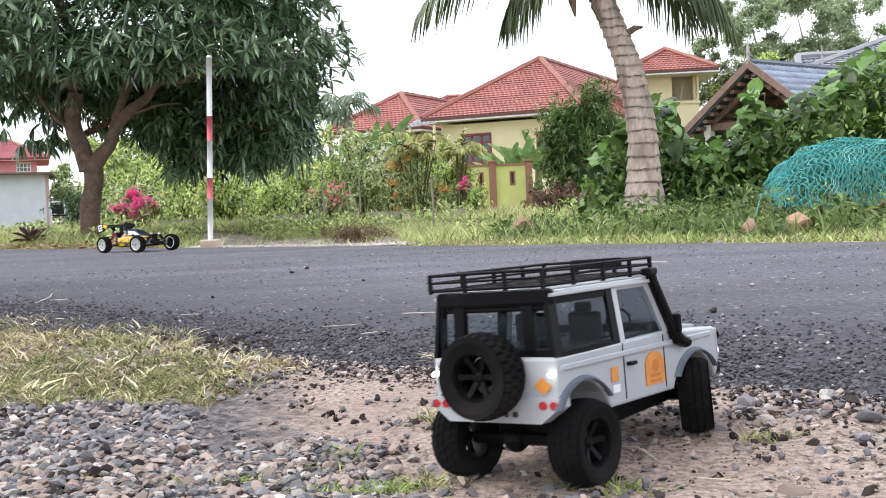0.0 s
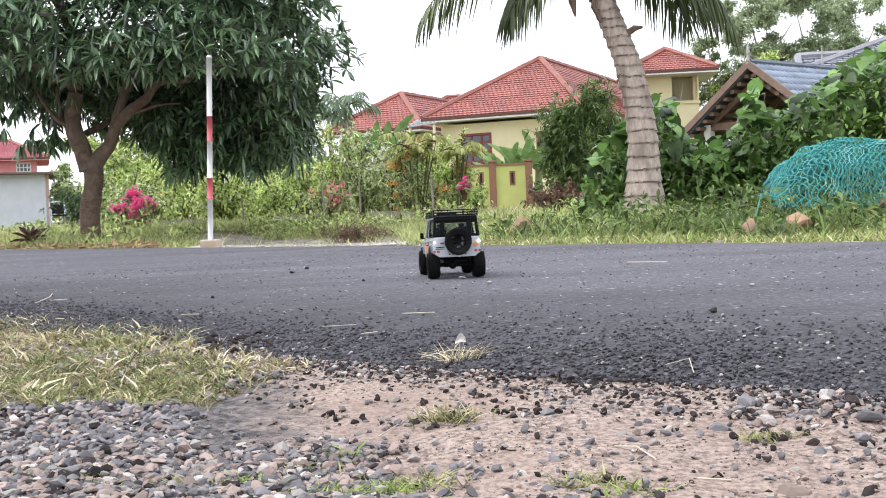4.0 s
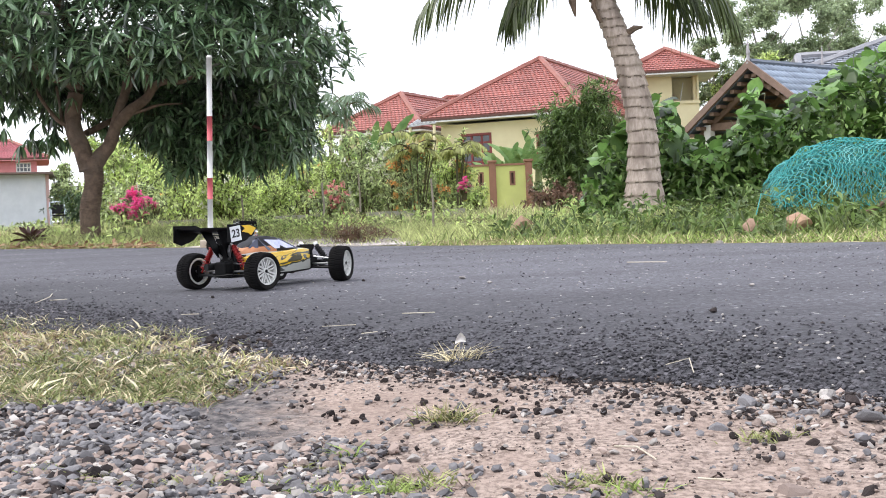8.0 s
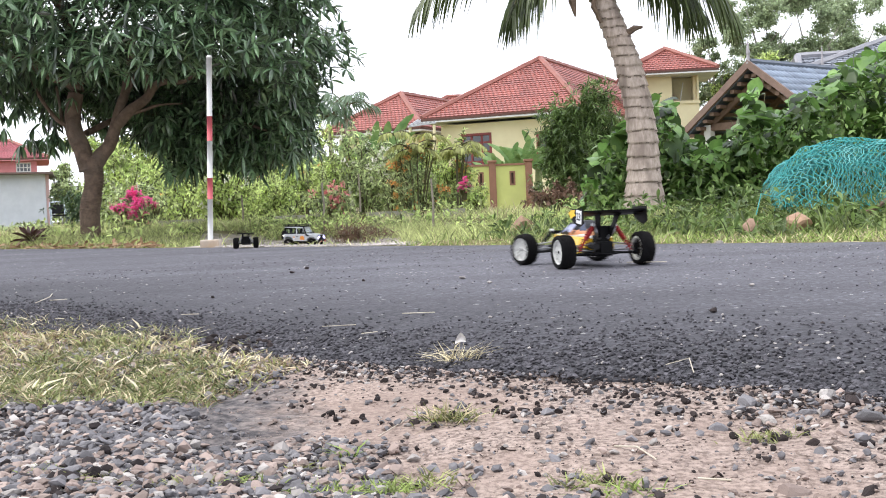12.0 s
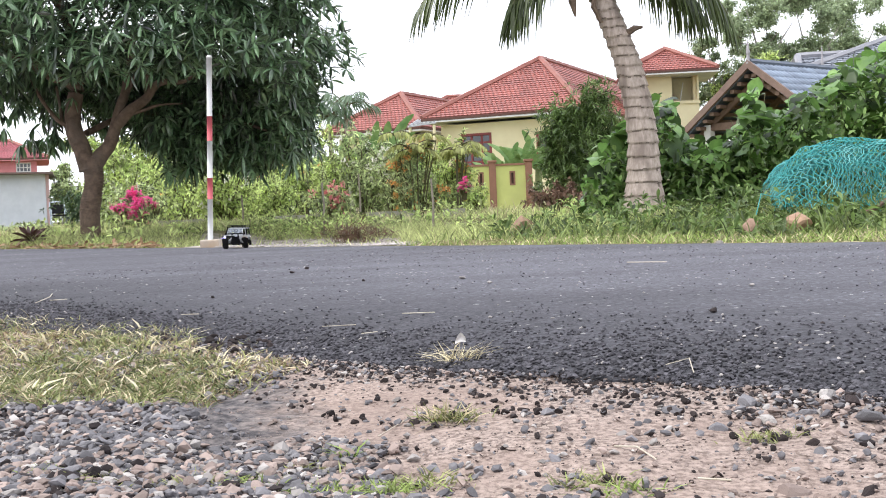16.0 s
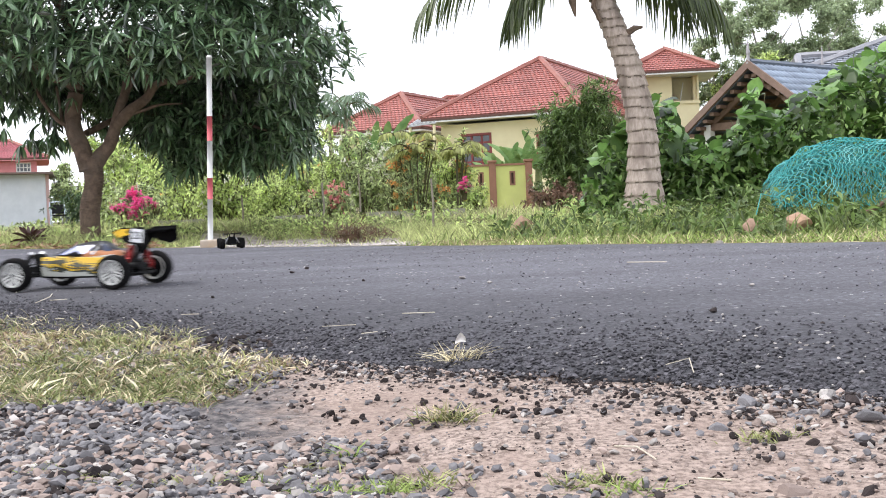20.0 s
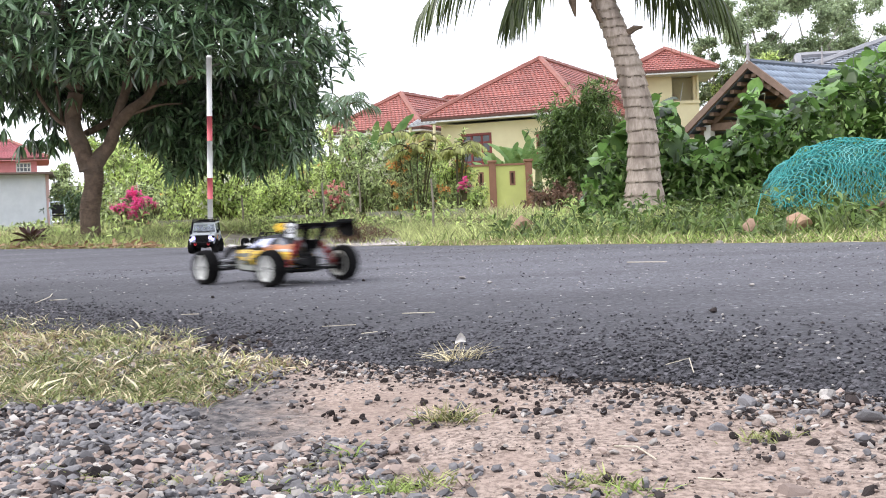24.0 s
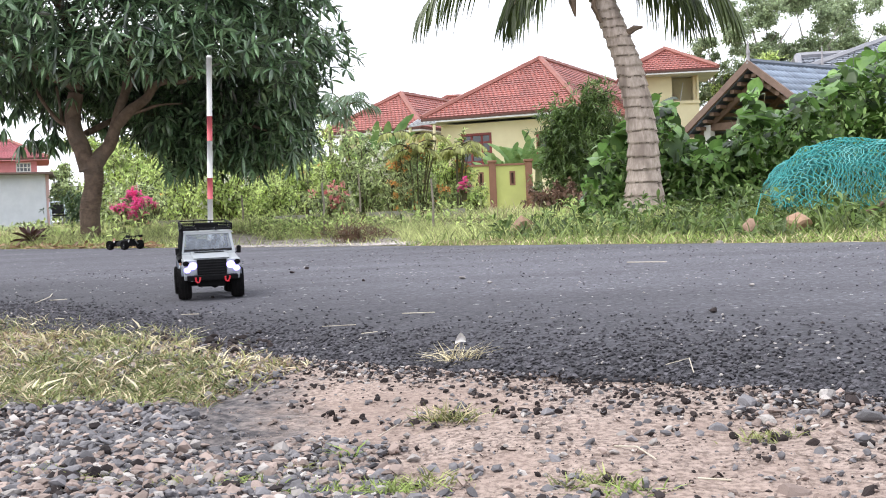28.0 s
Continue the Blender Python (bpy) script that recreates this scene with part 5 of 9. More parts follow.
def verge():
    """Far side of the road: short grass at the edge, taller weeds behind, then a meadow."""
    def strip(n, a0, a1, s0, s1, l0, l1, w, m, name, label, lean=0.35, power=1.0):
        a = nrg.uniform(a0, a1, n)
        s = s0 + (s1 - s0) * nrg.random(n) ** power
        bare = (a / s > -1.47) & (a / s < -1.03) & (s < 6.6) & (s > 3.90) & (nrg.random(n) > 0.03)
        trodden = (a / s >= -1.03) & (a / s < -0.86) & (s < 5.9) & (s > 4.0) & (nrg.random(n) > 0.22)
        bare |= trodden
        bare |= (a / s > -1.63) & (a / s <= -1.47) & (s < 4.95) & (nrg.random(n) > 0.06)
        a, s = a[~bare], s[~bare]
        n = len(a)
        x, y = NX * s + EX * a, NY * s + EY * a
        clump = np.array([0.65 + 0.7 * max(0.0, 0.5 + noise.noise((float(u) * 1.7, float(v) * 1.7, 2))) for u, v in zip(x, y)])
        z = np.array([ground_z(float(u), float(v)) for u, v in zip(x, y)]) - 0.004
        way = nrg.normal(0, lean, (n, 3)) + np.array([0, 0, 1.0])
        ln = nrg.uniform(l0, l1, n) * clump
        me = blade_mesh(name, np.stack([x, y, z], 1), way, ln, w * nrg.uniform(0.7, 1.3, n), nrg.uniform(0.1, 0.55, n), m)
        return tagged(new(name, me), label, "grass", kind="stuff")
    strip(15000, -9, 3.4, 3.9, 4.6, 0.015, 0.05, 0.006, GRASS_FAR, "verge_grass", "short green grass along the far road edge", 0.5)
    strip(9000, -9, 3.4, 3.88, 4.6, 0.015, 0.05, 0.005, GRASS_DRY, "dry_verge_grass", "dry straw along the far road edge", 0.8)
    strip(30000, -11, -3.6, 4.45, 7.5, 0.06, 0.17, 0.006, MEADOW, "tall_weeds", "tall weeds and grass on the verge", 0.4, 0.8)
    strip(9000, -4.6, 4.5, 4.3, 6.4, 0.05, 0.15, 0.008, leaf_mat("dull_long_grass", (0.25, 0.31, 0.11), (0.10, 0.145, 0.045), 0.6, 0.35, 0.7), "long_grass", "long arching grass below the palm", 0.45)
    strip(26000, -22, 8, 7.0, 14.0, 0.06, 0.17, 0.011, MEADOW, "meadow_grass", "meadow grass between verge and garden", 0.4)
    strip(5000, -22, 8, 6.5, 14.0, 0.08, 0.2, 0.010, GRASS_DRY, "dry_meadow_grass", "dry seed stalks in the meadow", 0.35)
    # leafy weeds between the blades
    n = 11000
    a, s = nrg.uniform(-10, 4.5, n), nrg.uniform(4.4, 7.6, n)
    x, y = NX * s + EX * a, NY * s + EY * a
    dens = np.array([noise.noise((float(u) * 1.3, float(v) * 1.3, 6)) for u, v in zip(x, y)])
    keep = (dens > np.where(a / s < -1.35, 0.25, np.where(a / s < -0.9, -0.2, -0.22))) & ~((a / s > -1.47) & (a / s < -0.88) & (s < 6.6)) & ~((a / s > -1.63) & (a / s < -1.4) & (s < 5.0))
    x, y, dens, a2 = x[keep], y[keep], dens[keep], a[keep]
    z = np.array([ground_z(float(u), float(v)) for u, v in zip(x, y)]) + nrg.uniform(0.0, 1, len(x)) * (0.06 + 0.30 * np.clip(dens + 0.1, 0, 1))
    base, way, ln, wd = rosettes(np.stack([x, y, z], 1), np.tile([0, -0.2, 0.6], (len(x), 1)), 3, 0.075, 0.38, 0.9, 0.0)
    right = np.repeat(a2 > -4.6, 3)
    for pick, m, label in ((~right, BRIGHT_LEAF, "leafy bright green weeds on the verge"), (right, leaf_mat("deep_green_weed", (0.175, 0.25, 0.075), (0.07, 0.115, 0.036), 0.4, 0.35, 0.7), "deep green weeds below the palm and vines")):
        tagged(new("leafy_weeds", leaf_mesh("leafy_weeds", base[pick], way[pick], ln[pick], wd[pick] * (0.8 if m is not BRIGHT_LEAF else 1), 0.3, m)), label, "weeds", kind="stuff")


mango_tree()
coconut_palm()
garden()
for args in ((664, 17.5, 6, 1.10, 1.0), (686, 17.2, 4, 1.16, 1.2), (884, 29.4, 7, 1.15), (908, 29.8, 8, 1.3), (607, 18.0, 6, 1.0), (928, 29.6, 10, 1.35), (958, 30.2, 9, 1.5), (893, 29.6, 7, 1.0), (735, 18.0, 6, 0.8)):
    banana(*args)
feather_palm()
senna_shrub(742, 14.0, 1.10, 7)
senna_shrub(812, 14.2, 0.98, 6)
vine_thicket()
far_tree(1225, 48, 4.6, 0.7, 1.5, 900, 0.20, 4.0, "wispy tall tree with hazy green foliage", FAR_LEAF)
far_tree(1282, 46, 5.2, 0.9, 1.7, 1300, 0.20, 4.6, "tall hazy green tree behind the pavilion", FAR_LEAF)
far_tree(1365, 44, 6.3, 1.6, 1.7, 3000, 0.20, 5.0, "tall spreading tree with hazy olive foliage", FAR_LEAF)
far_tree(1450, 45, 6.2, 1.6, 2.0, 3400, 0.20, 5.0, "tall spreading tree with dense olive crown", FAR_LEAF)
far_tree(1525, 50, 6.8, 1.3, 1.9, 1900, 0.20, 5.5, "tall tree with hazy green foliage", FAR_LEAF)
far_tree(1400, 41, 4.2, 1.7, 0.9, 2200, 0.18, 3.5, "lower tree with yellow-green foliage", BRIGHT_LEAF)
far_tree(1290, 46, 4.1, 0.75, 1.1, 1500, 0.18, 3.4, "lower tree with fresh green foliage", BRIGHT_LEAF)
far_tree(255, 34, 1.7, 1.7, 0.9, 2600, 0.24, 2.0, "green tree row behind the garden", BRIGHT_LEAF)
far_tree(450, 34, 1.9, 3.0, 1.0, 3200, 0.24, 2.0, "green tree row behind the garden", BRIGHT_LEAF)
far_tree(118, 46, 1.7, 0.6, 0.8, 600, 0.2, 1.5, "green tree beside the grey building", MID_LEAF)
verge()


# ---- radio-controlled cars: x forward, y to the left, z up, origin between the axles on the ground ----
RUBBER = mat("black_rubber", (0.006, 0.006, 0.0065), (0.01, 0.0095, 0.0095), 60, 0.9, bump=0.3, bscale=400, c3=(0.02, 0.0185, 0.018), spec=0.07)
BLACK_PLASTIC = mat("black_plastic", (0.0035, 0.0035, 0.004), (0.006, 0.006, 0.0068), 50, 0.45, bump=0.1, bscale=500, spec=0.1)
DARK_PLASTIC = mat("charcoal_plastic", (0.016, 0.016, 0.017), (0.011, 0.011, 0.012), 50, 0.6, bump=0.1, bscale=500, spec=0.16)
SILVER_PAINT = mat("pale_silver_blue_paint", (0.385, 0.405, 0.425), (0.335, 0.355, 0.375), 14, 0.32, bump=0.04, bscale=300, coat=0.4)
FLARE_PAINT = mat("blue_grey_plastic_flare", (0.085, 0.105, 0.14), (0.06, 0.075, 0.1), 20, 0.5, bump=0.05)
CAR_GLASS = mat("smoked_clear_glazing", (0.10, 0.12, 0.14), (0.08, 0.10, 0.12), 5, 0.05, bump=0)
RED_LENS = mat("red_lens", (0.42, 0.02, 0.03), (0.35, 0.015, 0.02), 40, 0.2, bump=0, coat=0.5)
AMBER = mat("orange_sticker", (0.60, 0.25, 0.05), (0.50, 0.19, 0.03), 60, 0.45, bump=0)
WHITE_LAMP = mat("lit_warm_white_lamp", (1.0, 0.93, 0.80), (1.0, 0.93, 0.80), 5, 0.3, bump=0, emit=6.0)
COOL_LAMP = mat("lit_cool_white_headlamp", (0.74, 0.74, 1.0), (0.74, 0.74, 1.0), 5, 0.3, bump=0, emit=3.5)
# bezels emit violet themselves, in place of the headlamps' halo on their panel
VIOLET_HALO = mat("violet_halo_bezel", (0.34, 0.28, 0.95), (0.30, 0.25, 0.85), 30, 0.3, bump=0, emit=2.4)
STEEL = mat("dull_steel", (0.42, 0.42, 0.43), (0.3, 0.3, 0.31), 40, 0.35, metal=0.9, bump=0.05)
WHITE_RIM = mat("off_white_plastic_rim", (0.62, 0.62, 0.60), (0.5, 0.5, 0.48), 40, 0.45, bump=0.05)
RED_METAL = mat("red_anodised_metal", (0.36, 0.02, 0.02), (0.25, 0.015, 0.015), 50, 0.35, metal=0.4, bump=0.05)
SIGN_INK = mat("black_ink", (0.015, 0.015, 0.02), (0.02, 0.02, 0.025), 30, 0.5, bump=0)
STICKER_WHITE = mat("white_sticker", (0.74, 0.75, 0.77), (0.68, 0.69, 0.71), 40, 0.4, bump=0)



def clear_glazing(m, tint):
    """Thin clear plastic: most light goes straight through, the rest is gloss."""
    nt = m.node_tree
    see = nt.nodes.new("ShaderNodeBsdfTransparent")
    see.inputs["Color"].default_value = (*tint, 1)
    both = nt.nodes.new("ShaderNodeMixShader")
    both.inputs["Fac"].default_value = 0.93
    links(nt, nt.nodes["Principled BSDF"].outputs[0], both.inputs[1])
    links(nt, see.outputs[0], both.inputs[2])
    links(nt, both.outputs[0], nt.nodes["Material Output"].inputs[0])


clear_glazing(CAR_GLASS, (0.86, 0.9, 0.92))
# sky reflection is painted into the screen's mottled pale base colour
SCREEN = mat("painted_sky_windscreen", (0.30, 0.34, 0.40), (0.10, 0.12, 0.15), 26, 0.12, bump=0, coat=1.0, spec=1.0)
clear_glazing(SCREEN, (0.8, 0.85, 0.9))
SCREEN.node_tree.nodes["Mix Shader"].inputs["Fac"].default_value = 0.45


def tyre_mesh(r, w, lugs, lug_h, rows=2, inner=0.62, crown=0.0):
    """One skin: tread blocks stand out from the carcass row by row; crown rounds the tread off towards its shoulders."""
    h = w / 2

    def drop(y):
        return r * crown * (abs(y) / h) ** 2.5
    cols = [(r * inner, -h * 0.82, 0), (r * 0.80, -h, 0), (r * 0.92, -h * 0.98, 0)]
    for k in range(rows):
        y0, y1 = -h * 0.9 + 1.8 * h * k / rows, -h * 0.9 + 1.8 * h * (k + 1) / rows
        g = (y1 - y0) * 0.06
        cols += [(r - lug_h - drop(y0), y0, 0), (r - drop(y0), y0 + g, k + 1), (r - drop(y1), y1 - g, k + 1)]
    cols += [(r - lug_h - drop(h * 0.9), h * 0.9, 0), (r * 0.92, h * 0.98, 0), (r * 0.80, h, 0), (r * inner, h * 0.82, 0)]
    n, steps = len(cols), lugs * 4
    verts, faces = [], []
    for k in range(steps):
        for rad, y, row in cols:
            if row and (k + (2 if row % 2 == 0 else 0)) % 4 in (0,):
                rad -= lug_h * 1.4
            a = 2 * math.pi * (k + (0.0 if k % 4 else 0.35)) / steps
            verts.append((rad * math.cos(a), y, rad * math.sin(a)))
    for k in range(steps):
        for i in range(n):
            faces.append((k * n + i, k * n + (i + 1) % n, (k + 1) % steps * n + (i + 1) % n, (k + 1) % steps * n + i))
    bm = bmesh.new()
    vs = [bm.verts.new(v) for v in verts]
    for f in faces:
        bm.faces.new([vs[q] for q in f])
    bmesh.ops.recalc_face_normals(bm, faces=bm.faces)
    me = bpy.data.meshes.new("tyre")
    bm.to_mesh(me)
    bm.free()
    me.materials.append(RUBBER)
    return me


SPOKES = {}


def rim_mesh(r, w, spokes, material, pair=0.0, dish=0.25):
    """Rim with its face on the +y side."""
    bm = bmesh.new()
    h = w / 2
    spin_profile(bm, [(r, -h), (r, h), (r * 0.93, h), (r * 0.87, h * 0.5), (r * 0.86, -h)], 40)
    face_y = h * (1 - 2 * dish)
    spin_profile(bm, [(0.0008, face_y - 0.004), (r * 0.22, face_y - 0.004), (r * 0.22, face_y + 0.001), (r * 0.14, face_y + 0.0025), (0.0008, face_y + 0.0025)], 16)
    arms = []
    for d in ((-pair, pair) if pair else (0,)):
        arm = bmesh.new()
        for a in (0,):
            m = Matrix.Rotation(a - d * 0.75, 4, "Y")
            wid = r * (0.055 if pair else 0.10)
            vs = [arm.verts.new(m @ Vector(p)) for p in ((r * 0.16, face_y - 0.003, -wid), (r * 0.16, face_y - 0.003, wid), (r * 0.16, face_y, wid), (r * 0.16, face_y, -wid))]
            m2 = Matrix.Rotation(a + d, 4, "Y")
            ws = [arm.verts.new(m2 @ Vector(p)) for p in ((r * 0.9, h * 0.45, -wid * 1.2), (r * 0.9, h * 0.45, wid * 1.2), (r * 0.9, h * 0.75, wid * 1.2), (r * 0.9, h * 0.75, -wid * 1.2))]
            for i in range(4):
                arm.faces.new((vs[i], vs[(i + 1) % 4], ws[(i + 1) % 4], ws[i]))
        bmesh.ops.recalc_face_normals(arm, faces=arm.faces)
        one = bpy.data.meshes.new("spoke")
        arm.to_mesh(one)
        arm.free()
        one.materials.append(material)
        arms.append(one)
    bmesh.ops.recalc_face_normals(bm, faces=bm.faces)
    me = bpy.data.meshes.new("wheel")
    bm.to_mesh(me)
    bm.free()
    me.materials.append(material)
    SPOKES[me.name] = [(one, 2 * math.pi * k / spokes) for k in range(spokes) for one in arms]
    return me


def add_spokes(wheel):
    for one, a in SPOKES[wheel.data.name]:
        piece("spoke", one, wheel, Matrix.Rotation(a, 4, "Y"))


def hub_mesh(r, y, material):
    bm = bmesh.new()
    tube(bm, [(0, y - 0.004, 0), (0, y + 0.002, 0)], r, 6)
    me = bpy.data.meshes.new("wheel_nut")
    bm.to_mesh(me)
    bm.free()
    me.materials.append(material)
    return me


def add_wheels(car, meshes, base, track, r, backing=None):
    """Four wheels; the right-hand ones are turned round so that their faces point out."""
    rim, tyre, nut = meshes
    out = []
    for x in (-base / 2, base / 2):
        for sgn in (1, -1):
            wh = piece("wheel", rim, car, pose(x, sgn * track / 2, r, 0, 0, 0 if sgn > 0 else 180))
            piece("tyre", tyre, wh, Matrix())
            add_spokes(wh)
            piece("wheel_nut", nut, wh, Matrix())
            if backing:
                piece("rim_backing", backing, wh, Matrix())
            out.append((wh, x, sgn))
    return out


def outline_body(profile, y0, y1, bevel=0.002, taper=None):
    """A closed side outline (x, z) carried across from y0 to y1, edges rounded."""
    bm = bmesh.new()
    a = [bm.verts.new((x, y0, z)) for x, z in profile]
    b = [bm.verts.new((x, y1, z)) for x, z in profile]
    n = len(profile)
    side = [bm.faces.new(a), bm.faces.new(b[::-1])]
    for k in range(n):
        bm.faces.new((a[(k + 1) % n], a[k], b[k], b[(k + 1) % n]))
    bmesh.ops.recalc_face_normals(bm, faces=bm.faces)
    if bevel:
        es = [e for f in side for e in f.edges]
        bmesh.ops.bevel(bm, geom=es, offset=bevel, segments=2, affect="EDGES", profile=0.5)
    if taper:
        for v in bm.verts:
            v.co = taper(v.co)
    return bm


def arch(cx, r, z0, n=7, cz=0.034):
    """Wheel-arch points from back to front over the wheel at cx, cut at height z0."""
    half = math.asin(max(-1, min(1, (z0 - cz) / r)))
    return [(cx - r * math.cos(half + (math.pi - 2 * half) * k / (n - 1)), cz + r * math.sin(half + (math.pi - 2 * half) * k / (n - 1))) for k in range(n)]


def build_jeep():
    j = thing("toy_offroader", pose(0.119, 0.965, -0.035, 0, 0, 49), "silver-white toy off-roader with black roof rack and spare wheel", "toy car")
    RB, FB = -0.129, 0.143
    # lower tub with both wheel arches, its rear tucked up
    prof = [(RB, 0.066)] + arch(-0.095, 0.0425, 0.046)[1:] + arch(0.095, 0.0425, 0.046) + [(FB - 0.004, 0.05), (FB, 0.056), (FB, 0.094), (FB - 0.004, 0.0965), (0.052, 0.1015), (0.045, 0.103), (RB + 0.001, 0.1), (RB, 0.097)]
    body = part("body", outline_body(prof, -0.055, 0.055, 0.0025), SILVER_PAINT, j)
    for sgn in (-1, 1):
        bm = bmesh.new()
        box(bm, (RB + 0.004, min(sgn * 0.0552, sgn * 0.0572), 0.0885), (0.128, max(sgn * 0.0552, sgn * 0.0572), 0.0935), 0.0009)
        part("waist_moulding", bm, SILVER_PAINT, body)
        for x0, x1 in ((-0.0305, -0.0295), (0.0385, 0.0395)):
            bm = bmesh.new()
            box(bm, (x0, min(sgn * 0.0548, sgn * 0.0556), 0.05), (x1, max(sgn * 0.0548, sgn * 0.0556), 0.1))
            part("door_gap", bm, SIGN_INK, body)
        bm = bmesh.new()
        box(bm, (-0.026, min(sgn * 0.055, sgn * 0.059), 0.079), (-0.014, max(sgn * 0.055, sgn * 0.059), 0.0825), 0.001)
        part("door_handle", bm, BLACK_PLASTIC, body)
        for cx in (-0.095, 0.095):
            bm = bmesh.new()
            pts = arch(cx, 0.0435, 0.057, 11)
            outer = arch(cx, 0.0474, 0.057, 11)
            for k in range(10):
                (x0, z0), (x1, z1), (x2, z2), (x3, z3) = pts[k], pts[k + 1], outer[k + 1], outer[k]
                ya, yb = sgn * 0.0545, sgn * 0.0598
                vs = [bm.verts.new(p) for p in ((x0, yb, z0), (x1, yb, z1), (x2, ya, z2), (x3, ya, z3), (x0, ya, z0), (x1, ya, z1))]
                bm.faces.new((vs[0], vs[1], vs[2], vs[3]))
                bm.faces.new((vs[1], vs[0], vs[4], vs[5]))
            bmesh.ops.remove_doubles(bm, verts=bm.verts, dist=1e-5)
            part("wheel_arch_flare", bm, FLARE_PAINT, j, "blue-grey plastic flare", True)
        # stickers
        bm = bmesh.new()
        shield = [(0.004, 0.056), (0.036, 0.056), (0.036, 0.075)] + [(0.020 + 0.016 * math.cos(a), 0.075 + 0.0115 * math.sin(a)) for a in [math.pi * k / 8 for k in range(1, 8)]] + [(0.004, 0.075)]
        loft(bm, [[(x, sgn * 0.0548, z) for x, z in shield], [(x, sgn * 0.0561, z) for x, z in shield]])
        stk = part("door_sticker", bm, AMBER, body, "orange arched sticker")
        bm = bmesh.new()
        for x0, x1, z0, z1 in ((0.012, 0.028, 0.063, 0.066), (0.01, 0.03, 0.058, 0.0605)):
            box(bm, (x0, min(sgn * 0.0556, sgn * 0.0564), z0), (x1, max(sgn * 0.0556, sgn * 0.0564), z1))
        bmesh.ops.create_circle(bm, cap_ends=True, segments=12, radius=0.006, matrix=pose(0.02, sgn * 0.0564, 0.073, 90))
        part("sticker_mark", bm, mat("dark_orange_print", (0.45, 0.15, 0.02), (0.4, 0.13, 0.02), 60, 0.5, bump=0), stk)
        bm = bmesh.new()
        box(bm, (-0.052, min(sgn * 0.0553, sgn * 0.056), 0.068), (-0.041, max(sgn * 0.0553, sgn * 0.056), 0.081), 0.003)
        part("side_sticker", bm, AMBER, body, "small orange sticker")
        bm = bmesh.new()
        box(bm, (-0.051, min(sgn * 0.0553, sgn * 0.056), 0.058), (-0.04, max(sgn * 0.0553, sgn * 0.056), 0.065), 0.001)
        part("side_label", bm, STICKER_WHITE, body)
        # door upper frame, light, and black rear side frame
        bm = bmesh.new()
        y0, y1 = sgn * 0.0545, sgn * 0.0495
        def bar(p, q, wid, dep=0.003):
            p, q = Vector(p), Vector(q)
            d = (q - p).normalized()
            o = Vector((0, sgn, 0)).cross(d) * wid / 2
            i = Vector((0, -sgn * dep, 0))
            loft(bm, [[p + o, p - o, p - o + i, p + o + i], [q + o, q - o, q - o + i, q + o + i]])
        bar((-0.027, y0, 0.1), (-0.027, y1, 0.1475), 0.0075)
        bar((0.047, y0, 0.1), (0.026, y1, 0.1475), 0.0065)
        bar((-0.028, y1, 0.1465), (0.026, y1, 0.1465), 0.005)
        part("door_frame", bm, SILVER_PAINT, j)
        bm = bmesh.new()
        bar((RB + 0.006, y0, 0.1), (RB + 0.009, y1, 0.149), 0.011)
        bar((-0.036, y0, 0.1), (-0.036, y1, 0.149), 0.0095)
        bar((RB + 0.01, y1, 0.145), (-0.034, y1, 0.145), 0.009)
        bar((RB + 0.01, y0, 0.1015), (-0.034, y0, 0.1015), 0.004)
        part("rear_side_frame", bm, BLACK_PLASTIC, j)
        for x0, x1 in ((RB + 0.013, -0.04), (-0.023, 0.04)):
            bm = bmesh.new()
            vs = [bm.verts.new(p) for p in ((x0, y0 * 0.985, 0.103), (x1, y0 * 0.985, 0.103), (min(x1, 0.024), y1 * 0.985, 0.144), (x0, y1 * 0.985, 0.144))]
            bm.faces.new(vs)
            g = part("side_glass", bm, CAR_GLASS, j)
            g.visible_shadow = False
        # mirror
        bm = bmesh.new()
        tube(bm, [(0.05, sgn * 0.054, 0.1), (0.052, sgn * 0.061, 0.105)], 0.0015, 6)
        box(bm, (0.049, min(sgn * 0.0575, sgn * 0.0665), 0.1), (0.054, max(sgn * 0.0575, sgn * 0.0665), 0.117), 0.002)
        part("wing_mirror", bm, BLACK_PLASTIC, j)
    # rear panel
    bm = bmesh.new()
    low = [(-0.0555, 0.0665), (-0.0555, 0.058), (-0.041, 0.0455), (0.041, 0.0455), (0.0555, 0.058), (0.0555, 0.0665)]
    loft(bm, [[(RB - 0.0035, y, z) for y, z in low], [(RB + 0.014, y, z) for y, z in low]])
    part("rear_valance", bm, SILVER_PAINT, body)
    bm = bmesh.new()
    for lo, hi in (((RB + 0.004, -0.053, 0.1), (RB + 0.010, -0.047, 0.148)), ((RB + 0.004, 0.047, 0.1), (RB + 0.010, 0.053, 0.148)), ((RB + 0.004, -0.0375, 0.1), (RB + 0.010, -0.0265, 0.148)), ((RB + 0.004, 0.0265, 0.1), (RB + 0.010, 0.0375, 0.148)), ((RB + 0.006, -0.05, 0.136), (RB + 0.012, 0.05, 0.149)), ((RB + 0.004, -0.05, 0.1), (RB + 0.01, 0.05, 0.107))):
        box(bm, lo, hi, 0.0015)
    for v in bm.verts:
        v.co.y *= 1 - max(0, v.co.z - 0.1) * 1.3
    part("rear_frame", bm, BLACK_PLASTIC, j)
    for y in (-0.0425, 0.0425):
        bm = bmesh.new()
        box(bm, (RB + 0.003, y - 0.006, 0.11), (RB + 0.0055, y + 0.006, 0.132), 0.001)
        part("corner_glass", bm, CAR_GLASS, j)
    bm = bmesh.new()
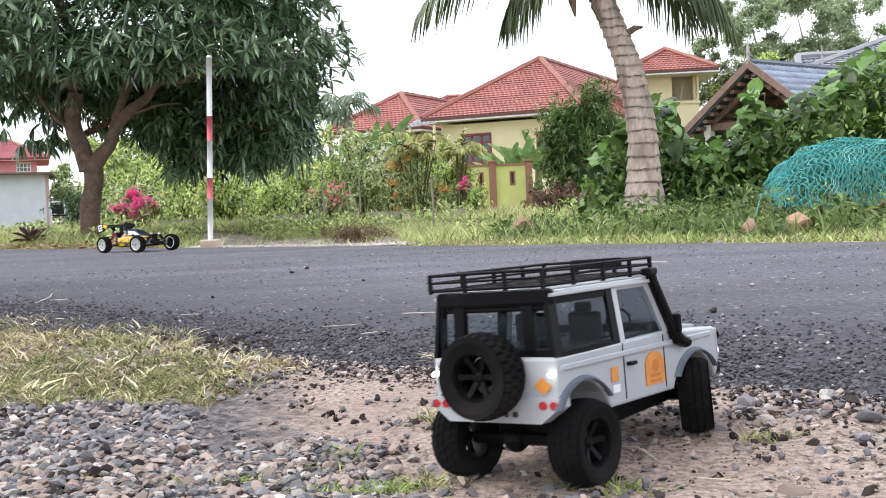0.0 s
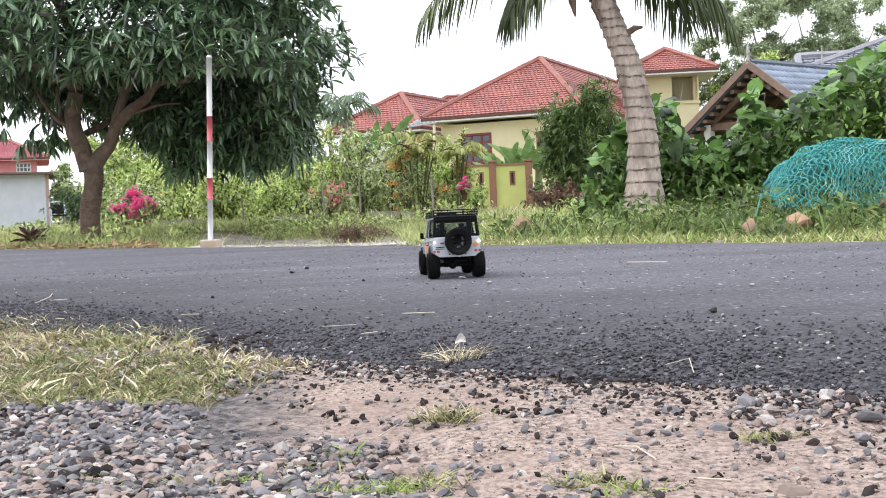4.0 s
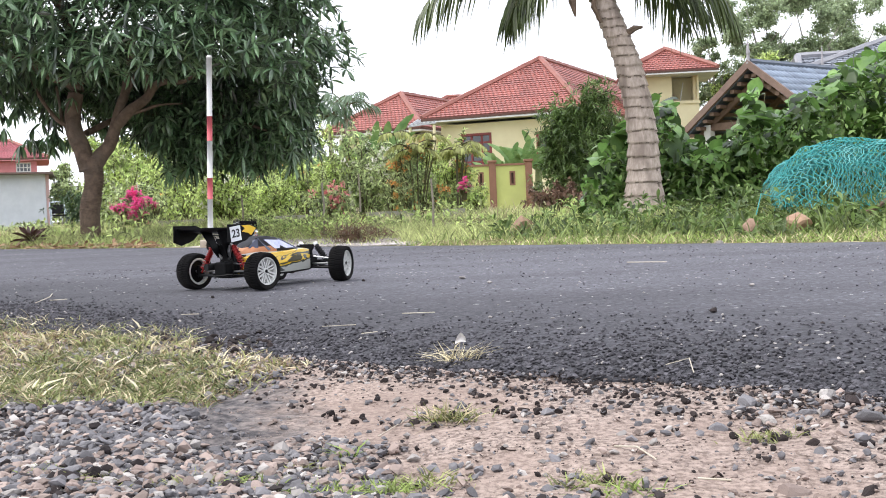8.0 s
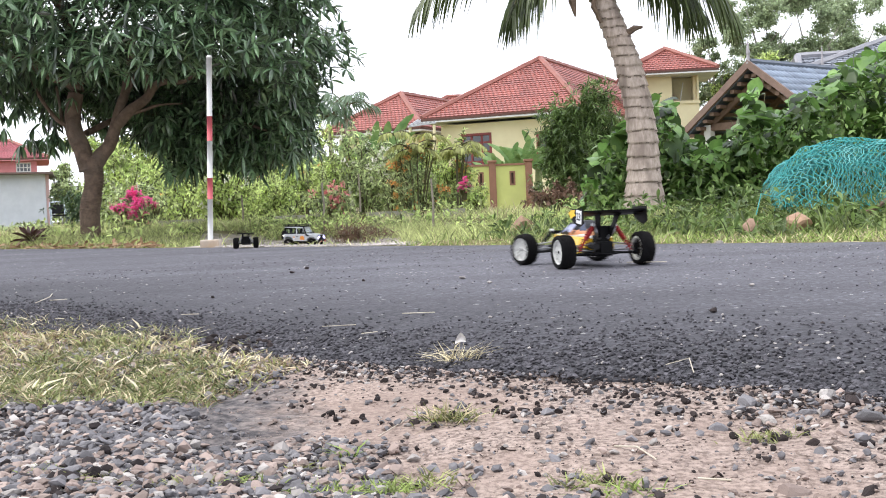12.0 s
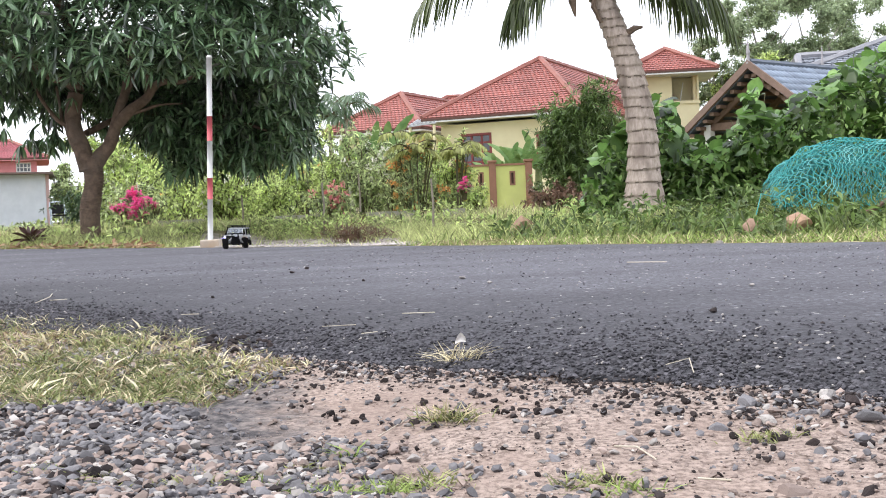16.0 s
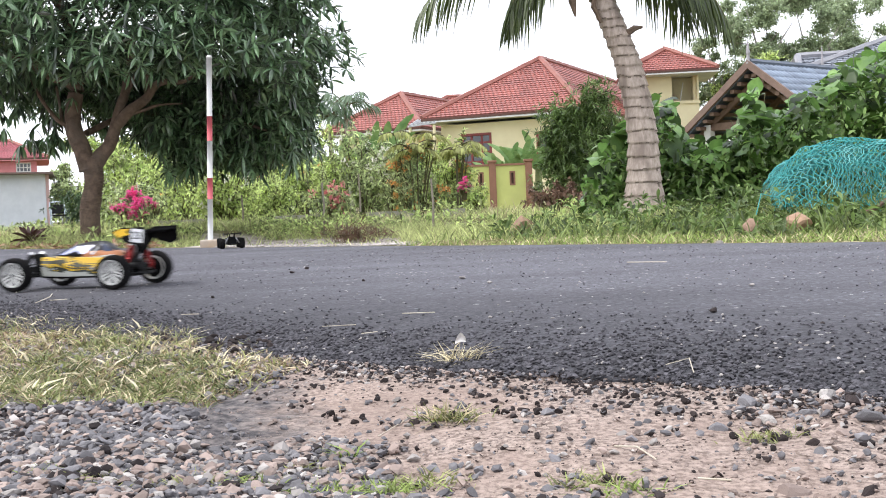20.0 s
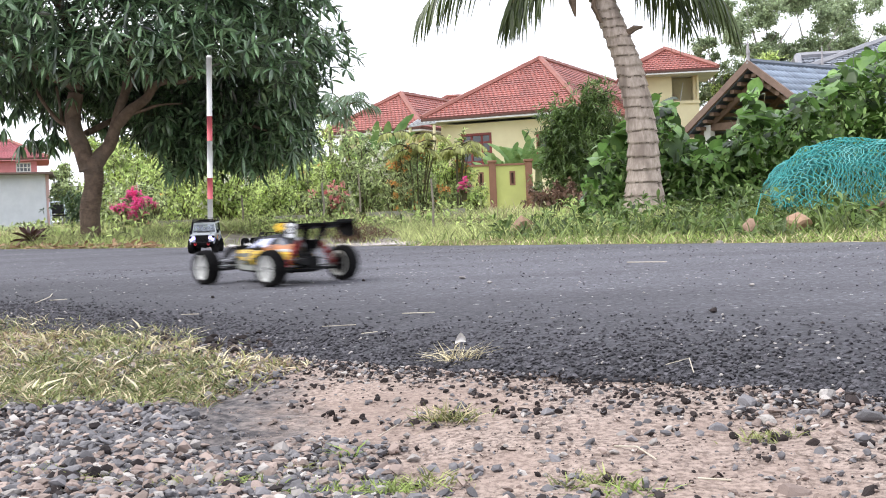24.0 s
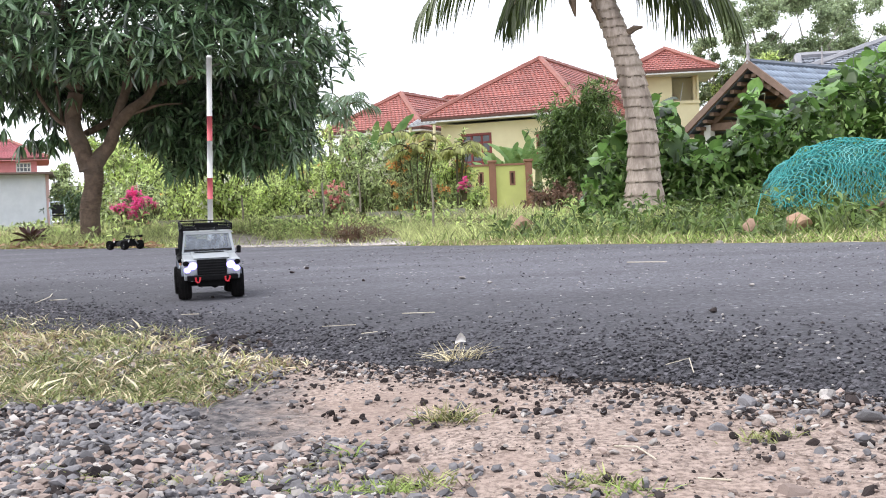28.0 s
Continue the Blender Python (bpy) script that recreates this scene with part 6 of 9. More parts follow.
    box(bm, (RB + 0.007, -0.034, 0.109), (RB + 0.008, 0.034, 0.134))
    part("rear_glass", bm, CAR_GLASS, j).visible_shadow = False
    for y in (-0.052, 0.052):
        bm = bmesh.new()
        tube(bm, [(RB - 0.001, y, 0.0865), (RB - 0.004, y, 0.0865)], [0.0027, 0.0024], 12)
        part("reversing_lamp", bm, WHITE_LAMP, j, "lit white rear lamp")
        for dy in (-0.0045, 0.0045):
            bm = bmesh.new()
            tube(bm, [(RB - 0.001, y * 0.92 + dy, 0.0605), (RB - 0.004, y * 0.92 + dy, 0.0605)], [0.0042, 0.0036], 12)
            part("tail_lamp", bm, RED_LENS, j, "round red tail lamp")
    bm = bmesh.new()
    bmesh.ops.create_circle(bm, cap_ends=True, segments=4, radius=0.0075, matrix=pose(RB - 0.0012, -0.043, 0.0765, 90, 0, 90))
    part("rear_sticker", bm, AMBER, body, "orange diamond sticker")
    bm = bmesh.new()
    for z in (0.066, 0.071, 0.082):
        box(bm, (RB - 0.0015, 0.03, z), (RB - 0.0008, 0.049 if z < 0.08 else 0.038, z + 0.0025))
    part("rear_label", bm, DARK_PLASTIC, body)
    bm = bmesh.new()
    for k, w in enumerate((0.004, 0.004, 0.003, 0.004, 0.003, 0.004)):
        box(bm, (RB - 0.0046, 0.02 - k * 0.0075 - w, 0.0505), (RB - 0.0033, 0.02 - k * 0.0075, 0.055))
    part("rear_lettering_bar", bm, SIGN_INK, body)
    # spare wheel
    tyre = tyre_mesh(0.0345, 0.029, 26, 0.0016, 4, 0.56, 0.10)
    rim = rim_mesh(0.0195, 0.02, 6, BLACK_PLASTIC, 0, 0.35)
    nut = hub_mesh(0.003, 0.004, BLACK_PLASTIC)
    bm = bmesh.new()
    tube(bm, [(RB, 0, 0.086), (RB - 0.012, 0, 0.086)], 0.012, 10)
    part("spare_carrier", bm, BLACK_PLASTIC, j)
    sp = piece("spare_wheel", rim, j, pose(RB - 0.018, -0.002, 0.084, 0, 0, 90))
    piece("tyre", tyre, sp, Matrix())
    add_spokes(sp)
    wheels = add_wheels(j, (rim, tyre, nut), 0.19, 0.116, 0.0345)
    # roof and gutter
    bm = bmesh.new()
    box(bm, (RB + 0.012, -0.0505, 0.1475), (0.03, 0.0505, 0.1515), 0.002)
    roof = part("roof", bm, SILVER_PAINT, j, "silver roof panel")
    for k in range(5):
        bm = bmesh.new()
        y = -0.038 + k * 0.019
        box(bm, (RB + 0.018, y - 0.006, 0.1513), (0.022, y + 0.006, 0.1529), 0.0007)
        part("roof_rib", bm, SILVER_PAINT, roof)
    bm = bmesh.new()
    box(bm, (RB + 0.003, -0.0515, 0.1395), (RB + 0.013, 0.0515, 0.1535), 0.0035)
    part("rear_header", bm, BLACK_PLASTIC, j)
    bm = bmesh.new()
    box(bm, (RB + 0.012, -0.0505, 0.1012), (0.044, 0.0505, 0.1046), 0.001)
    part("cabin_floor", bm, BLACK_PLASTIC, j)
    for sgn in (-1, 1):
        bm = bmesh.new()
        box(bm, (RB + 0.004, min(sgn * 0.0495, sgn * 0.053), 0.1465), (0.031, max(sgn * 0.0495, sgn * 0.053), 0.1495), 0.0008)
        part("gutter", bm, SILVER_PAINT, j)
    # windscreen
    bm = bmesh.new()
    for p, q, w in (((0.048, -0.053, 0.101), (0.0275, -0.046, 0.149), 0.006), ((0.048, 0.053, 0.101), (0.0275, 0.046, 0.149), 0.006), ((0.0285, -0.047, 0.1465), (0.0285, 0.047, 0.1465), 0.006), ((0.0485, -0.054, 0.1025), (0.0485, 0.054, 0.1025), 0.007)):
        tube(bm, [p, q], w / 2, 6)
    part("windscreen_frame", bm, SILVER_PAINT, j)
    bm = bmesh.new()
    vs = [bm.verts.new(p) for p in ((0.0475, -0.051, 0.104), (0.0475, 0.051, 0.104), (0.0295, 0.045, 0.145), (0.0295, -0.045, 0.145))]
    bm.faces.new(vs)
    part("windscreen", bm, SCREEN, j).visible_shadow = False
    for y in (-0.012, 0.024):
        bm = bmesh.new()
        tube(bm, [(0.0505, y, 0.1055), (0.0475, y - 0.018, 0.1125)], 0.0011, 5)
        part("wiper", bm, BLACK_PLASTIC, j)
    # bonnet with raised middle
    bm = outline_body([(0.05, 0.1), (FB - 0.004, 0.0965), (FB, 0.0985), (0.1, 0.1045), (0.051, 0.107)], -0.036, 0.036, 0.0015)
    part("bonnet", bm, SILVER_PAINT, j)
    bm = bmesh.new()
    box(bm, (0.06, -0.03, 0.1062), (0.08, 0.03, 0.1072), 0.0004)
    part("bonnet_vent", bm, BLACK_PLASTIC, j)
    # front: grille, lamp panels, bumper, hooks
    bm = bmesh.new()
    box(bm, (FB - 0.002, -0.029, 0.058), (FB + 0.004, 0.029, 0.0955), 0.001)
    grille = part("grille", bm, BLACK_PLASTIC, j)
    for k in range(5):
        bm = bmesh.new()
        box(bm, (FB + 0.003, -0.026, 0.062 + k * 0.0065), (FB + 0.0052, 0.026, 0.0645 + k * 0.0065), 0.0004)
        part("grille_slat", bm, DARK_PLASTIC, grille)
    for sgn in (-1, 1):
        bm = bmesh.new()
        box(bm, (FB - 0.001, min(sgn * 0.0295, sgn * 0.055), 0.062), (FB + 0.002, max(sgn * 0.0295, sgn * 0.055), 0.0945), 0.001)
        panel = part("lamp_panel", bm, SILVER_PAINT, j)
        for dy, dz, r, m in ((0.0375, 0.081, 0.0056, COOL_LAMP), (0.0485, 0.0715, 0.0034, COOL_LAMP), (0.0505, 0.087, 0.0032, BLACK_PLASTIC)):
            bm = bmesh.new()
            tube(bm, [(FB + 0.0015, sgn * dy, dz), (FB + 0.0045, sgn * dy, dz)], [r + 0.0035, r + 0.0025], 16)
            bez = part("bezel", bm, VIOLET_HALO if m is COOL_LAMP else BLACK_PLASTIC, panel)
            bm = bmesh.new()
            tube(bm, [(FB + 0.003, sgn * dy, dz), (FB + 0.006, sgn * dy, dz)], [r, r * 0.8], 16)
            part("headlamp" if r > 0.006 else "side_lamp", bm, m, panel, "lit cool white lamp" if m is COOL_LAMP else "dark indicator lens")
        bm = bmesh.new()
        tube(bm, [(FB + 0.017, sgn * 0.029 + 0.0045 * math.cos(a), 0.052 + 0.006 * math.sin(a) - (0.003 if abs(math.cos(a)) < 0.8 else 0)) for a in [math.pi * (0.35 + k * 0.19) + math.pi / 2 for k in range(8)]], 0.0017, 6)
        part("tow_hook", bm, mat("red_tow_hook", (0.62, 0.02, 0.035), (0.52, 0.02, 0.03), 40, 0.35, bump=0), j, "red tow shackle")
    bm = bmesh.new()
    box(bm, (FB + 0.002, -0.05, 0.0465), (FB + 0.016, 0.05, 0.059), 0.002)
    part("front_bumper", bm, BLACK_PLASTIC, j)
    bm = bmesh.new()
    box(bm, (-0.09, -0.03, 0.028), (0.12, 0.03, 0.047), 0.003)
    part("chassis", bm, BLACK_PLASTIC, j)
    for x in (-0.095, 0.095):
        bm = bmesh.new()
        tube(bm, [(x, -0.05, 0.0345), (x, 0.05, 0.0345)], 0.005, 8)
        bmesh.ops.create_icosphere(bm, subdivisions=2, radius=0.011, matrix=Matrix.Translation((x, 0.008, 0.034)))
        part("axle", bm, BLACK_PLASTIC, j)
    # interior
    for y in (-0.025, 0.025):
        bm = bmesh.new()
        box(bm, (-0.03, y - 0.015, 0.095), (0.0, y + 0.015, 0.107), 0.003)
        box(bm, (-0.036, y - 0.014, 0.1), (-0.028, y + 0.014, 0.128), 0.003)
        box(bm, (-0.036, y - 0.007, 0.128), (-0.03, y + 0.007, 0.136), 0.002)
        part("seat", bm, DARK_PLASTIC, j)
    bm = bmesh.new()
    box(bm, (0.025, -0.05, 0.098), (0.046, 0.05, 0.112), 0.003)
    part("dashboard", bm, DARK_PLASTIC, j)
    bm = bmesh.new()
    tube(bm, [(0.022 + 0.002 * math.sin(a), -0.025 + 0.011 * math.cos(a), 0.114 + 0.011 * math.sin(a)) for a in [k * math.pi / 6 for k in range(13)]], 0.0012, 5)
    part("steering_wheel", bm, BLACK_PLASTIC, j)
    # snorkel up the right-hand pillar
    bm = bmesh.new()
    tube(bm, [(0.075, -0.058, 0.088), (0.056, -0.06, 0.094), (0.05, -0.0585, 0.106), (0.033, -0.053, 0.148), (0.031, -0.0525, 0.156)], [0.0055, 0.0062, 0.0045, 0.0045, 0.0045], 10)
    box(bm, (0.022, -0.057, 0.153), (0.037, -0.048, 0.161), 0.002)
    part("snorkel", bm, BLACK_PLASTIC, j, "black plastic snorkel")
    # roof rack
    rack = part("roof_rack", bmesh.new(), BLACK_PLASTIC, j, "black tubular roof rack")
    bm = bmesh.new()
    X0, X1, Y = RB - 0.002, 0.036, 0.0505
    for z, r in ((0.1565, 0.0017), (0.1645, 0.0014), (0.172, 0.0017)):
        tube(bm, [(X0, -Y, z), (X1, -Y, z), (X1, Y, z), (X0, Y, z), (X0, -Y, z)], r, 6)
    bm.to_mesh(rack.data)
    bm.free()
    posts = [(x, y) for x in (X0, X0 + 0.043, X0 + 0.088, X0 + 0.132, X1) for y in (-Y, Y)] + [(x, y) for x in (X0, X1) for y in (-0.018, 0.018)]
    for x, y in posts:
        bm = bmesh.new()
        box(bm, (x - 0.0013, y - 0.0013, 0.1535), (x + 0.0013, y + 0.0013, 0.173))
        part("rack_post", bm, BLACK_PLASTIC, rack)
    for k in range(6):
        bm = bmesh.new()
        x = X0 + 0.015 + k * 0.03
        tube(bm, [(x, -Y, 0.1565), (x, Y, 0.1565)], 0.0012, 6)
        part("rack_bar", bm, BLACK_PLASTIC, rack)
    for y in (-0.02, 0.02):
        bm = bmesh.new()
        tube(bm, [(X0, y, 0.1562), (X1, y, 0.1562)], 0.0012, 6)
        part("rack_bar", bm, BLACK_PLASTIC, rack)
    bm = bmesh.new()
    box(bm, (X1 - 0.001, -0.024, 0.163), (X1 + 0.003, 0.024, 0.1745), 0.001)
    part("rack_plate", bm, BLACK_PLASTIC, rack)
    # the sprung body sits nose-down on its axles
    def settle(ob):
        """Broad tub, low cabin: the shell as it was moulded."""
        if ob.name.startswith(("spare", "tyre", "spoke", "wheel_nut", "axle", "chassis")) or (ob.name.startswith("wheel") and not ob.name.startswith("wheel_arch")):
            return
        for v in ob.data.vertices:
            z = v.co.z
            v.co.z = z if z < 0.05 else 0.05 + (z - 0.05) * 0.92 if z < 0.1 else 0.096 + (z - 0.1) * 0.99 if z < 0.153 else 0.1485 + (z - 0.153) * 0.80
            v.co.y *= 1.1
        for c in ob.children:
            settle(c)
    for ob in j.children:
        settle(ob)
    rake = Matrix.Translation((0.1, 0, 0.05)) @ Matrix.Rotation(radians(2.6), 4, "Y") @ Matrix.Translation((-0.1, 0, -0.05))
    for ob in j.children:
        if not ob.name.startswith(("wheel", "axle", "chassis")) or ob.name.startswith("wheel_arch"):
            ob.matrix_basis = rake @ ob.matrix_basis
    return j, wheels


def flame_material():
    """Buggy shell paint: yellow over silver with dark flame tongues, in the shell's own space."""
    m = bpy.data.materials.new("yellow_silver_flame_paint")
    m.use_nodes = True
    nt = m.node_tree
    bs = nt.nodes["Principled BSDF"]
    bs.inputs["Roughness"].default_value = 0.35
    bs.inputs["Coat Weight"].default_value = 0.5
    tc = nt.nodes.new("ShaderNodeTexCoord")
    mp = nt.nodes.new("ShaderNodeMapping")
    mp.inputs["Scale"].default_value = (8, 4, 38)
    links(nt, tc.outputs["Object"], mp.inputs["Vector"])
    n = nt.nodes.new("ShaderNodeTexNoise")
    n.inputs["Scale"].default_value = 1.5
    n.inputs["Detail"].default_value = 2.5
    n.inputs["Distortion"].default_value = 0.7
    links(nt, mp.outputs["Vector"], n.inputs["Vector"])
    sx = nt.nodes.new("ShaderNodeSeparateXYZ")
    links(nt, tc.outputs["Object"], sx.inputs[0])
    # height plus flame noise picks the colour band
    hz = nt.nodes.new("ShaderNodeMapRange")
    hz.inputs["From Min"].default_value, hz.inputs["From Max"].default_value = 0.036, 0.092
    links(nt, sx.outputs["Z"], hz.inputs["Value"])
    add = nt.nodes.new("ShaderNodeMath")
    add.operation = "MULTIPLY_ADD"
    add.inputs[1].default_value = 1.1
    links(nt, n.outputs["Fac"], add.inputs[0])
    lean = nt.nodes.new("ShaderNodeMath")
    lean.operation = "MULTIPLY_ADD"
    lean.inputs[1].default_value = -2.6
    links(nt, sx.outputs["X"], lean.inputs[0])
    links(nt, hz.outputs["Result"], lean.inputs[2])
    links(nt, lean.outputs[0], add.inputs[2])
    half = nt.nodes.new("ShaderNodeMath")
    half.operation = "MULTIPLY"
    half.inputs[1].default_value = 0.5
    links(nt, add.outputs[0], half.inputs[0])
    r = nt.nodes.new("ShaderNodeValToRGB")
    r.color_ramp.interpolation = "CONSTANT"
    e = r.color_ramp.elements
    e[0].color = (0.36, 0.37, 0.34, 1)
    e[1].position, e[1].color = 0.355, (0.025, 0.03, 0.025, 1)
    for p, c in ((0.415, (0.64, 0.42, 0.01, 1)), (0.46, (0.05, 0.045, 0.02, 1)), (0.54, (0.70, 0.44, 0.012, 1)), (0.60, (0.06, 0.05, 0.02, 1)), (0.63, (0.70, 0.43, 0.012, 1))):
        x = e.new(p)
        x.color = c
    links(nt, half.outputs[0], r.inputs["Fac"])
    links(nt, r.outputs["Color"], bs.inputs["Base Color"])
    return m


def shell_top_material():
    m = bpy.data.materials.new("white_copper_navy_shell_paint")
    m.use_nodes = True
    nt = m.node_tree
    bs = nt.nodes["Principled BSDF"]
    bs.inputs["Roughness"].default_value = 0.42
    bs.inputs["Specular IOR Level"].default_value = 0.14
    tc = nt.nodes.new("ShaderNodeTexCoord")
    mp = nt.nodes.new("ShaderNodeMapping")
    mp.inputs["Scale"].default_value = (7, 10, 26)
    mp.inputs["Location"].default_value = (0.3, 0.2, 0.1)
    links(nt, tc.outputs["Object"], mp.inputs["Vector"])
    n = nt.nodes.new("ShaderNodeTexNoise")
    n.inputs["Scale"].default_value = 1.6
    n.inputs["Detail"].default_value = 1.0
    links(nt, mp.outputs["Vector"], n.inputs["Vector"])
    sx = nt.nodes.new("ShaderNodeSeparateXYZ")
    links(nt, tc.outputs["Object"], sx.inputs[0])

    def math_node(op, a, b):
        q = nt.nodes.new("ShaderNodeMath")
        q.operation = op
        for slot, v in zip(q.inputs, (a, b)):
            if isinstance(v, float):
                slot.default_value = v
            else:
                links(nt, v, slot)
        return q.outputs[0]

    def blend(fac, a, b):
        q = nt.nodes.new("ShaderNodeMixRGB")
        links(nt, fac, q.inputs["Fac"])
        for slot, v in (("Color1", a), ("Color2", b)):
            if isinstance(v, tuple):
                q.inputs[slot].default_value = (*v, 1)
            else:
                links(nt, v, q.inputs[slot])
        return q.outputs[0]
    wave = math_node("MULTIPLY", n.outputs["Fac"], 0.016)
    copper = math_node("MULTIPLY", math_node("LESS_THAN", math_node("SUBTRACT", sx.outputs["Z"], wave), 0.0945), math_node("LESS_THAN", math_node("ADD", sx.outputs["X"], wave), -0.008))
    stripe = math_node("LESS_THAN", math_node("SUBTRACT", sx.outputs["Z"], wave), 0.0805)
    col = blend(copper, (0.010, 0.010, 0.014), (0.52, 0.24, 0.13))
    links(nt, blend(stripe, col, (0.66, 0.67, 0.70)), bs.inputs["Base Color"])
    return m


def number_text(name, body, size, material, parent, m):
    cu = bpy.data.curves.new(name, "FONT")
    cu.body = body
    cu.size = size
    cu.extrude = 0.0003
    cu.offset = 0.0006
    cu.align_x, cu.align_y = "CENTER", "CENTER"
    ob = bpy.data.objects.new(name + "_curve", cu)
    scene.collection.objects.link(ob)
    me = bpy.data.meshes.new_from_object(ob.evaluated_get(bpy.context.evaluated_depsgraph_get()))
    bpy.data.objects.remove(ob)
    me.materials.clear()
    me.materials.append(material)
    return piece(name, me, parent, m)


def shock(parent, top, bottom, spring_mat, cap_mat):
    top, bottom = Vector(top), Vector(bottom)
    bm = bmesh.new()
    mid = top.lerp(bottom, 0.52)
    tube(bm, [top, mid], 0.0062, 10)
    tube(bm, [mid, bottom], 0.0022, 6)
    body = part("shock", bm, spring_mat, parent)
    bm = bmesh.new()
    ax = (bottom - top)
    a = ax.cross(Vector((1, 0, 0))).normalized()
    b = ax.normalized().cross(a)
    n = 60
    tube(bm, [top.lerp(bottom, 0.1 + 0.8 * k / n) + (a * math.cos(k * 0.84) + b * math.sin(k * 0.84)) * 0.008 for k in range(n + 1)], 0.0012, 4)
    part("spring", bm, spring_mat, body)
    bm = bmesh.new()
    tube(bm, [top - ax * 0.10, top + ax * 0.02], 0.0062, 10)
    part("shock_cap", bm, cap_mat, body)


def build_buggy():
    b = thing("toy_buggy", pose(-1.722, 6.39, 0, 0, 0, -37), "yellow and silver flame-painted toy buggy with black rear wing", "toy car")
    R = 0.0465
    rim = rim_mesh(0.0335, 0.034, 8, WHITE_RIM, 0.26, 0.18)
    tyre = tyre_mesh(R, 0.041, 44, 0.0012, 2, 0.72, 0.05)
    nut = hub_mesh(0.0045, 0.013, BLACK_PLASTIC)
    # black disc added behind the spokes, to darken the gaps between them
    bm = bmesh.new()
    tube(bm, [(0, -0.006, 0), (0, -0.003, 0)], 0.029, 24)
    disc = bpy.data.meshes.new("rim_backing")
    bm.to_mesh(disc)
    bm.free()
    disc.materials.append(BLACK_PLASTIC)
    wheels = add_wheels(b, (rim, tyre, nut), 0.296, 0.2345, R, disc)
    # chassis plate
    bm = bmesh.new()
    loft(bm, [[(-0.16, -0.022, 0.030), (-0.16, 0.022, 0.030), (-0.16, 0.022, 0.034), (-0.16, -0.022, 0.034)], [(-0.10, -0.050, 0.030), (-0.10, 0.050, 0.030), (-0.10, 0.050, 0.034), (-0.10, -0.050, 0.034)],
              [(0.03, -0.052, 0.030), (0.03, 0.052, 0.030), (0.03, 0.052, 0.034), (0.03, -0.052, 0.034)], [(0.12, -0.026, 0.031), (0.12, 0.026, 0.031), (0.12, 0.026, 0.035), (0.12, -0.026, 0.035)], [(0.185, -0.02, 0.045), (0.185, 0.02, 0.045), (0.185, 0.02, 0.049), (0.185, -0.02, 0.049)]])
    part("chassis_plate", bm, BLACK_PLASTIC, b)
    # lower shell: sections along x of (half width low, half width top, z low, z top)
    def ring(x, wl, wt, zl, zt, r=0.25):
        return [(x, -wl, zl), (x, -wl * 1.02, zl + (zt - zl) * 0.5), (x, -wt, zt - (zt - zl) * r * 0.3), (x, -wt * 0.82, zt), (x, wt * 0.82, zt), (x, wt, zt - (zt - zl) * r * 0.3), (x, wl * 1.02, zl + (zt - zl) * 0.5), (x, wl, zl)]
    bm = bmesh.new()
    loft(bm, [ring(-0.125, 0.043, 0.040, 0.035, 0.079, 0.12), ring(-0.10, 0.053, 0.050, 0.035, 0.083, 0.12), ring(-0.04, 0.056, 0.054, 0.035, 0.086, 0.12), ring(0.03, 0.054, 0.052, 0.035, 0.089, 0.12), ring(0.085, 0.045, 0.043, 0.036, 0.091, 0.12), ring(0.116, 0.038, 0.036, 0.037, 0.089, 0.12), ring(0.120, 0.034, 0.032, 0.040, 0.086, 0.12)])
    part("lower_shell", bm, flame_material(), b, "yellow and silver flame-painted shell side")
    # cabin
    def wedge(x, wl, wt, zl, zt):
        return [(x, -wl, zl), (x, -(wl + wt) / 2, (zl + zt) / 2), (x, -wt, zt - 0.001), (x, -wt * 0.8, zt), (x, wt * 0.8, zt), (x, wt, zt - 0.001), (x, (wl + wt) / 2, (zl + zt) / 2), (x, wl, zl)]
    bm = bmesh.new()
    loft(bm, [wedge(-0.125, 0.026, 0.014, 0.078, 0.086), wedge(-0.09, 0.040, 0.022, 0.082, 0.108), wedge(-0.058, 0.046, 0.023, 0.085, 0.127), wedge(-0.03, 0.047, 0.024, 0.086, 0.1285), wedge(0.005, 0.046, 0.024, 0.088, 0.124), wedge(0.045, 0.041, 0.026, 0.089, 0.107), wedge(0.085, 0.034, 0.022, 0.089, 0.0945), wedge(0.116, 0.026, 0.016, 0.086, 0.09)])
    part("cabin_shell", bm, shell_top_material(), b, "white, copper and navy cabin shell", True)
    navy = mat("navy_window_paint", (0.012, 0.018, 0.05), (0.02, 0.03, 0.07), 20, 0.15, bump=0, coat=0.6)
    pale = mat("pale_blue_window_streak", (0.60, 0.62, 0.78), (0.30, 0.32, 0.50), 25, 0.15, bump=0, coat=0.6)
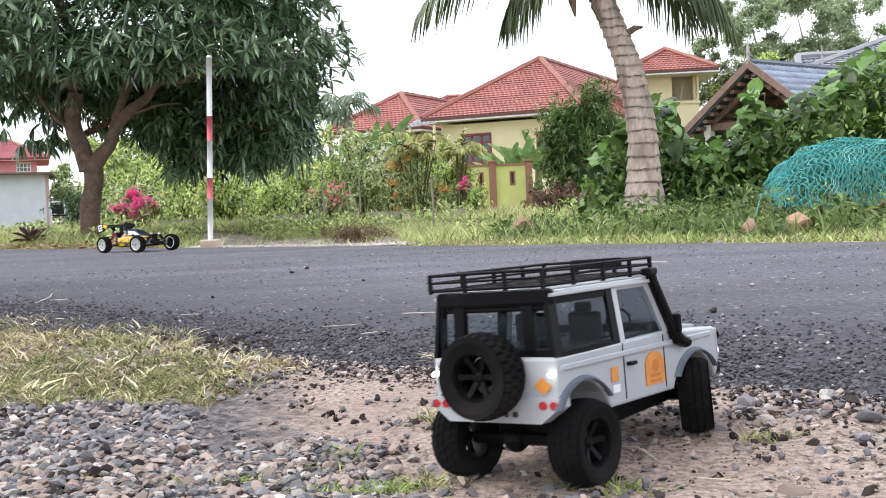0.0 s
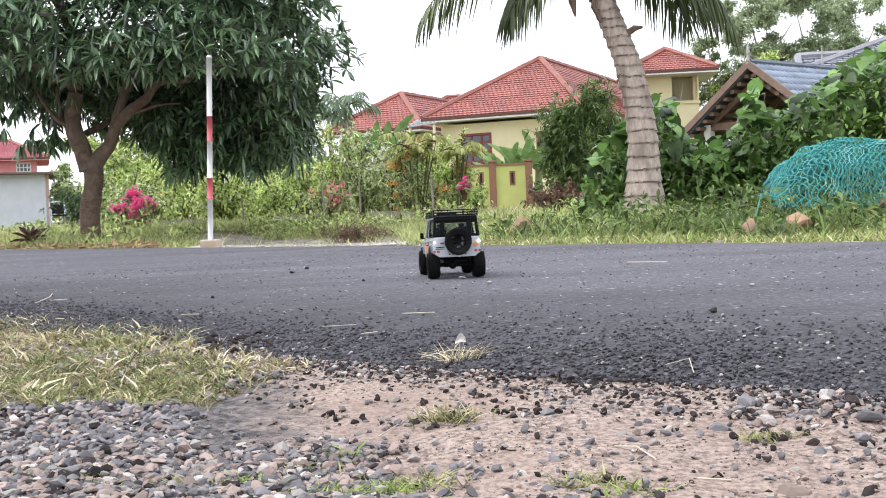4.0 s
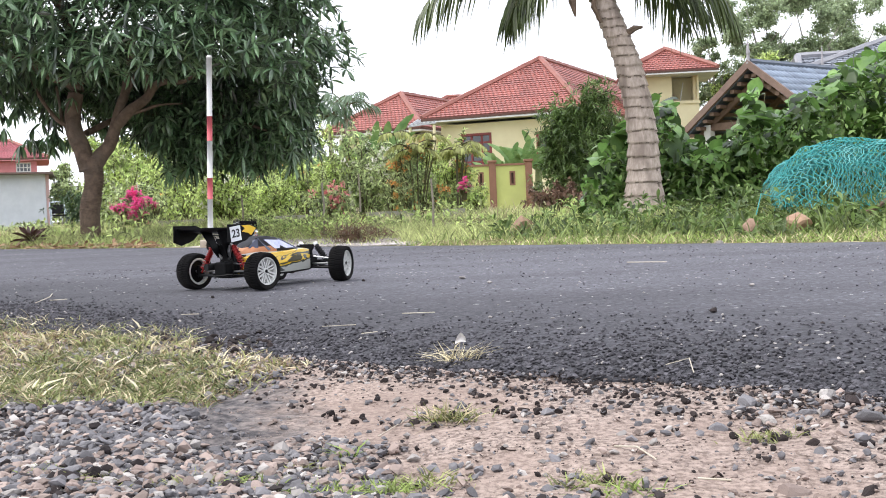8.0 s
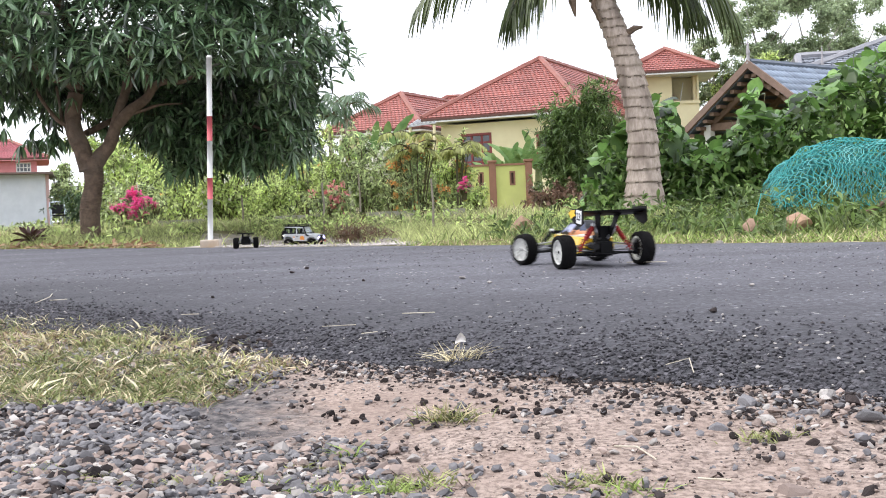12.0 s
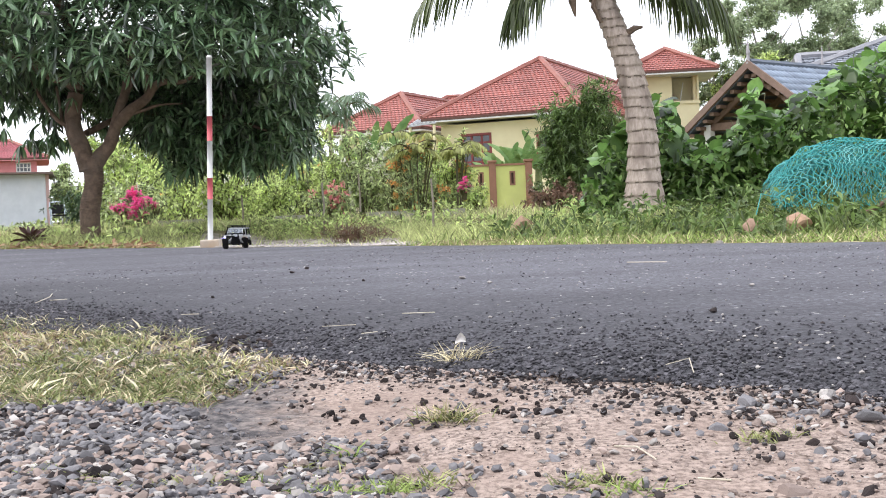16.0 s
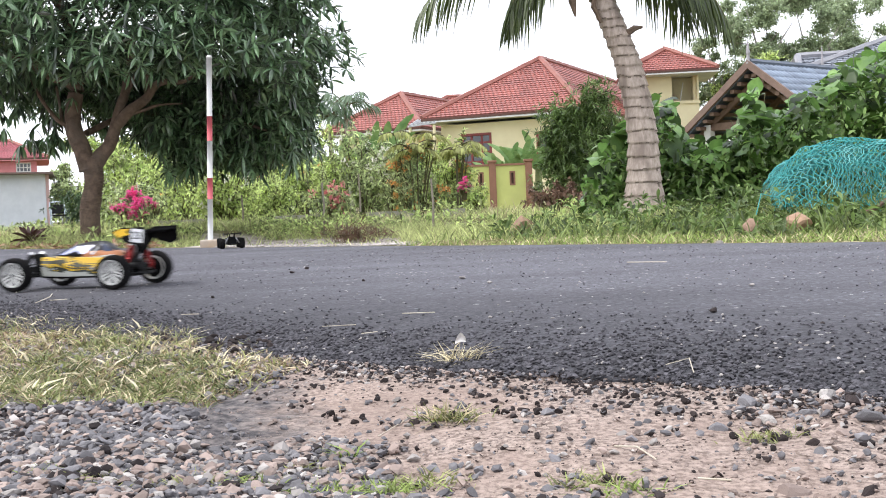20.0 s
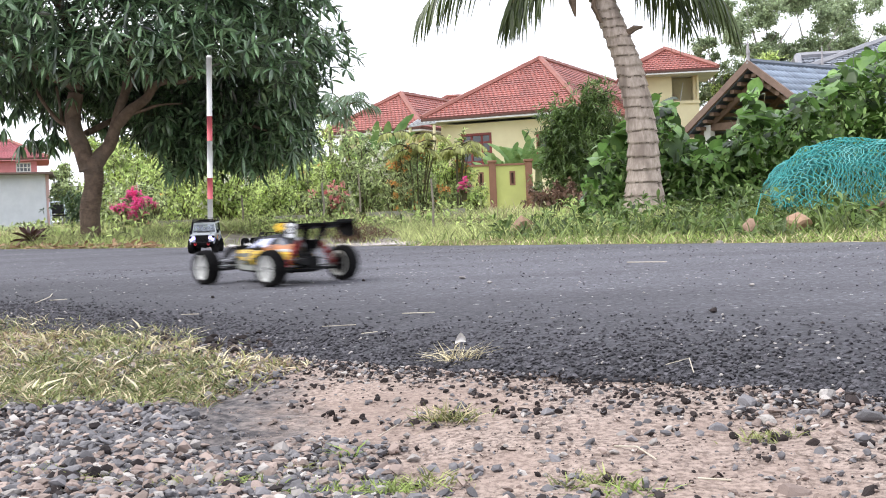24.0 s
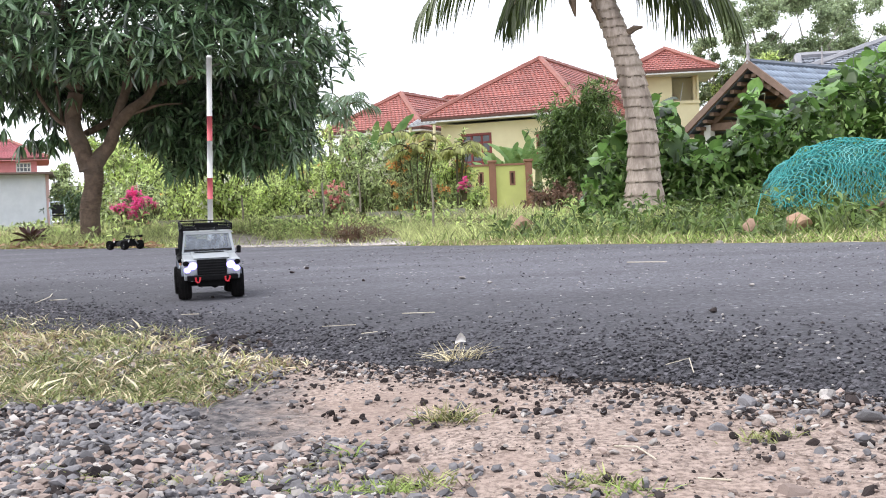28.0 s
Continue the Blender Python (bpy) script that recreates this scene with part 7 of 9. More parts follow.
    for sgn in (-1, 1):
        for nm, pts, m, off in (("side_window", [(-0.046, 0.0915), (0.078, 0.0915), (0.016, 0.1205), (-0.064, 0.1245)], navy, 0.0012), ("window_streak", [(-0.022, 0.0955), (0.060, 0.0943), (0.011, 0.1165), (-0.046, 0.1195)], pale, 0.002), ("rear_quarter_window", [(-0.098, 0.1), (-0.072, 0.1), (-0.064, 0.121), (-0.07, 0.1205)], navy, 0.0012)):
            bm = bmesh.new()
            def side_y(x, z):
                sx = (-0.125, -0.09, -0.058, -0.03, 0.005, 0.045, 0.085, 0.116)
                zl, zt = np.interp(x, sx, (0.078, 0.082, 0.085, 0.086, 0.088, 0.089, 0.089, 0.086)), np.interp(x, sx, (0.086, 0.108, 0.127, 0.1285, 0.124, 0.107, 0.0945, 0.09))
                wl, wt = np.interp(x, sx, (0.026, 0.040, 0.046, 0.047, 0.046, 0.041, 0.034, 0.026)), np.interp(x, sx, (0.014, 0.022, 0.023, 0.024, 0.024, 0.026, 0.022, 0.016))
                return float(wl + (wt - wl) * (z - zl) / max(0.004, zt - zl))
            a = [bm.verts.new((x, sgn * (side_y(x, z) + off), z)) for x, z in pts]
            c = [bm.verts.new((x, sgn * (side_y(x, z) - 0.006), z)) for x, z in pts]
            bm.faces.new(a)
            for k in range(4):
                bm.faces.new((a[k], a[(k + 1) % 4], c[(k + 1) % 4], c[k]))
            bmesh.ops.recalc_face_normals(bm, faces=bm.faces)
            part(nm, bm, m, b)
        # side lettering as plain bars
        bm = bmesh.new()
        for k, (w, z) in enumerate(((0.012, 0.052), (0.013, 0.052))):
            x = -0.072 + k * 0.017
            box(bm, (x, min(sgn * 0.0556, sgn * 0.0576), z), (x + w, max(sgn * 0.0556, sgn * 0.0576), z + 0.008), 0.001)
        part("side_mark", bm, mat("grey_side_print", (0.4, 0.4, 0.4), (0.1, 0.1, 0.1), 300, 0.5, bump=0), b)
    # windscreen patch
    bm = bmesh.new()
    vs = [bm.verts.new(p) for p in ((0.012, -0.018, 0.1225), (0.012, 0.018, 0.1225), (0.082, 0.015, 0.0965), (0.082, -0.015, 0.0965))]
    bm.faces.new(vs)
    part("windscreen", bm, navy, b)
    # towers
    for x, z, w in ((-0.150, 0.112, 0.034), (0.150, 0.098, 0.028)):
        bm = bmesh.new()
        loft(bm, [[(x - 0.002, -w * 0.7, 0.045), (x + 0.002, -w * 0.7, 0.045), (x + 0.002, w * 0.7, 0.045), (x - 0.002, w * 0.7, 0.045)], [(x - 0.002, -w * 0.55, 0.08), (x + 0.002, -w * 0.55, 0.08), (x + 0.002, w * 0.55, 0.08), (x - 0.002, w * 0.55, 0.08)], [(x - 0.002, -w, z), (x + 0.002, -w, z), (x + 0.002, w, z), (x - 0.002, w, z)]])
        part("shock_tower", bm, BLACK_PLASTIC, b)
    white_cap = mat("white_shock_cap", (0.75, 0.75, 0.76), (0.62, 0.62, 0.63), 30, 0.3, bump=0)
    for sgn in (-1, 1):
        shock(b, (-0.158, sgn * 0.034, 0.112), (-0.160, sgn * 0.078, 0.044), RED_METAL, white_cap)
        shock(b, (0.154, sgn * 0.028, 0.096), (0.156, sgn * 0.072, 0.043), DARK_PLASTIC, white_cap)
        for x, k in ((-0.148, 1), (0.148, -1)):
            bm = bmesh.new()
            for dx in (-0.024, 0.024):
                tube(bm, [(x + dx, sgn * 0.022, 0.039), (x + dx * 0.3, sgn * 0.098, 0.036)], 0.0035, 6)
            tube(bm, [(x - 0.012, sgn * 0.06, 0.038), (x + 0.012, sgn * 0.06, 0.038)], 0.003, 6)
            part("lower_arm", bm, BLACK_PLASTIC, b)
            bm = bmesh.new()
            tube(bm, [(x, sgn * 0.024, 0.066), (x, sgn * 0.096, 0.058)], 0.0022, 6)
            part("upper_link", bm, STEEL, b)
            bm = bmesh.new()
            tube(bm, [(x, sgn * 0.02, 0.046), (x, sgn * 0.112, R)], 0.0028, 8)
            part("drive_shaft", bm, STEEL, b)
            bm = bmesh.new()
            box(bm, (x - 0.008, min(sgn * 0.092, sgn * 0.103), 0.03), (x + 0.008, max(sgn * 0.092, sgn * 0.103), 0.062), 0.003)
            part("hub_carrier", bm, BLACK_PLASTIC, b)
    for x in (-0.152, 0.150):
        bm = bmesh.new()
        box(bm, (x - 0.022, -0.02, 0.034), (x + 0.018, 0.02, 0.070), 0.004)
        part("gearbox", bm, BLACK_PLASTIC, b)
    bm = bmesh.new()
    box(bm, (-0.112, -0.030, 0.05), (-0.13, 0.02, 0.085), 0.004)
    tube(bm, [(-0.13, 0.03, 0.06), (-0.185, 0.036, 0.058)], 0.009, 10)
    part("motor", bm, DARK_PLASTIC, b)
    bm = bmesh.new()
    box(bm, (0.165, -0.03, 0.04), (0.192, 0.03, 0.056), 0.004)
    part("front_bumper", bm, BLACK_PLASTIC, b)
    bm = bmesh.new()
    tube(bm, [(-0.18, -0.052, 0.04), (-0.19, 0, 0.036), (-0.18, 0.052, 0.04)], 0.003, 6)
    part("rear_bumper", bm, BLACK_PLASTIC, b)
    # rear wing: curved plate, mounts, end plates
    wing = part("rear_wing", bmesh.new(), BLACK_PLASTIC, b, "black plastic rear wing")
    bm = bmesh.new()
    prof = [(-0.135, 0.150), (-0.160, 0.156), (-0.190, 0.163), (-0.212, 0.172)]
    ring_w = [[(x, -0.092, z) for x, z in prof] + [(x, -0.092, z - 0.0035) for x, z in prof[::-1]], [(x, 0.092, z) for x, z in prof] + [(x, 0.092, z - 0.0035) for x, z in prof[::-1]]]
    loft(bm, ring_w)
    bm.to_mesh(wing.data)
    bm.free()
    for sgn in (-1, 1):
        bm = bmesh.new()
        pl = [(-0.128, 0.158), (-0.150, 0.170), (-0.222, 0.180), (-0.228, 0.140), (-0.205, 0.128), (-0.165, 0.134)]
        a = [(x, sgn * 0.092, z) for x, z in pl]
        c = [(x, sgn * 0.0945, z) for x, z in pl]
        loft(bm, [a, c])
        plate = part("end_plate", bm, BLACK_PLASTIC, wing)
        bm = bmesh.new()
        box(bm, (-0.218, min(sgn * 0.0945, sgn * 0.0953), 0.1365), (-0.183, max(sgn * 0.0945, sgn * 0.0953), 0.1725), 0.004)
        part("number_sticker", bm, STICKER_WHITE, wing, "white square number sticker")
        turn = pose(-0.2005, sgn * 0.0957, 0.1545, 90, 0, 0 if sgn < 0 else 180)
        number_text("racing_number", "23", 0.027, SIGN_INK, wing, turn)
        bm = bmesh.new()
        fl = [(-0.131, 0.157), (-0.150, 0.1675), (-0.178, 0.171), (-0.168, 0.162), (-0.179, 0.156), (-0.160, 0.150), (-0.150, 0.143)]
        loft(bm, [[(x, sgn * 0.0946, z) for x, z in fl], [(x, sgn * 0.0953, z) for x, z in fl]])
        part("flame_sticker", bm, mat("yellow_sticker", (0.78, 0.5, 0.02), (0.7, 0.42, 0.02), 40, 0.4, bump=0), wing, "yellow flame sticker")
        bm = bmesh.new()
        loft(bm, [[(-0.150, sgn * 0.016 - 0.002, 0.09), (-0.162, sgn * 0.016 - 0.002, 0.09), (-0.162, sgn * 0.016 + 0.002, 0.09), (-0.150, sgn * 0.016 + 0.002, 0.09)], [(-0.160, sgn * 0.03 - 0.002, 0.157), (-0.195, sgn * 0.03 - 0.002, 0.162), (-0.195, sgn * 0.03 + 0.002, 0.162), (-0.160, sgn * 0.03 + 0.002, 0.157)]])
        part("wing_mount", bm, BLACK_PLASTIC, wing)
    tilt = Matrix.Translation((-0.19, 0, 0.142)) @ Matrix.Rotation(radians(-7), 4, "Y") @ Matrix.Translation((0.182, 0, -0.154))
    wing.matrix_basis = tilt
    # engine with its finned cooling head between cabin and rear tower
    bm = bmesh.new()
    box(bm, (-0.142, -0.018, 0.045), (-0.112, 0.018, 0.088), 0.004)
    engine = part("engine", bm, DARK_PLASTIC, b)
    for k in range(4):
        bm = bmesh.new()
        tube(bm, [(-0.128, 0, 0.086 + k * 0.004), (-0.128, 0, 0.088 + k * 0.004)], 0.0135 - 0.0008 * k, 14)
        part("cooling_fin", bm, DARK_PLASTIC, engine)
    for sgn in (-1, 1):
        bm = bmesh.new()
        tube(bm, [(-0.152, sgn * 0.012, 0.078), (-0.164, sgn * 0.026, 0.098), (-0.166, sgn * 0.03, 0.112)], [0.004, 0.005, 0.003], 8)
        part("linkage", bm, STEEL, engine)
    return b, wheels


def build_truggy():
    t = thing("toy_truggy", pose(-3.7, 6.2, 0, 0, 0, -20), "small black toy truggy with chunky tyres and flat wing", "toy car")
    R = 0.0285
    rim = rim_mesh(0.015, 0.022, 6, DARK_PLASTIC, 0, 0.3)
    tyre = tyre_mesh(R, 0.028, 20, 0.002, 3, 0.55, 0.08)
    nut = hub_mesh(0.0025, 0.006, STEEL)
    wheels = add_wheels(t, (rim, tyre, nut), 0.158, 0.108, R)
    bm = bmesh.new()
    box(bm, (-0.095, -0.022, 0.02), (0.098, 0.022, 0.026), 0.002)
    part("chassis_plate", bm, BLACK_PLASTIC, t)
    bm = bmesh.new()
    loft(bm, [[(-0.07, -0.026, 0.028), (-0.07, 0.026, 0.028), (-0.07, 0.018, 0.052), (-0.07, -0.018, 0.052)], [(-0.02, -0.03, 0.026), (-0.02, 0.03, 0.026), (-0.02, 0.02, 0.064), (-0.02, -0.02, 0.064)],
              [(0.02, -0.026, 0.026), (0.02, 0.026, 0.026), (0.02, 0.018, 0.056), (0.02, -0.018, 0.056)], [(0.085, -0.016, 0.028), (0.085, 0.016, 0.028), (0.085, 0.012, 0.04), (0.085, -0.012, 0.04)]])
    part("body_shell", bm, DARK_PLASTIC, t)
    for x, z in ((-0.08, 0.064), (0.08, 0.056)):
        bm = bmesh.new()
        box(bm, (x - 0.002, -0.024, 0.024), (x + 0.002, 0.024, z), 0.001)
        part("shock_tower", bm, BLACK_PLASTIC, t)
        for sgn in (-1, 1):
            bm = bmesh.new()
            tube(bm, [(x, sgn * 0.02, z - 0.004), (x, sgn * 0.042, 0.026)], 0.004, 8)
            part("shock", bm, STEEL, t)
            bm = bmesh.new()
            for dx in (-0.012, 0.012):
                tube(bm, [(x + dx, sgn * 0.014, 0.024), (x, sgn * 0.055, R)], 0.0025, 6)
            part("arm", bm, BLACK_PLASTIC, t)
    bm = bmesh.new()
    loft(bm, [[(-0.085, -0.045, 0.078), (-0.085, 0.045, 0.078), (-0.085, 0.045, 0.0805), (-0.085, -0.045, 0.0805)], [(-0.122, -0.045, 0.082), (-0.122, 0.045, 0.082), (-0.122, 0.045, 0.0845), (-0.122, -0.045, 0.0845)]])
    wing = part("rear_wing", bm, BLACK_PLASTIC, t)
    for sgn in (-1, 1):
        bm = bmesh.new()
        box(bm, (-0.125, sgn * 0.045 - 0.001, 0.072), (-0.083, sgn * 0.045 + 0.001, 0.088), 0.0005)
        part("end_plate", bm, BLACK_PLASTIC, wing)
        bm = bmesh.new()
        tube(bm, [(-0.082, sgn * 0.012, 0.055), (-0.1, sgn * 0.014, 0.08)], 0.0022, 6)
        part("wing_mount", bm, BLACK_PLASTIC, wing)
    bm = bmesh.new()
    tube(bm, [(-0.03, -0.02, 0.05), (-0.03, -0.018, 0.078), (0.012, -0.016, 0.05)], 0.002, 6)
    tube(bm, [(-0.03, 0.02, 0.05), (-0.03, 0.018, 0.078), (0.012, 0.016, 0.05)], 0.002, 6)
    part("roll_cage", bm, BLACK_PLASTIC, t)
    bm = bmesh.new()
    box(bm, (0.09, -0.022, 0.022), (0.108, 0.022, 0.032), 0.003)
    part("front_bumper", bm, BLACK_PLASTIC, t)
    return t, wheels


jeep, jeep_wheels = build_jeep()
buggy, buggy_wheels = build_buggy()
truggy, truggy_wheels = build_truggy()


# ---- roadside things ----
def spot(px, py, h=0.222):
    """A place on the shoulder, from a bearing and a drop below the horizon, for an eye h above it."""
    drop = py - (365 - 0.042 * (px - 784))
    for _ in range(6):
        y = 2000 * h / drop
        x = (px - 784 - 0.042 * (py - 441)) / 2000 * y
        h = 0.185 - base_z(x, y)
    return x, y


STONE_GREY = mat("grey_stone", (0.205, 0.197, 0.205), (0.108, 0.104, 0.111), 60, 0.9, bump=0.5, bscale=300, per=0.3, spec=0.2)
STONE_PINK = mat("beige_pink_stone", (0.34, 0.265, 0.235), (0.23, 0.18, 0.16), 60, 0.9, bump=0.5, bscale=300, per=0.3, spec=0.2)
STONE_DARK = mat("dark_bitumen_stone", (0.05, 0.039, 0.037), (0.028, 0.023, 0.023), 70, 0.9, bump=0.6, bscale=300, per=0.4, spec=0.12)
STONE_WHITE = mat("pale_stone", (0.39, 0.36, 0.34), (0.28, 0.258, 0.245), 60, 0.9, bump=0.5, bscale=300, per=0.25, spec=0.2)
GRIT_MATS = [mat(n, a, b, 60, 0.92, bump=0.4, bscale=300, island=0.35, spec=0.12) for n, a, b in (("loose_grey_grit", (0.195, 0.187, 0.195), (0.103, 0.099, 0.106)), ("loose_beige_grit", (0.33, 0.26, 0.23), (0.22, 0.175, 0.155)), ("loose_dark_grit", (0.05, 0.041, 0.04), (0.028, 0.024, 0.025)), ("loose_pale_grit", (0.39, 0.36, 0.34), (0.28, 0.258, 0.245)))]
ASPHALT_GRIT = mat("bitumen_coated_aggregate", (0.088, 0.084, 0.094), (0.045, 0.043, 0.049), 60, 0.85, bump=0.4, bscale=300, island=0.6, spec=0.2)


def stone_shape(seed, sub, flat=0.62):
    """A broken stone: a lumpy ball cut flat on several sides."""
    pick = random.Random(seed)
    bm = bmesh.new()
    bmesh.ops.create_icosphere(bm, subdivisions=sub, radius=1.0)
    cuts = [(Vector((pick.gauss(0, 1), pick.gauss(0, 1), pick.gauss(0, 1))).normalized(), pick.uniform(0.38, 0.78)) for _ in range(12)]
    for v in bm.verts:
        f = 1 + 0.25 * noise.noise(v.co * 1.1 + Vector((seed * 3.7, 0, 0)))
        v.co *= f
        for n, d in cuts:
            over = v.co.dot(n) - d
            if over > 0:
                v.co -= n * over
        v.co = Vector((v.co.x * 1.25, v.co.y, v.co.z * flat))
    vs, fs = [tuple(v.co) for v in bm.verts], [tuple(x.index for x in f.verts) for f in bm.faces]
    bm.free()
    return np.array(vs), fs


FINE = [stone_shape(k, 2, 0.56 + 0.06 * k) for k in range(5)]
COARSE = [stone_shape(k + 9, 1, 0.50 + 0.06 * k) for k in range(5)]
BIG_MESHES = [[raw("stone", v.tolist(), f, m) for v, f in FINE] for m in (STONE_GREY, STONE_PINK, STONE_DARK, STONE_WHITE)]


def gravel_weight(px, py):
    """How thick the loose stone lies: banks of gravel with frayed borders on the sand."""
    n = noise.noise((px * 0.006, py * 0.013, 2.0)) * 70 + noise.noise((px * 0.022, py * 0.04, 5.0)) * 40
    left = smooth((470 - px + n * 2.2) / 190) * smooth((py - 705 + n * 0.4) / 30)
    low = smooth((800 - px + n * 2) / 240) * smooth((py - 775 + n * 0.6) / 40)
    right = smooth((px - 1190 + n * 2.4) / 190) * (0.10 + 0.55 * smooth((770 - py + n) / 70))
    edge = 0.75 * smooth((705 - py + n * 0.4) / 40)
    return max(left, low * 0.9, right, edge, 0.18), right > max(left, low)


def gravel():
    joined = [[[], []] for _ in GRIT_MATS]
    made = big = 0

    def lay(x, y, r, kind, lift=0.0, tip=0.6, whole=False):
        turn = Euler((rng.uniform(-tip, tip), rng.uniform(-tip, tip), rng.uniform(0, 6.28)))
        z = ground_z(x, y) + r * rng.uniform(-0.2, 0.25) + lift
        if whole:
            piece("stone", rng.choice(BIG_MESHES[kind]), ground_ob, Matrix.LocRotScale((x, y, z), turn, (r * rng.uniform(0.9, 1.4), r, r * rng.uniform(0.8, 1.2))))
            return
        v, f = COARSE[rng.randrange(5)]
        mtx = np.array(turn.to_matrix()) * r @ np.diag([rng.uniform(0.8, 1.5), 1, rng.uniform(0.6, 1.3)])
        off = len(joined[kind][0])
        joined[kind][0].extend((v @ mtx.T + np.array([x, y, z])).tolist())
        joined[kind][1].extend([tuple(i + off for i in q) for q in f])

    while made < 16500:
        px, py = rng.uniform(-90, 1660), rng.uniform(596, 930)
        w, dusty = gravel_weight(px, py)
        if rng.random() > w + 0.15:
            continue
        x, y = spot(px, py, 0.218)
        s, a = across(x, y), EX * x + EY * y
        if s > near_edge(a) + 0.05:
            continue
        made += 1
        sandy = rng.random() > w * 1.1
        edge = py < 710 and px > 500
        pick = rng.random()
        if sandy:
            kind = 2 if pick < 0.26 else 1 if pick < 0.84 else 0 if pick < 0.94 else 3
        elif edge:
            kind = 2 if pick < 0.4 else 0 if pick < 0.56 else 1 if pick < 0.88 else 3
        elif dusty:
            kind = 0 if pick < 0.28 else 1 if pick < 0.72 else 2 if pick < 0.82 else 3
        else:
            kind = 0 if pick < 0.46 else 1 if pick < 0.74 else 2 if pick < 0.84 else 3
        if sandy:
            r = rng.uniform(0.0005, 0.0017)
        elif edge:
            r = rng.uniform(0.0012, 0.0045)
        else:
            r = rng.uniform(0.0012, 0.0050) if dusty else rng.uniform(0.0018, 0.0066)
        if rng.random() < 0.08:
            r *= 1.6
        lay(x, y, r, kind, 0.0 if sandy or edge else rng.uniform(0, 0.003))
    # the banks of coarse gravel: angular stones heaped on one another, dark hollows between
    heaped = 0
    while heaped < 2700:
        px, py = rng.uniform(-60, 1640), rng.uniform(690, 925)
        n = noise.noise((px * 0.006, py * 0.013, 2.0)) * 70
        left = smooth((430 - px + n * 2.2) / 200) * smooth((py - 712 + n * 0.4) / 34)
        low = 0.55 * smooth((760 - px + n * 2) / 260) * smooth((py - 790 + n * 0.6) / 40)
        right = 0.10 * smooth((px - 1230 + n * 2.4) / 200) * smooth((775 - py + n) / 50)
        if rng.random() > max(left, low, right):
            continue
        x, y = spot(px, py, 0.214)
        if across(x, y) > near_edge(EX * x + EY * y) - 0.01:
            continue
        heaped += 1
        pick = rng.random()
        rosy = 0.20 + 0.22 * smooth((py - 790) / 60)
        kind = 1 if pick < rosy else 3 if pick < rosy + 0.14 else 2 if pick < rosy + 0.24 else 0
        r = rng.uniform(0.0038, 0.0098)
        whole = big < 210 and r > 0.0062 and rng.random() < 0.3
        big += whole
        lay(x, y, r, kind, rng.uniform(-0.002, 0.005), 0.35, whole)
    # the ravelled road edge: bitumen crumbs and stones that thin out over the sand
    strewn = 0
    while strewn < 2600:
        a = rng.uniform(-2.3, 0.5)
        x_out = abs(rng.gauss(0, 0.055)) * (1.5 if a > -0.9 else 0.8)
        s = near_edge(a) + 0.02 - x_out
        x, y = NX * s + EX * a, NY * s + EY * a
        if y < 0.7 or abs(x / y) > 0.44:
            continue
        if x / y < -0.17 and rng.random() < 0.8:
            continue
        strewn += 1
        pick = rng.random()
        kind = 2 if pick < 0.44 else 0 if pick < 0.62 else 1 if pick < 0.90 else 3
        lay(x, y, rng.uniform(0.0016, 0.0052), kind, 0.001)
    # single larger stones
    for px, py, r, kind in ((1323, 722, 0.014, 0), (1469, 706, 0.013, 3), (1186, 730, 0.011, 0), (1407, 868, 0.012, 1), (1379, 779, 0.008, 2), (1546, 868, 0.010, 2), (1272, 762, 0.010, 0), (1437, 736, 0.009, 0), (1300, 772, 0.007, 2), (1345, 752, 0.008, 1), (1520, 716, 0.010, 0), (1500, 770, 0.009, 1), (1460, 800, 0.009, 0),
                            (455, 808, 0.009, 3), (300, 800, 0.011, 0), (130, 780, 0.010, 3), (240, 852, 0.011, 1), (60, 812, 0.010, 0), (395, 836, 0.010, 1), (330, 766, 0.009, 0), (1075, 858, 0.008, 2), (975, 870, 0.009, 0)):
        x, y = spot(px, py, 0.218)
        turn = Euler((rng.uniform(-0.2, 0.2), rng.uniform(-0.2, 0.2), rng.uniform(0, 6.28)))
        piece("stone", BIG_MESHES[kind][py % 5], ground_ob, Matrix.LocRotScale((x, y, ground_z(x, y) - r * 0.12), turn, (r * 1.15, r, r * 1.3)))
    for (vs, fs), m, nm in zip(joined, GRIT_MATS, ("grey", "beige", "dark", "pale")):
        tagged(new("gravel", raw("gravel", vs, fs, m)), f"loose {nm} gravel on the sandy shoulder", "gravel", kind="stuff")
    # bitumen clods at the upper end of the grass patch
    for k in range(46):
        px, py = rng.gauss(405, 48), rng.gauss(612, 11)
        x, y = spot(px, py, 0.212)
        r = rng.uniform(0.004, 0.010)
        piece("stone", rng.choice(BIG_MESHES[2]), ground_ob, Matrix.LocRotScale((x, y, max(ground_z(x, y), base_z(x, y)) + r * 0.3), Euler((rng.uniform(-0.5, 0.5), rng.uniform(-0.5, 0.5), rng.uniform(0, 6.28))), (r * rng.uniform(1.0, 1.6), r, r * rng.uniform(0.9, 1.3))))
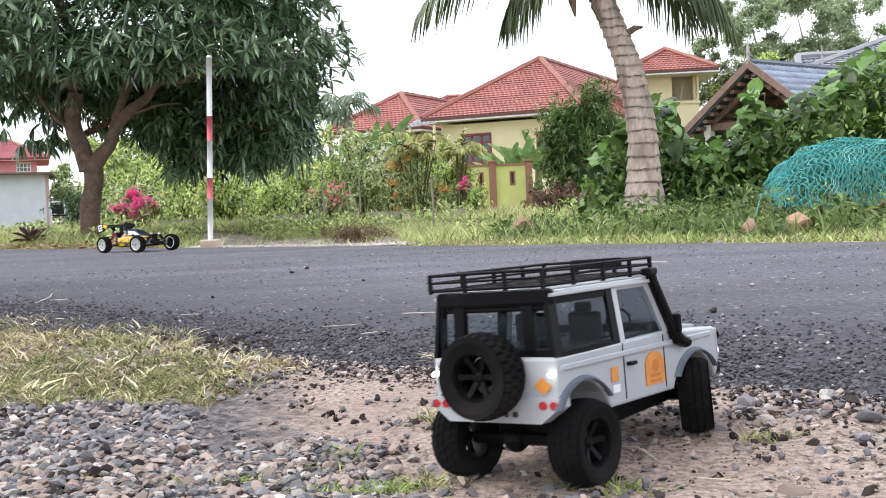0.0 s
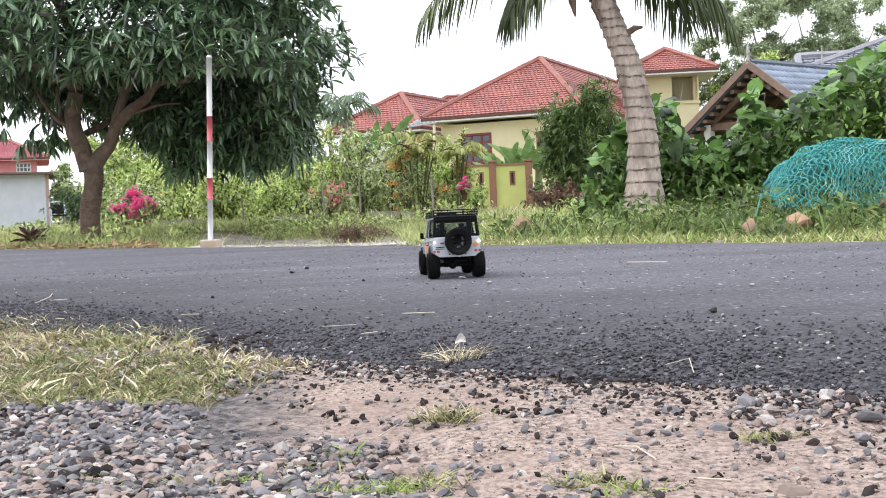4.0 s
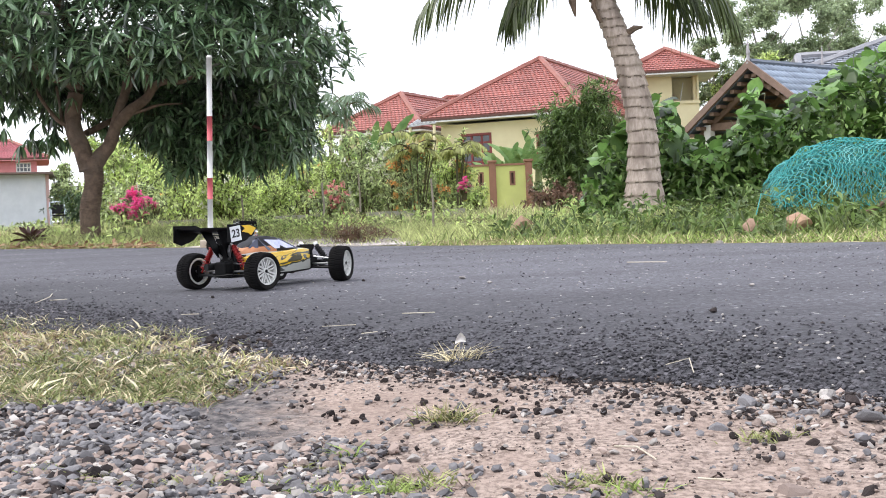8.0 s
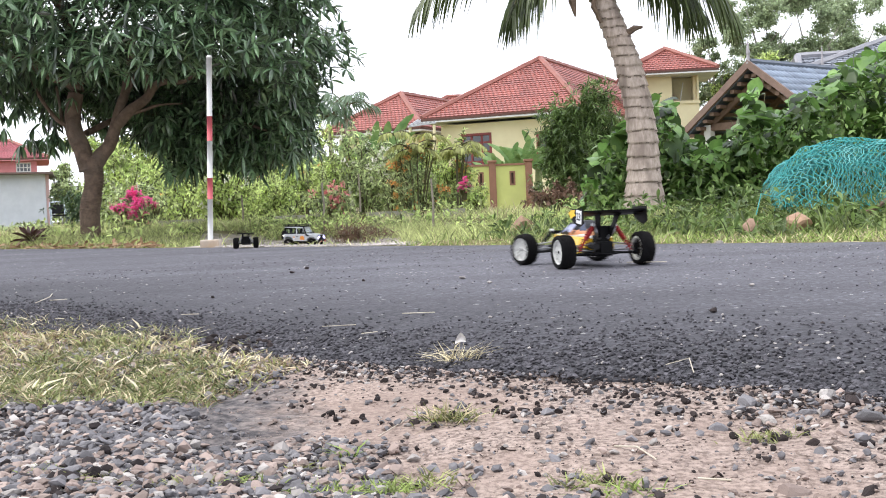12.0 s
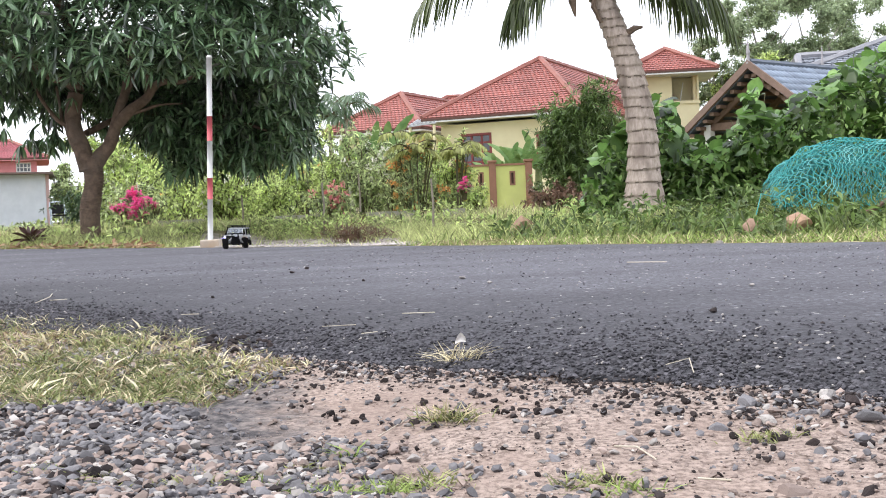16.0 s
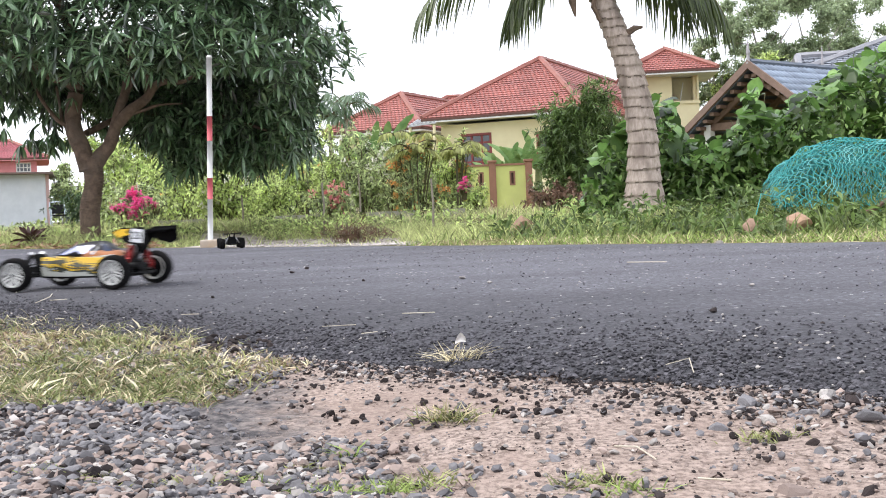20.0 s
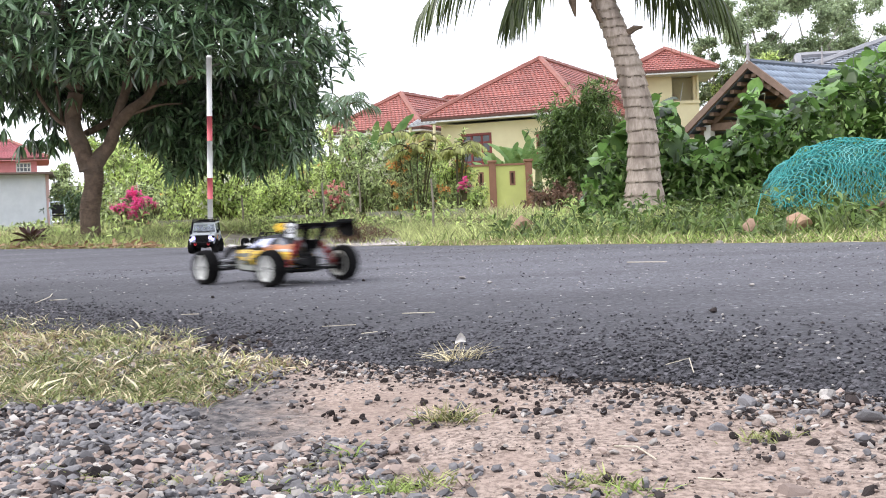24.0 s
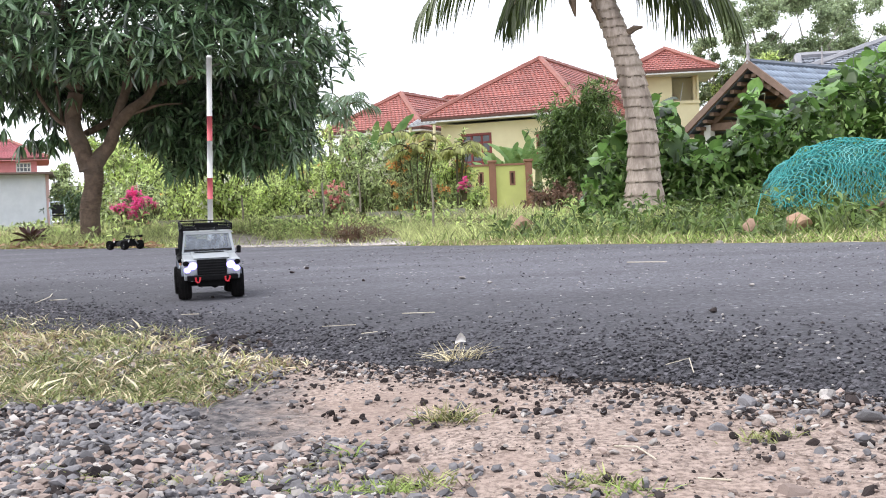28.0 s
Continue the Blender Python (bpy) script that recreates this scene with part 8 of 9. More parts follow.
    # dark asphalt crumbs strewn over the sand, thickest near the road
    for k in range(120):
        px, py = rng.uniform(520, 1568), 660 + abs(rng.gauss(0, 75))
        x, y = spot(px, py, 0.218)
        if across(x, y) > near_edge(EX * x + EY * y):
            continue
        r = rng.uniform(0.0024, 0.0058)
        turn = Euler((rng.uniform(-0.5, 0.5), rng.uniform(-0.5, 0.5), rng.uniform(0, 6.28)))
        piece("stone", rng.choice(BIG_MESHES[2]), ground_ob, Matrix.LocRotScale((x, y, ground_z(x, y) + r * 0.3), turn, (r * rng.uniform(0.9, 1.3), r, r * rng.uniform(1.0, 1.5))))


def road_grit():
    """Loose aggregate on the asphalt, thick along its crumbling edge."""
    vs, fs, ws, wf = [], [], [], []
    for k in range(34000):
        a = rng.uniform(-3.8, 0.9)
        near = rng.random() < 0.93
        s = near_edge(a) - 0.02 + (abs(rng.gauss(0, 0.21 if a > -1.3 else 0.12)) if near else rng.uniform(0, 2.6))
        x, y = NX * s + EX * a, NY * s + EY * a
        if y < 0.7 or abs(x / y) > 0.46:
            continue
        r = rng.uniform(0.0014, 0.0044) * max(0.45, 1.25 - 0.9 * (s - near_edge(a))) if near else rng.uniform(0.001, 0.003) * (1 + 0.12 * y)
        v, f = COARSE[k % 5]
        m = np.array(Euler((0, 0, rng.uniform(0, 6))).to_matrix()) * r
        white = rng.random() < (0.016 if near else 0.16)
        tv, tf = (ws, wf) if white else (vs, fs)
        off = len(tv)
        tv.extend((v @ m.T + np.array([x, y, base_z(x, y) + r * 0.25])).tolist())
        tf.extend([tuple(i + off for i in q) for q in f])
    tagged(new("road_grit", raw("road_grit", vs, fs, ASPHALT_GRIT)), "loose dark aggregate on the asphalt", "grit", kind="stuff")
    tagged(new("pale_road_grit", raw("pale_road_grit", ws, wf, GRIT_MATS[3])), "small pale stones on the asphalt", "grit", kind="stuff")
    for px, py, r, kind in ((820, 494, 0.008, 3), (867, 502, 0.006, 3), (518, 484, 0.008, 2), (543, 477, 0.008, 2), (643, 498, 0.006, 2), (1264, 553, 0.008, 2), (376, 528, 0.006, 2), (868, 572, 0.004, 3), (1332, 507, 0.006, 3), (1458, 575, 0.004, 2), (980, 571, 0.003, 3), (1272, 431, 0.012, 3)):
        x, y = spot(px, py, 0.185)
        piece("stone", BIG_MESHES[kind][py % 5], road_ob, Matrix.LocRotScale((x, y, r * 0.4), Euler((0, 0, px)), (r * 1.2, r, r)))


def near_grass():
    """The matted grass patch at the road's edge and stray tufts on the shoulder."""
    def patch(n, test, l0, l1, w, m, name, label, lean, bend=(0.2, 0.8)):
        pts = []
        while len(pts) < n:
            px, py = rng.uniform(-120, 640), rng.uniform(560, 735)
            if rng.random() < test(px, py):
                x, y = spot(px, py, 0.213)
                if across(x, y) < near_edge(EX * x + EY * y) + 0.13:
                    pts.append((x, y, max(ground_z(x, y), base_z(x, y) - 0.004) - 0.001))
        pts = np.array(pts)
        way = nrg.normal(0, lean, (n, 3)) + np.array([0, 0, 1.0])
        way[:, 2] = np.abs(way[:, 2])
        me = blade_mesh(name, pts, way, nrg.uniform(l0, l1, n), w * nrg.uniform(0.6, 1.4, n), nrg.uniform(*bend, n), m)
        tagged(new(name, me), label, "grass", kind="stuff")

    def thick(px, py):
        top = (563 if px < 150 else 563 + (px - 150) * 0.06 if px < 330 else 573 + (px - 330) * 0.33) + 9 * noise.noise((px * 0.05, 0, 1))
        bottom = (722 if px < 330 else 722 - (px - 330) * 0.28) + 26 * noise.noise((px * 0.018, 5, 1)) + 16 * noise.noise((px * 0.07, 9, 1)) + 10 * noise.noise((px * 0.2, 3, 1))
        if not top < py < bottom:
            return 0.0
        lump = noise.noise((px * 0.02, py * 0.045, 3)) + 0.6 * noise.noise((px * 0.06, py * 0.12, 8))
        if px > 345 and py < 622 + (px - 345) * 0.1 and rng.random() < 0.85:
            return 0.0
        return max(0.28, min(1.0, 0.6 + 1.2 * lump)) * (1.0 if px < 380 else max(0.0, 1 - (px - 400) / 230) ** 1.3) * (0.55 + 0.45 * math.sin(px * 0.045 + py * 0.07) ** 2) * (0.25 + 0.75 * smooth((bottom - py) / 30))

    def lush(px, py):
        return thick(px, py) * smooth((0.15 + (py - 620) / 160 + noise.noise((px * 0.012, py * 0.03, 14)) - max(0.0, px - 330) / 260) / 0.5)
    patch(8500, thick, 0.006, 0.018, 0.0026, leaf_mat("brown_thatch", (0.40, 0.30, 0.20), (0.19, 0.135, 0.085), 0.8, 0.2, 0.5), "thatch_patch", "matted brown thatch at the road edge", 1.1)
    patch(5500, thick, 0.008, 0.024, 0.0026, GRASS_DRY, "straw_patch", "matted dry straw at the road edge", 0.95)
    patch(3800, thick, 0.010, 0.028, 0.0025, GRASS_NEAR, "grass_patch", "short yellow-green grass at the road edge", 0.7)
    patch(6500, lush, 0.008, 0.026, 0.0025, leaf_mat("green_lawn_blade", (0.235, 0.265, 0.11), (0.10, 0.12, 0.045), 0.55, 0.3, 0.6), "green_patch", "short dull green grass at the road edge", 0.75)
    patch(420, thick, 0.016, 0.042, 0.0034, mat("pale_straw", (0.62, 0.55, 0.38), (0.5, 0.44, 0.28), 30, 0.7, bump=0, island=0.2), "straw_stalks", "long pale dead grass blades", 1.1)

    def tuft(px, py, n, ln, spread, m, label, h=0.215, lean=0.6):
        x, y = spot(px, py, h)
        p = np.array([[x + rng.gauss(0, spread), y + rng.gauss(0, spread * 0.6), 0.0] for _ in range(n)])
        p[:, 2] = [max(ground_z(*q[:2]), base_z(*q[:2]) - 0.004) - 0.001 for q in p]
        way = nrg.normal(0, lean, (n, 3)) + np.array([0, 0, 0.8])
        way[:, 2] = np.abs(way[:, 2])
        tagged(new("grass_tuft", blade_mesh("grass_tuft", p, way, ln * nrg.uniform(0.5, 1.2, n), 0.0018 * nrg.uniform(0.6, 1.3, n), nrg.uniform(0.2, 0.7, n), m)), label, "grass", "grass tufts", kind="stuff")
    tuft(812, 638, 110, 0.042, 0.011, GRASS_DRY, "dry pale grass tuft at the asphalt edge", 0.205, 0.8)
    tuft(800, 755, 130, 0.024, 0.016, GRASS_NEAR, "flattened green grass tuft on sand", 0.221)
    tuft(795, 757, 60, 0.026, 0.014, GRASS_DRY, "straw in the flattened tuft", 0.221)
    tuft(615, 815, 26, 0.024, 0.004, GRASS_FAR, "small upright green grass sprig", 0.223, 0.4)
    tuft(560, 830, 60, 0.016, 0.014, GRASS_NEAR, "small green grass tuft among gravel", 0.223)
    for px, py in ((370, 868), (440, 860), (520, 872), (700, 862), (770, 850), (620, 868), (1365, 775), (1100, 872), (170, 866), (60, 848), (1050, 862), (310, 872)):
        tuft(px, py, 120, 0.015, 0.017, GRASS_NEAR if px % 20 else GRASS_FAR, "low green moss and grass among stones", 0.224, 0.9)


def seed_head():
    """A dry stalk with a pale curled leaf, standing in the tuft at the asphalt edge."""
    x, y = spot(812, 636)
    z = max(ground_z(x, y), base_z(x, y) - 0.002)
    t = thing("dry_stalk", pose(x, y, z), "dry stalk with a pale curled leaf", "stalk")
    bm = bmesh.new()
    tube(bm, [(0, 0, -0.003), (0.001, -0.002, 0.014), (0.003, -0.003, 0.027)], [0.0009, 0.0008, 0.0006], 5)
    part("stem", bm, mat("dry_straw_stick", (0.52, 0.47, 0.39), (0.40, 0.35, 0.27), 60, 0.8, bump=0), t)
    bm = bmesh.new()
    rows = []
    for i in range(5):
        f = i / 4
        w = 0.0062 * math.sin(math.pi * (0.15 + 0.75 * f))
        c = Vector((-0.004 + 0.014 * f, -0.004, 0.026 + 0.006 * math.sin(f * 3)))
        rows.append([bm.verts.new(c + Vector((0, -0.003, -w))), bm.verts.new(c + Vector((0, 0.001, 0))), bm.verts.new(c + Vector((0.001, -0.002, w)))])
    for r, s in zip(rows, rows[1:]):
        for k in (0, 1):
            bm.faces.new((r[k], r[k + 1], s[k + 1], s[k]))
    part("leaf", bm, mat("bleached_leaf", (0.66, 0.63, 0.60), (0.5, 0.47, 0.44), 200, 0.8, bump=0), t, "bleached curled leaf", True)


def sticks():
    straw = mat("dry_straw_stick", (0.52, 0.47, 0.39), (0.40, 0.35, 0.27), 60, 0.8, bump=0)
    for pts, h, r in ((((1090, 803), (1130, 812), (1165, 827)), 0.222, 0.0011), (((1180, 654), (1222, 648), (1230, 668)), 0.2, 0.0009), (((62, 541), (88, 533), (92, 524)), 0.185, 0.0016), (((88, 536), (118, 537)), 0.185, 0.0012), (((745, 640), (800, 632), (850, 628)), 0.2, 0.001),
                      (((640, 597), (668, 598)), 0.187, 0.001), (((570, 584), (630, 585)), 0.187, 0.0008), (((712, 561), (770, 563)), 0.185, 0.0012), (((1110, 468), (1180, 470)), 0.185, 0.0018), (((1240, 862), (1300, 875)), 0.223, 0.0012), (((320, 568), (352, 570)), 0.187, 0.001), (((715, 755), (670, 790)), 0.222, 0.0006)):
        bm = bmesh.new()
        out = []
        for k, (px, py) in enumerate(pts):
            x, y = spot(px, py, h)
            out.append((x, y, base_z(x, y) + r + 0.004 + (0.004 if k == 1 else 0)))
        tube(bm, out, r * 0.75, 5)
        tagged(mesh_ob("stick", bm, straw), "dry pale stalk lying on the ground", "stick", "loose stalks")


def barrier_pole():
    x, y = (373 - 784) / 2000 * 6.76, 6.76
    t = thing("barrier_pole", pose(x, y, 0), "white and red banded marker pole in a concrete block", "pole")
    white = mat("weathered_white_paint", (0.60, 0.60, 0.59), (0.52, 0.52, 0.51), 9, 0.6, bump=0.1, c3=(0.46, 0.45, 0.44))
    red = mat("faded_red_paint", (0.55, 0.11, 0.13), (0.46, 0.085, 0.10), 9, 0.6, bump=0.1)
    lean = 0.042
    cuts = [(0.0, 0.284, white), (0.284, 0.411, red), (0.411, 0.631, white), (0.631, 0.777, red), (0.777, 1.124, white)]
    for z0, z1, m in cuts:
        bm = bmesh.new()
        tube(bm, [(lean * z0, 0, z0), (lean * z1, 0, z1)], 0.0163, 16)
        part("red_band" if m is red else "white_band", bm, m, t, "", True)
    bm = bmesh.new()
    tube(bm, [(lean * 1.124, 0, 1.124), (lean * 1.138, 0, 1.138)], [0.0192, 0.0115], 16)
    part("cap", bm, white, t)
    bm = bmesh.new()
    box(bm, (-0.056, -0.05, -0.03), (0.062, 0.05, 0.043), 0.008)
    for v in bm.verts:
        v.co += Vector((noise.noise(v.co * 20), noise.noise(v.co * 22 + Vector((5, 0, 0))), 0)) * 0.008
    part("concrete_block", bm, mat("rough_concrete", (0.54, 0.47, 0.40), (0.40, 0.34, 0.28), 20, 0.95, bump=0.6, bscale=120, c3=(0.42, 0.30, 0.2)), t, "stained concrete foot block")


def rubble_pad():
    """A thin broken slab and pale crumbs beside the pole."""
    concrete = mat("pale_broken_concrete", (0.54, 0.49, 0.45), (0.33, 0.29, 0.255), 18, 0.95, bump=0.6, bscale=90)
    n = 26
    verts, faces = [], []
    for i in range(n):
        f = i / (n - 1)
        a = -5.95 + f * 1.75
        w = 0.62 * math.sin(math.pi * (0.06 + 0.9 * f)) ** 0.6 + 0.10 * noise.noise((f * 14, 0, 0)) + 0.05 * noise.noise((f * 40, 3, 0))
        s0 = FAR_EDGE + 0.05 + 0.05 * noise.noise((f * 22, 0, 7)) + 0.16 * max(0.0, f - 0.75)
        for s, z in ((s0, -0.01), (s0, 0.004), (s0 + w * 0.5, 0.006), (s0 + w, 0.008), (s0 + w, -0.02)):
            verts.append((NX * s + EX * a, NY * s + EY * a, z * 0.6 - 0.003 + base_z(NX * s + EX * a, NY * s + EY * a) + 0.005 * noise.noise((a * 9, s * 9, 0))))
    for i in range(n - 1):
        for k in range(4):
            faces.append((i * 5 + k, i * 5 + k + 1, (i + 1) * 5 + k + 1, (i + 1) * 5 + k))
    tagged(new("concrete_apron", raw("concrete_apron", verts, faces, concrete)), "pale broken concrete apron at the road edge", "slab")
    vs, fs = [], []
    for k in range(5200):
        a, s = rng.uniform(-8.2, -4.0), FAR_EDGE + 0.02 + (abs(rng.gauss(0, 0.2)) if k % 2 else rng.uniform(0.2, 2.7))
        if not -1.44 < a / s < -1.0:
            continue
        x, y = NX * s + EX * a, NY * s + EY * a
        r = rng.uniform(0.003, 0.010)
        v, f = COARSE[k % 5]
        off = len(vs)
        vs.extend((v @ (np.array(Euler((0, 0, k)).to_matrix()) * r).T + np.array([x, y, base_z(x, y)])).tolist())
        fs.extend([tuple(i + off for i in q) for q in f])
    tagged(new("concrete_crumbs", raw("concrete_crumbs", vs, fs, GRIT_MATS[3])), "pale concrete crumbs beside the road", "rubble", kind="stuff")
    # dry fallen leaves below the mango tree
    n = 1500
    a, s = nrg.uniform(-9.5, -5.2, n), FAR_EDGE + 0.02 + np.abs(nrg.normal(0, 0.35, n))
    out = a / s < -1.59
    a, s = a[out], s[out]
    n = len(a)
    pts = np.stack([NX * s + EX * a, NY * s + EY * a, np.full(n, 0.012)], 1)
    pts[:, 2] += np.array([max(-0.09, ground_z(float(p[0]), float(p[1]))) for p in pts])
    way = nrg.normal(0, 1, (n, 3)) * np.array([1, 1, 0.25])
    ln = nrg.uniform(0.03, 0.08, n)
    tagged(new("fallen_leaves", leaf_mesh("fallen_leaves", pts, way, ln, ln * 0.4, 0.05, leaf_mat("dry_fallen_leaf", (0.36, 0.24, 0.14), (0.24, 0.14, 0.08)))), "dry brown fallen leaves on the verge", "leaf litter", kind="stuff")


def rock(px, py, d, r, m, label, name="rock", flat=0.7):
    x = (px - 784 - 0.042 * (py - 441)) / 2000 * d
    v, f = FINE[int(px) % 5]
    ob = new(name, raw(name, (v * np.array([r * 1.25, r, r * flat / 0.55])).tolist(), f, m))
    ob.matrix_basis = pose(x, d, 0.02 + r * flat * 0.5, 0, 0, px)
    tagged(ob, label, "rock")


def teal_net():
    """A crumpled heap of knotted plastic netting: two families of strands over a lumpy mound, in several folds."""
    cx, cy = 2.16, 5.75
    t = thing("fishing_net", pose(cx, cy, 0.06), "crumpled heap of teal green plastic netting", "net")
    strand = mat("teal_plastic_twine", (0.065, 0.39, 0.37), (0.035, 0.29, 0.28), 30, 0.5, bump=0, c3=(0.20, 0.52, 0.50))

    def mound(u, v, fold):
        """u across 0..1, v front foot to back 0..1: a rounded bag that bulges over its own foot on the left."""
        x = -0.46 + 1.0 * u
        rise = math.sin(math.pi * (0.02 + 0.80 * v))
        arch_h = 0.36 * min(1.0, (u / 0.26)) ** 0.5 + 0.02
        z = arch_h * rise ** 0.75 + 0.10 * max(0.0, 1 - u / 0.2) * (0.4 + v)
        x -= 0.05 * math.sin(math.pi * min(1.0, z / 0.2)) * max(0.0, 1 - u / 0.3)
        y = -0.20 + 0.42 * v + 0.12 * max(0.0, 1 - u / 0.25) * (0.5 - v)
        q = (x * 4.2 + fold * 7, v * 3.2, fold * 1.7)
        return Vector((x + 0.05 * noise.noise(q), y + 0.07 * noise.noise((q[0], q[1], q[2] + 9)) + fold * 0.02, max(0.0, z * (1 - 0.12 * fold) + 0.05 * noise.noise((q[0], q[1], q[2] + 4)) + 0.02 * noise.noise((q[0] * 3, q[1] * 3, q[2])))))
    # inner folds: shade within the heap is put into a darker twine colour
    inner = mat("shaded_teal_twine", (0.025, 0.24, 0.225), (0.015, 0.16, 0.15), 30, 0.5, bump=0)
    for fold in range(3):
        bm = bmesh.new()
        nu, nv = 36 - fold * 3, 22
        for d in (-1, 1):
            for k in range(-nv, nu + nv):
                pts = []
                for i in range(nv * 2 + 1):
                    v = i / (nv * 2)
                    u = (k + d * v * nv * 0.62 + 0.30 * math.sin(i * 1.57 + k)) / nu
                    if 0 <= u <= 1:
                        pts.append(mound(u, v, fold))
                if len(pts) > 3:
                    tube(bm, pts, 0.0019 if fold < 1 else 0.0016, 4, False)
        part("net_layer", bm, strand if fold < 1 else inner, t)
    for pts in ([(-0.45, -0.2, 0.14), (-0.52, -0.22, 0.1), (-0.6, -0.24, 0.12), (-0.63, -0.25, 0.02)], [(-0.44, -0.2, 0.2), (-0.5, -0.22, 0.21), (-0.56, -0.22, 0.19)], [(0.1, -0.26, 0.3), (0.0, -0.28, 0.22), (0.06, -0.28, 0.12)]):
        bm = bmesh.new()
        tube(bm, pts, 0.003, 5)
        part("loose_cord", bm, strand, t)
    bm = bmesh.new()
    tube(bm, [(-0.22, -0.27, 0.0), (-0.05, -0.28, 0.06), (0.02, -0.28, 0.12)], [0.012, 0.012, 0.008], 6)
    tagged(mesh_ob("dead_branch", bm, OLD_WOOD), "dead branch leaning on the netting", "branch").matrix_basis = pose(cx, cy, 0.03)


def small_things():
    rock(1325, 391, 5.0, 0.055, mat("rust_brown_stone", (0.32, 0.21, 0.15), (0.22, 0.14, 0.10), 16, 0.9, bump=0.5, bscale=70), "brown rock in the verge grass")
    rock(1412, 384, 4.9, 0.058, mat("tan_stone", (0.42, 0.27, 0.18), (0.3, 0.19, 0.13), 16, 0.9, bump=0.5, bscale=70), "tan rock in the verge grass")
    rock(925, 388, 6.1, 0.085, mat("earth_clod", (0.30, 0.19, 0.13), (0.2, 0.12, 0.09), 16, 0.95, bump=0.8, bscale=60), "clod of brown earth in the grass", "earth_clod", 0.8)
    # heap of withered cuttings
    x, y = place(632, 9.3)
    n = 900
    base = np.stack([nrg.normal(0, 0.14, n), nrg.normal(0, 0.08, n), np.abs(nrg.normal(0, 0.055, n))], 1) + np.array([x, y, -0.05])
    way = nrg.normal(0, 1, (n, 3)) * np.array([1, 1, 0.6])
    tagged(new("cuttings_heap", blade_mesh("cuttings_heap", base, way, nrg.uniform(0.05, 0.14, n), 0.006, 0.3, leaf_mat("withered_cuttings", (0.24, 0.14, 0.09), (0.15, 0.08, 0.05)))), "heap of withered brown cuttings", "heap", kind="stuff")
    # bromeliad
    x, y = place(57, 9.7)
    t = thing("bromeliad", pose(x, y, 0.0), "dark maroon spiky bromeliad on the verge", "plant")
    maroon = leaf_mat("maroon_leaf", (0.075, 0.03, 0.025), (0.04, 0.018, 0.018), 0.4, 0.1)
    for k in range(22):
        a, el = k * 2.4, 0.3 + 0.8 * (k % 5) / 4
        w = np.array([[math.cos(a) * math.cos(el), math.sin(a) * math.cos(el), math.sin(el)]])
        part_me("leaf", leaf_mesh("leaf", np.array([[0, 0, 0.03]]), w, 0.23, 0.045, 0.3, maroon), t)
    # stakes and concrete pots at the garden edge
    for px, d, h in ((575, 10.5, 0.45), (768, 9.5, 0.42), (640, 13, 0.6), (432, 12.5, 0.4)):
        x, y = place(px, d)
        bm = bmesh.new()
        tube(bm, [(0, 0, -0.05), (0.01, 0, h * 0.5), (0.0, 0.0, h)], [0.012, 0.011, 0.009], 6)
        tagged(mesh_ob("garden_stake", bm, mat("grey_weathered_stick", (0.3, 0.27, 0.22), (0.22, 0.19, 0.15), 20, 0.9)), "thin weathered wooden stake", "stake", "garden stakes").matrix_basis = pose(x, y, 0.0)
    pot_mat = mat("stained_concrete_pot", (0.42, 0.41, 0.37), (0.27, 0.26, 0.23), 9, 0.95, bump=0.4, bscale=60, c3=(0.16, 0.17, 0.12))
    for px, w in ((305, 0.24), (345, 0.22), (510, 0.24), (548, 0.26), (676, 0.32), (714, 0.3), (806, 0.26)):
        x, y = place(px, 13.2)
        bm = bmesh.new()
        h = 0.2
        loft(bm, [[(-w * 0.42, -w * 0.42, 0), (w * 0.42, -w * 0.42, 0), (w * 0.42, w * 0.42, 0), (-w * 0.42, w * 0.42, 0)], [(-w * 0.5, -w * 0.5, h), (w * 0.5, -w * 0.5, h), (w * 0.5, w * 0.5, h), (-w * 0.5, w * 0.5, h)], [(-w * 0.44, -w * 0.44, h), (w * 0.44, -w * 0.44, h), (w * 0.44, w * 0.44, h), (-w * 0.44, w * 0.44, h)], [(-w * 0.42, -w * 0.42, h - 0.04), (w * 0.42, -w * 0.42, h - 0.04), (w * 0.42, w * 0.42, h - 0.04), (-w * 0.42, w * 0.42, h - 0.04)]])
        tagged(mesh_ob("planter", bm, pot_mat), "stained square concrete planter", "planter", "concrete planters").matrix_basis = pose(x, y, -0.05)
    # garden chair beside the grey building
    x, y = place(107, 40)
    t = thing("garden_chair", pose(x, y, 0, 0, 0, 25), "pale metal garden chair beside the grey building", "chair")
    frame_paint, web = mat("pale_blue_paint", (0.55, 0.62, 0.70), (0.44, 0.51, 0.59), 8, 0.6), DARK_PLASTIC
    for sx in (-0.25, 0.25):
        bm = bmesh.new()
        tube(bm, [(sx, 0.24, -0.03), (sx, 0.20, 0.42), (sx, 0.27, 0.88)], 0.022, 6)
        part("back_leg", bm, frame_paint, t)
        bm = bmesh.new()
        tube(bm, [(sx, -0.26, -0.03), (sx, -0.22, 0.62), (sx, 0.22, 0.64)], 0.022, 6)
        part("front_leg", bm, frame_paint, t)
    bm = bmesh.new()
    box(bm, (-0.24, -0.22, 0.40), (0.24, 0.22, 0.45), 0.012)
    part("seat", bm, web, t, "dark seat")
    bm = bmesh.new()
    box(bm, (-0.24, 0.20, 0.52), (0.24, 0.25, 0.84), 0.012, Matrix.Rotation(radians(-6), 4, "X"))
    part("backrest", bm, web, t, "dark backrest")
    bm = bmesh.new()
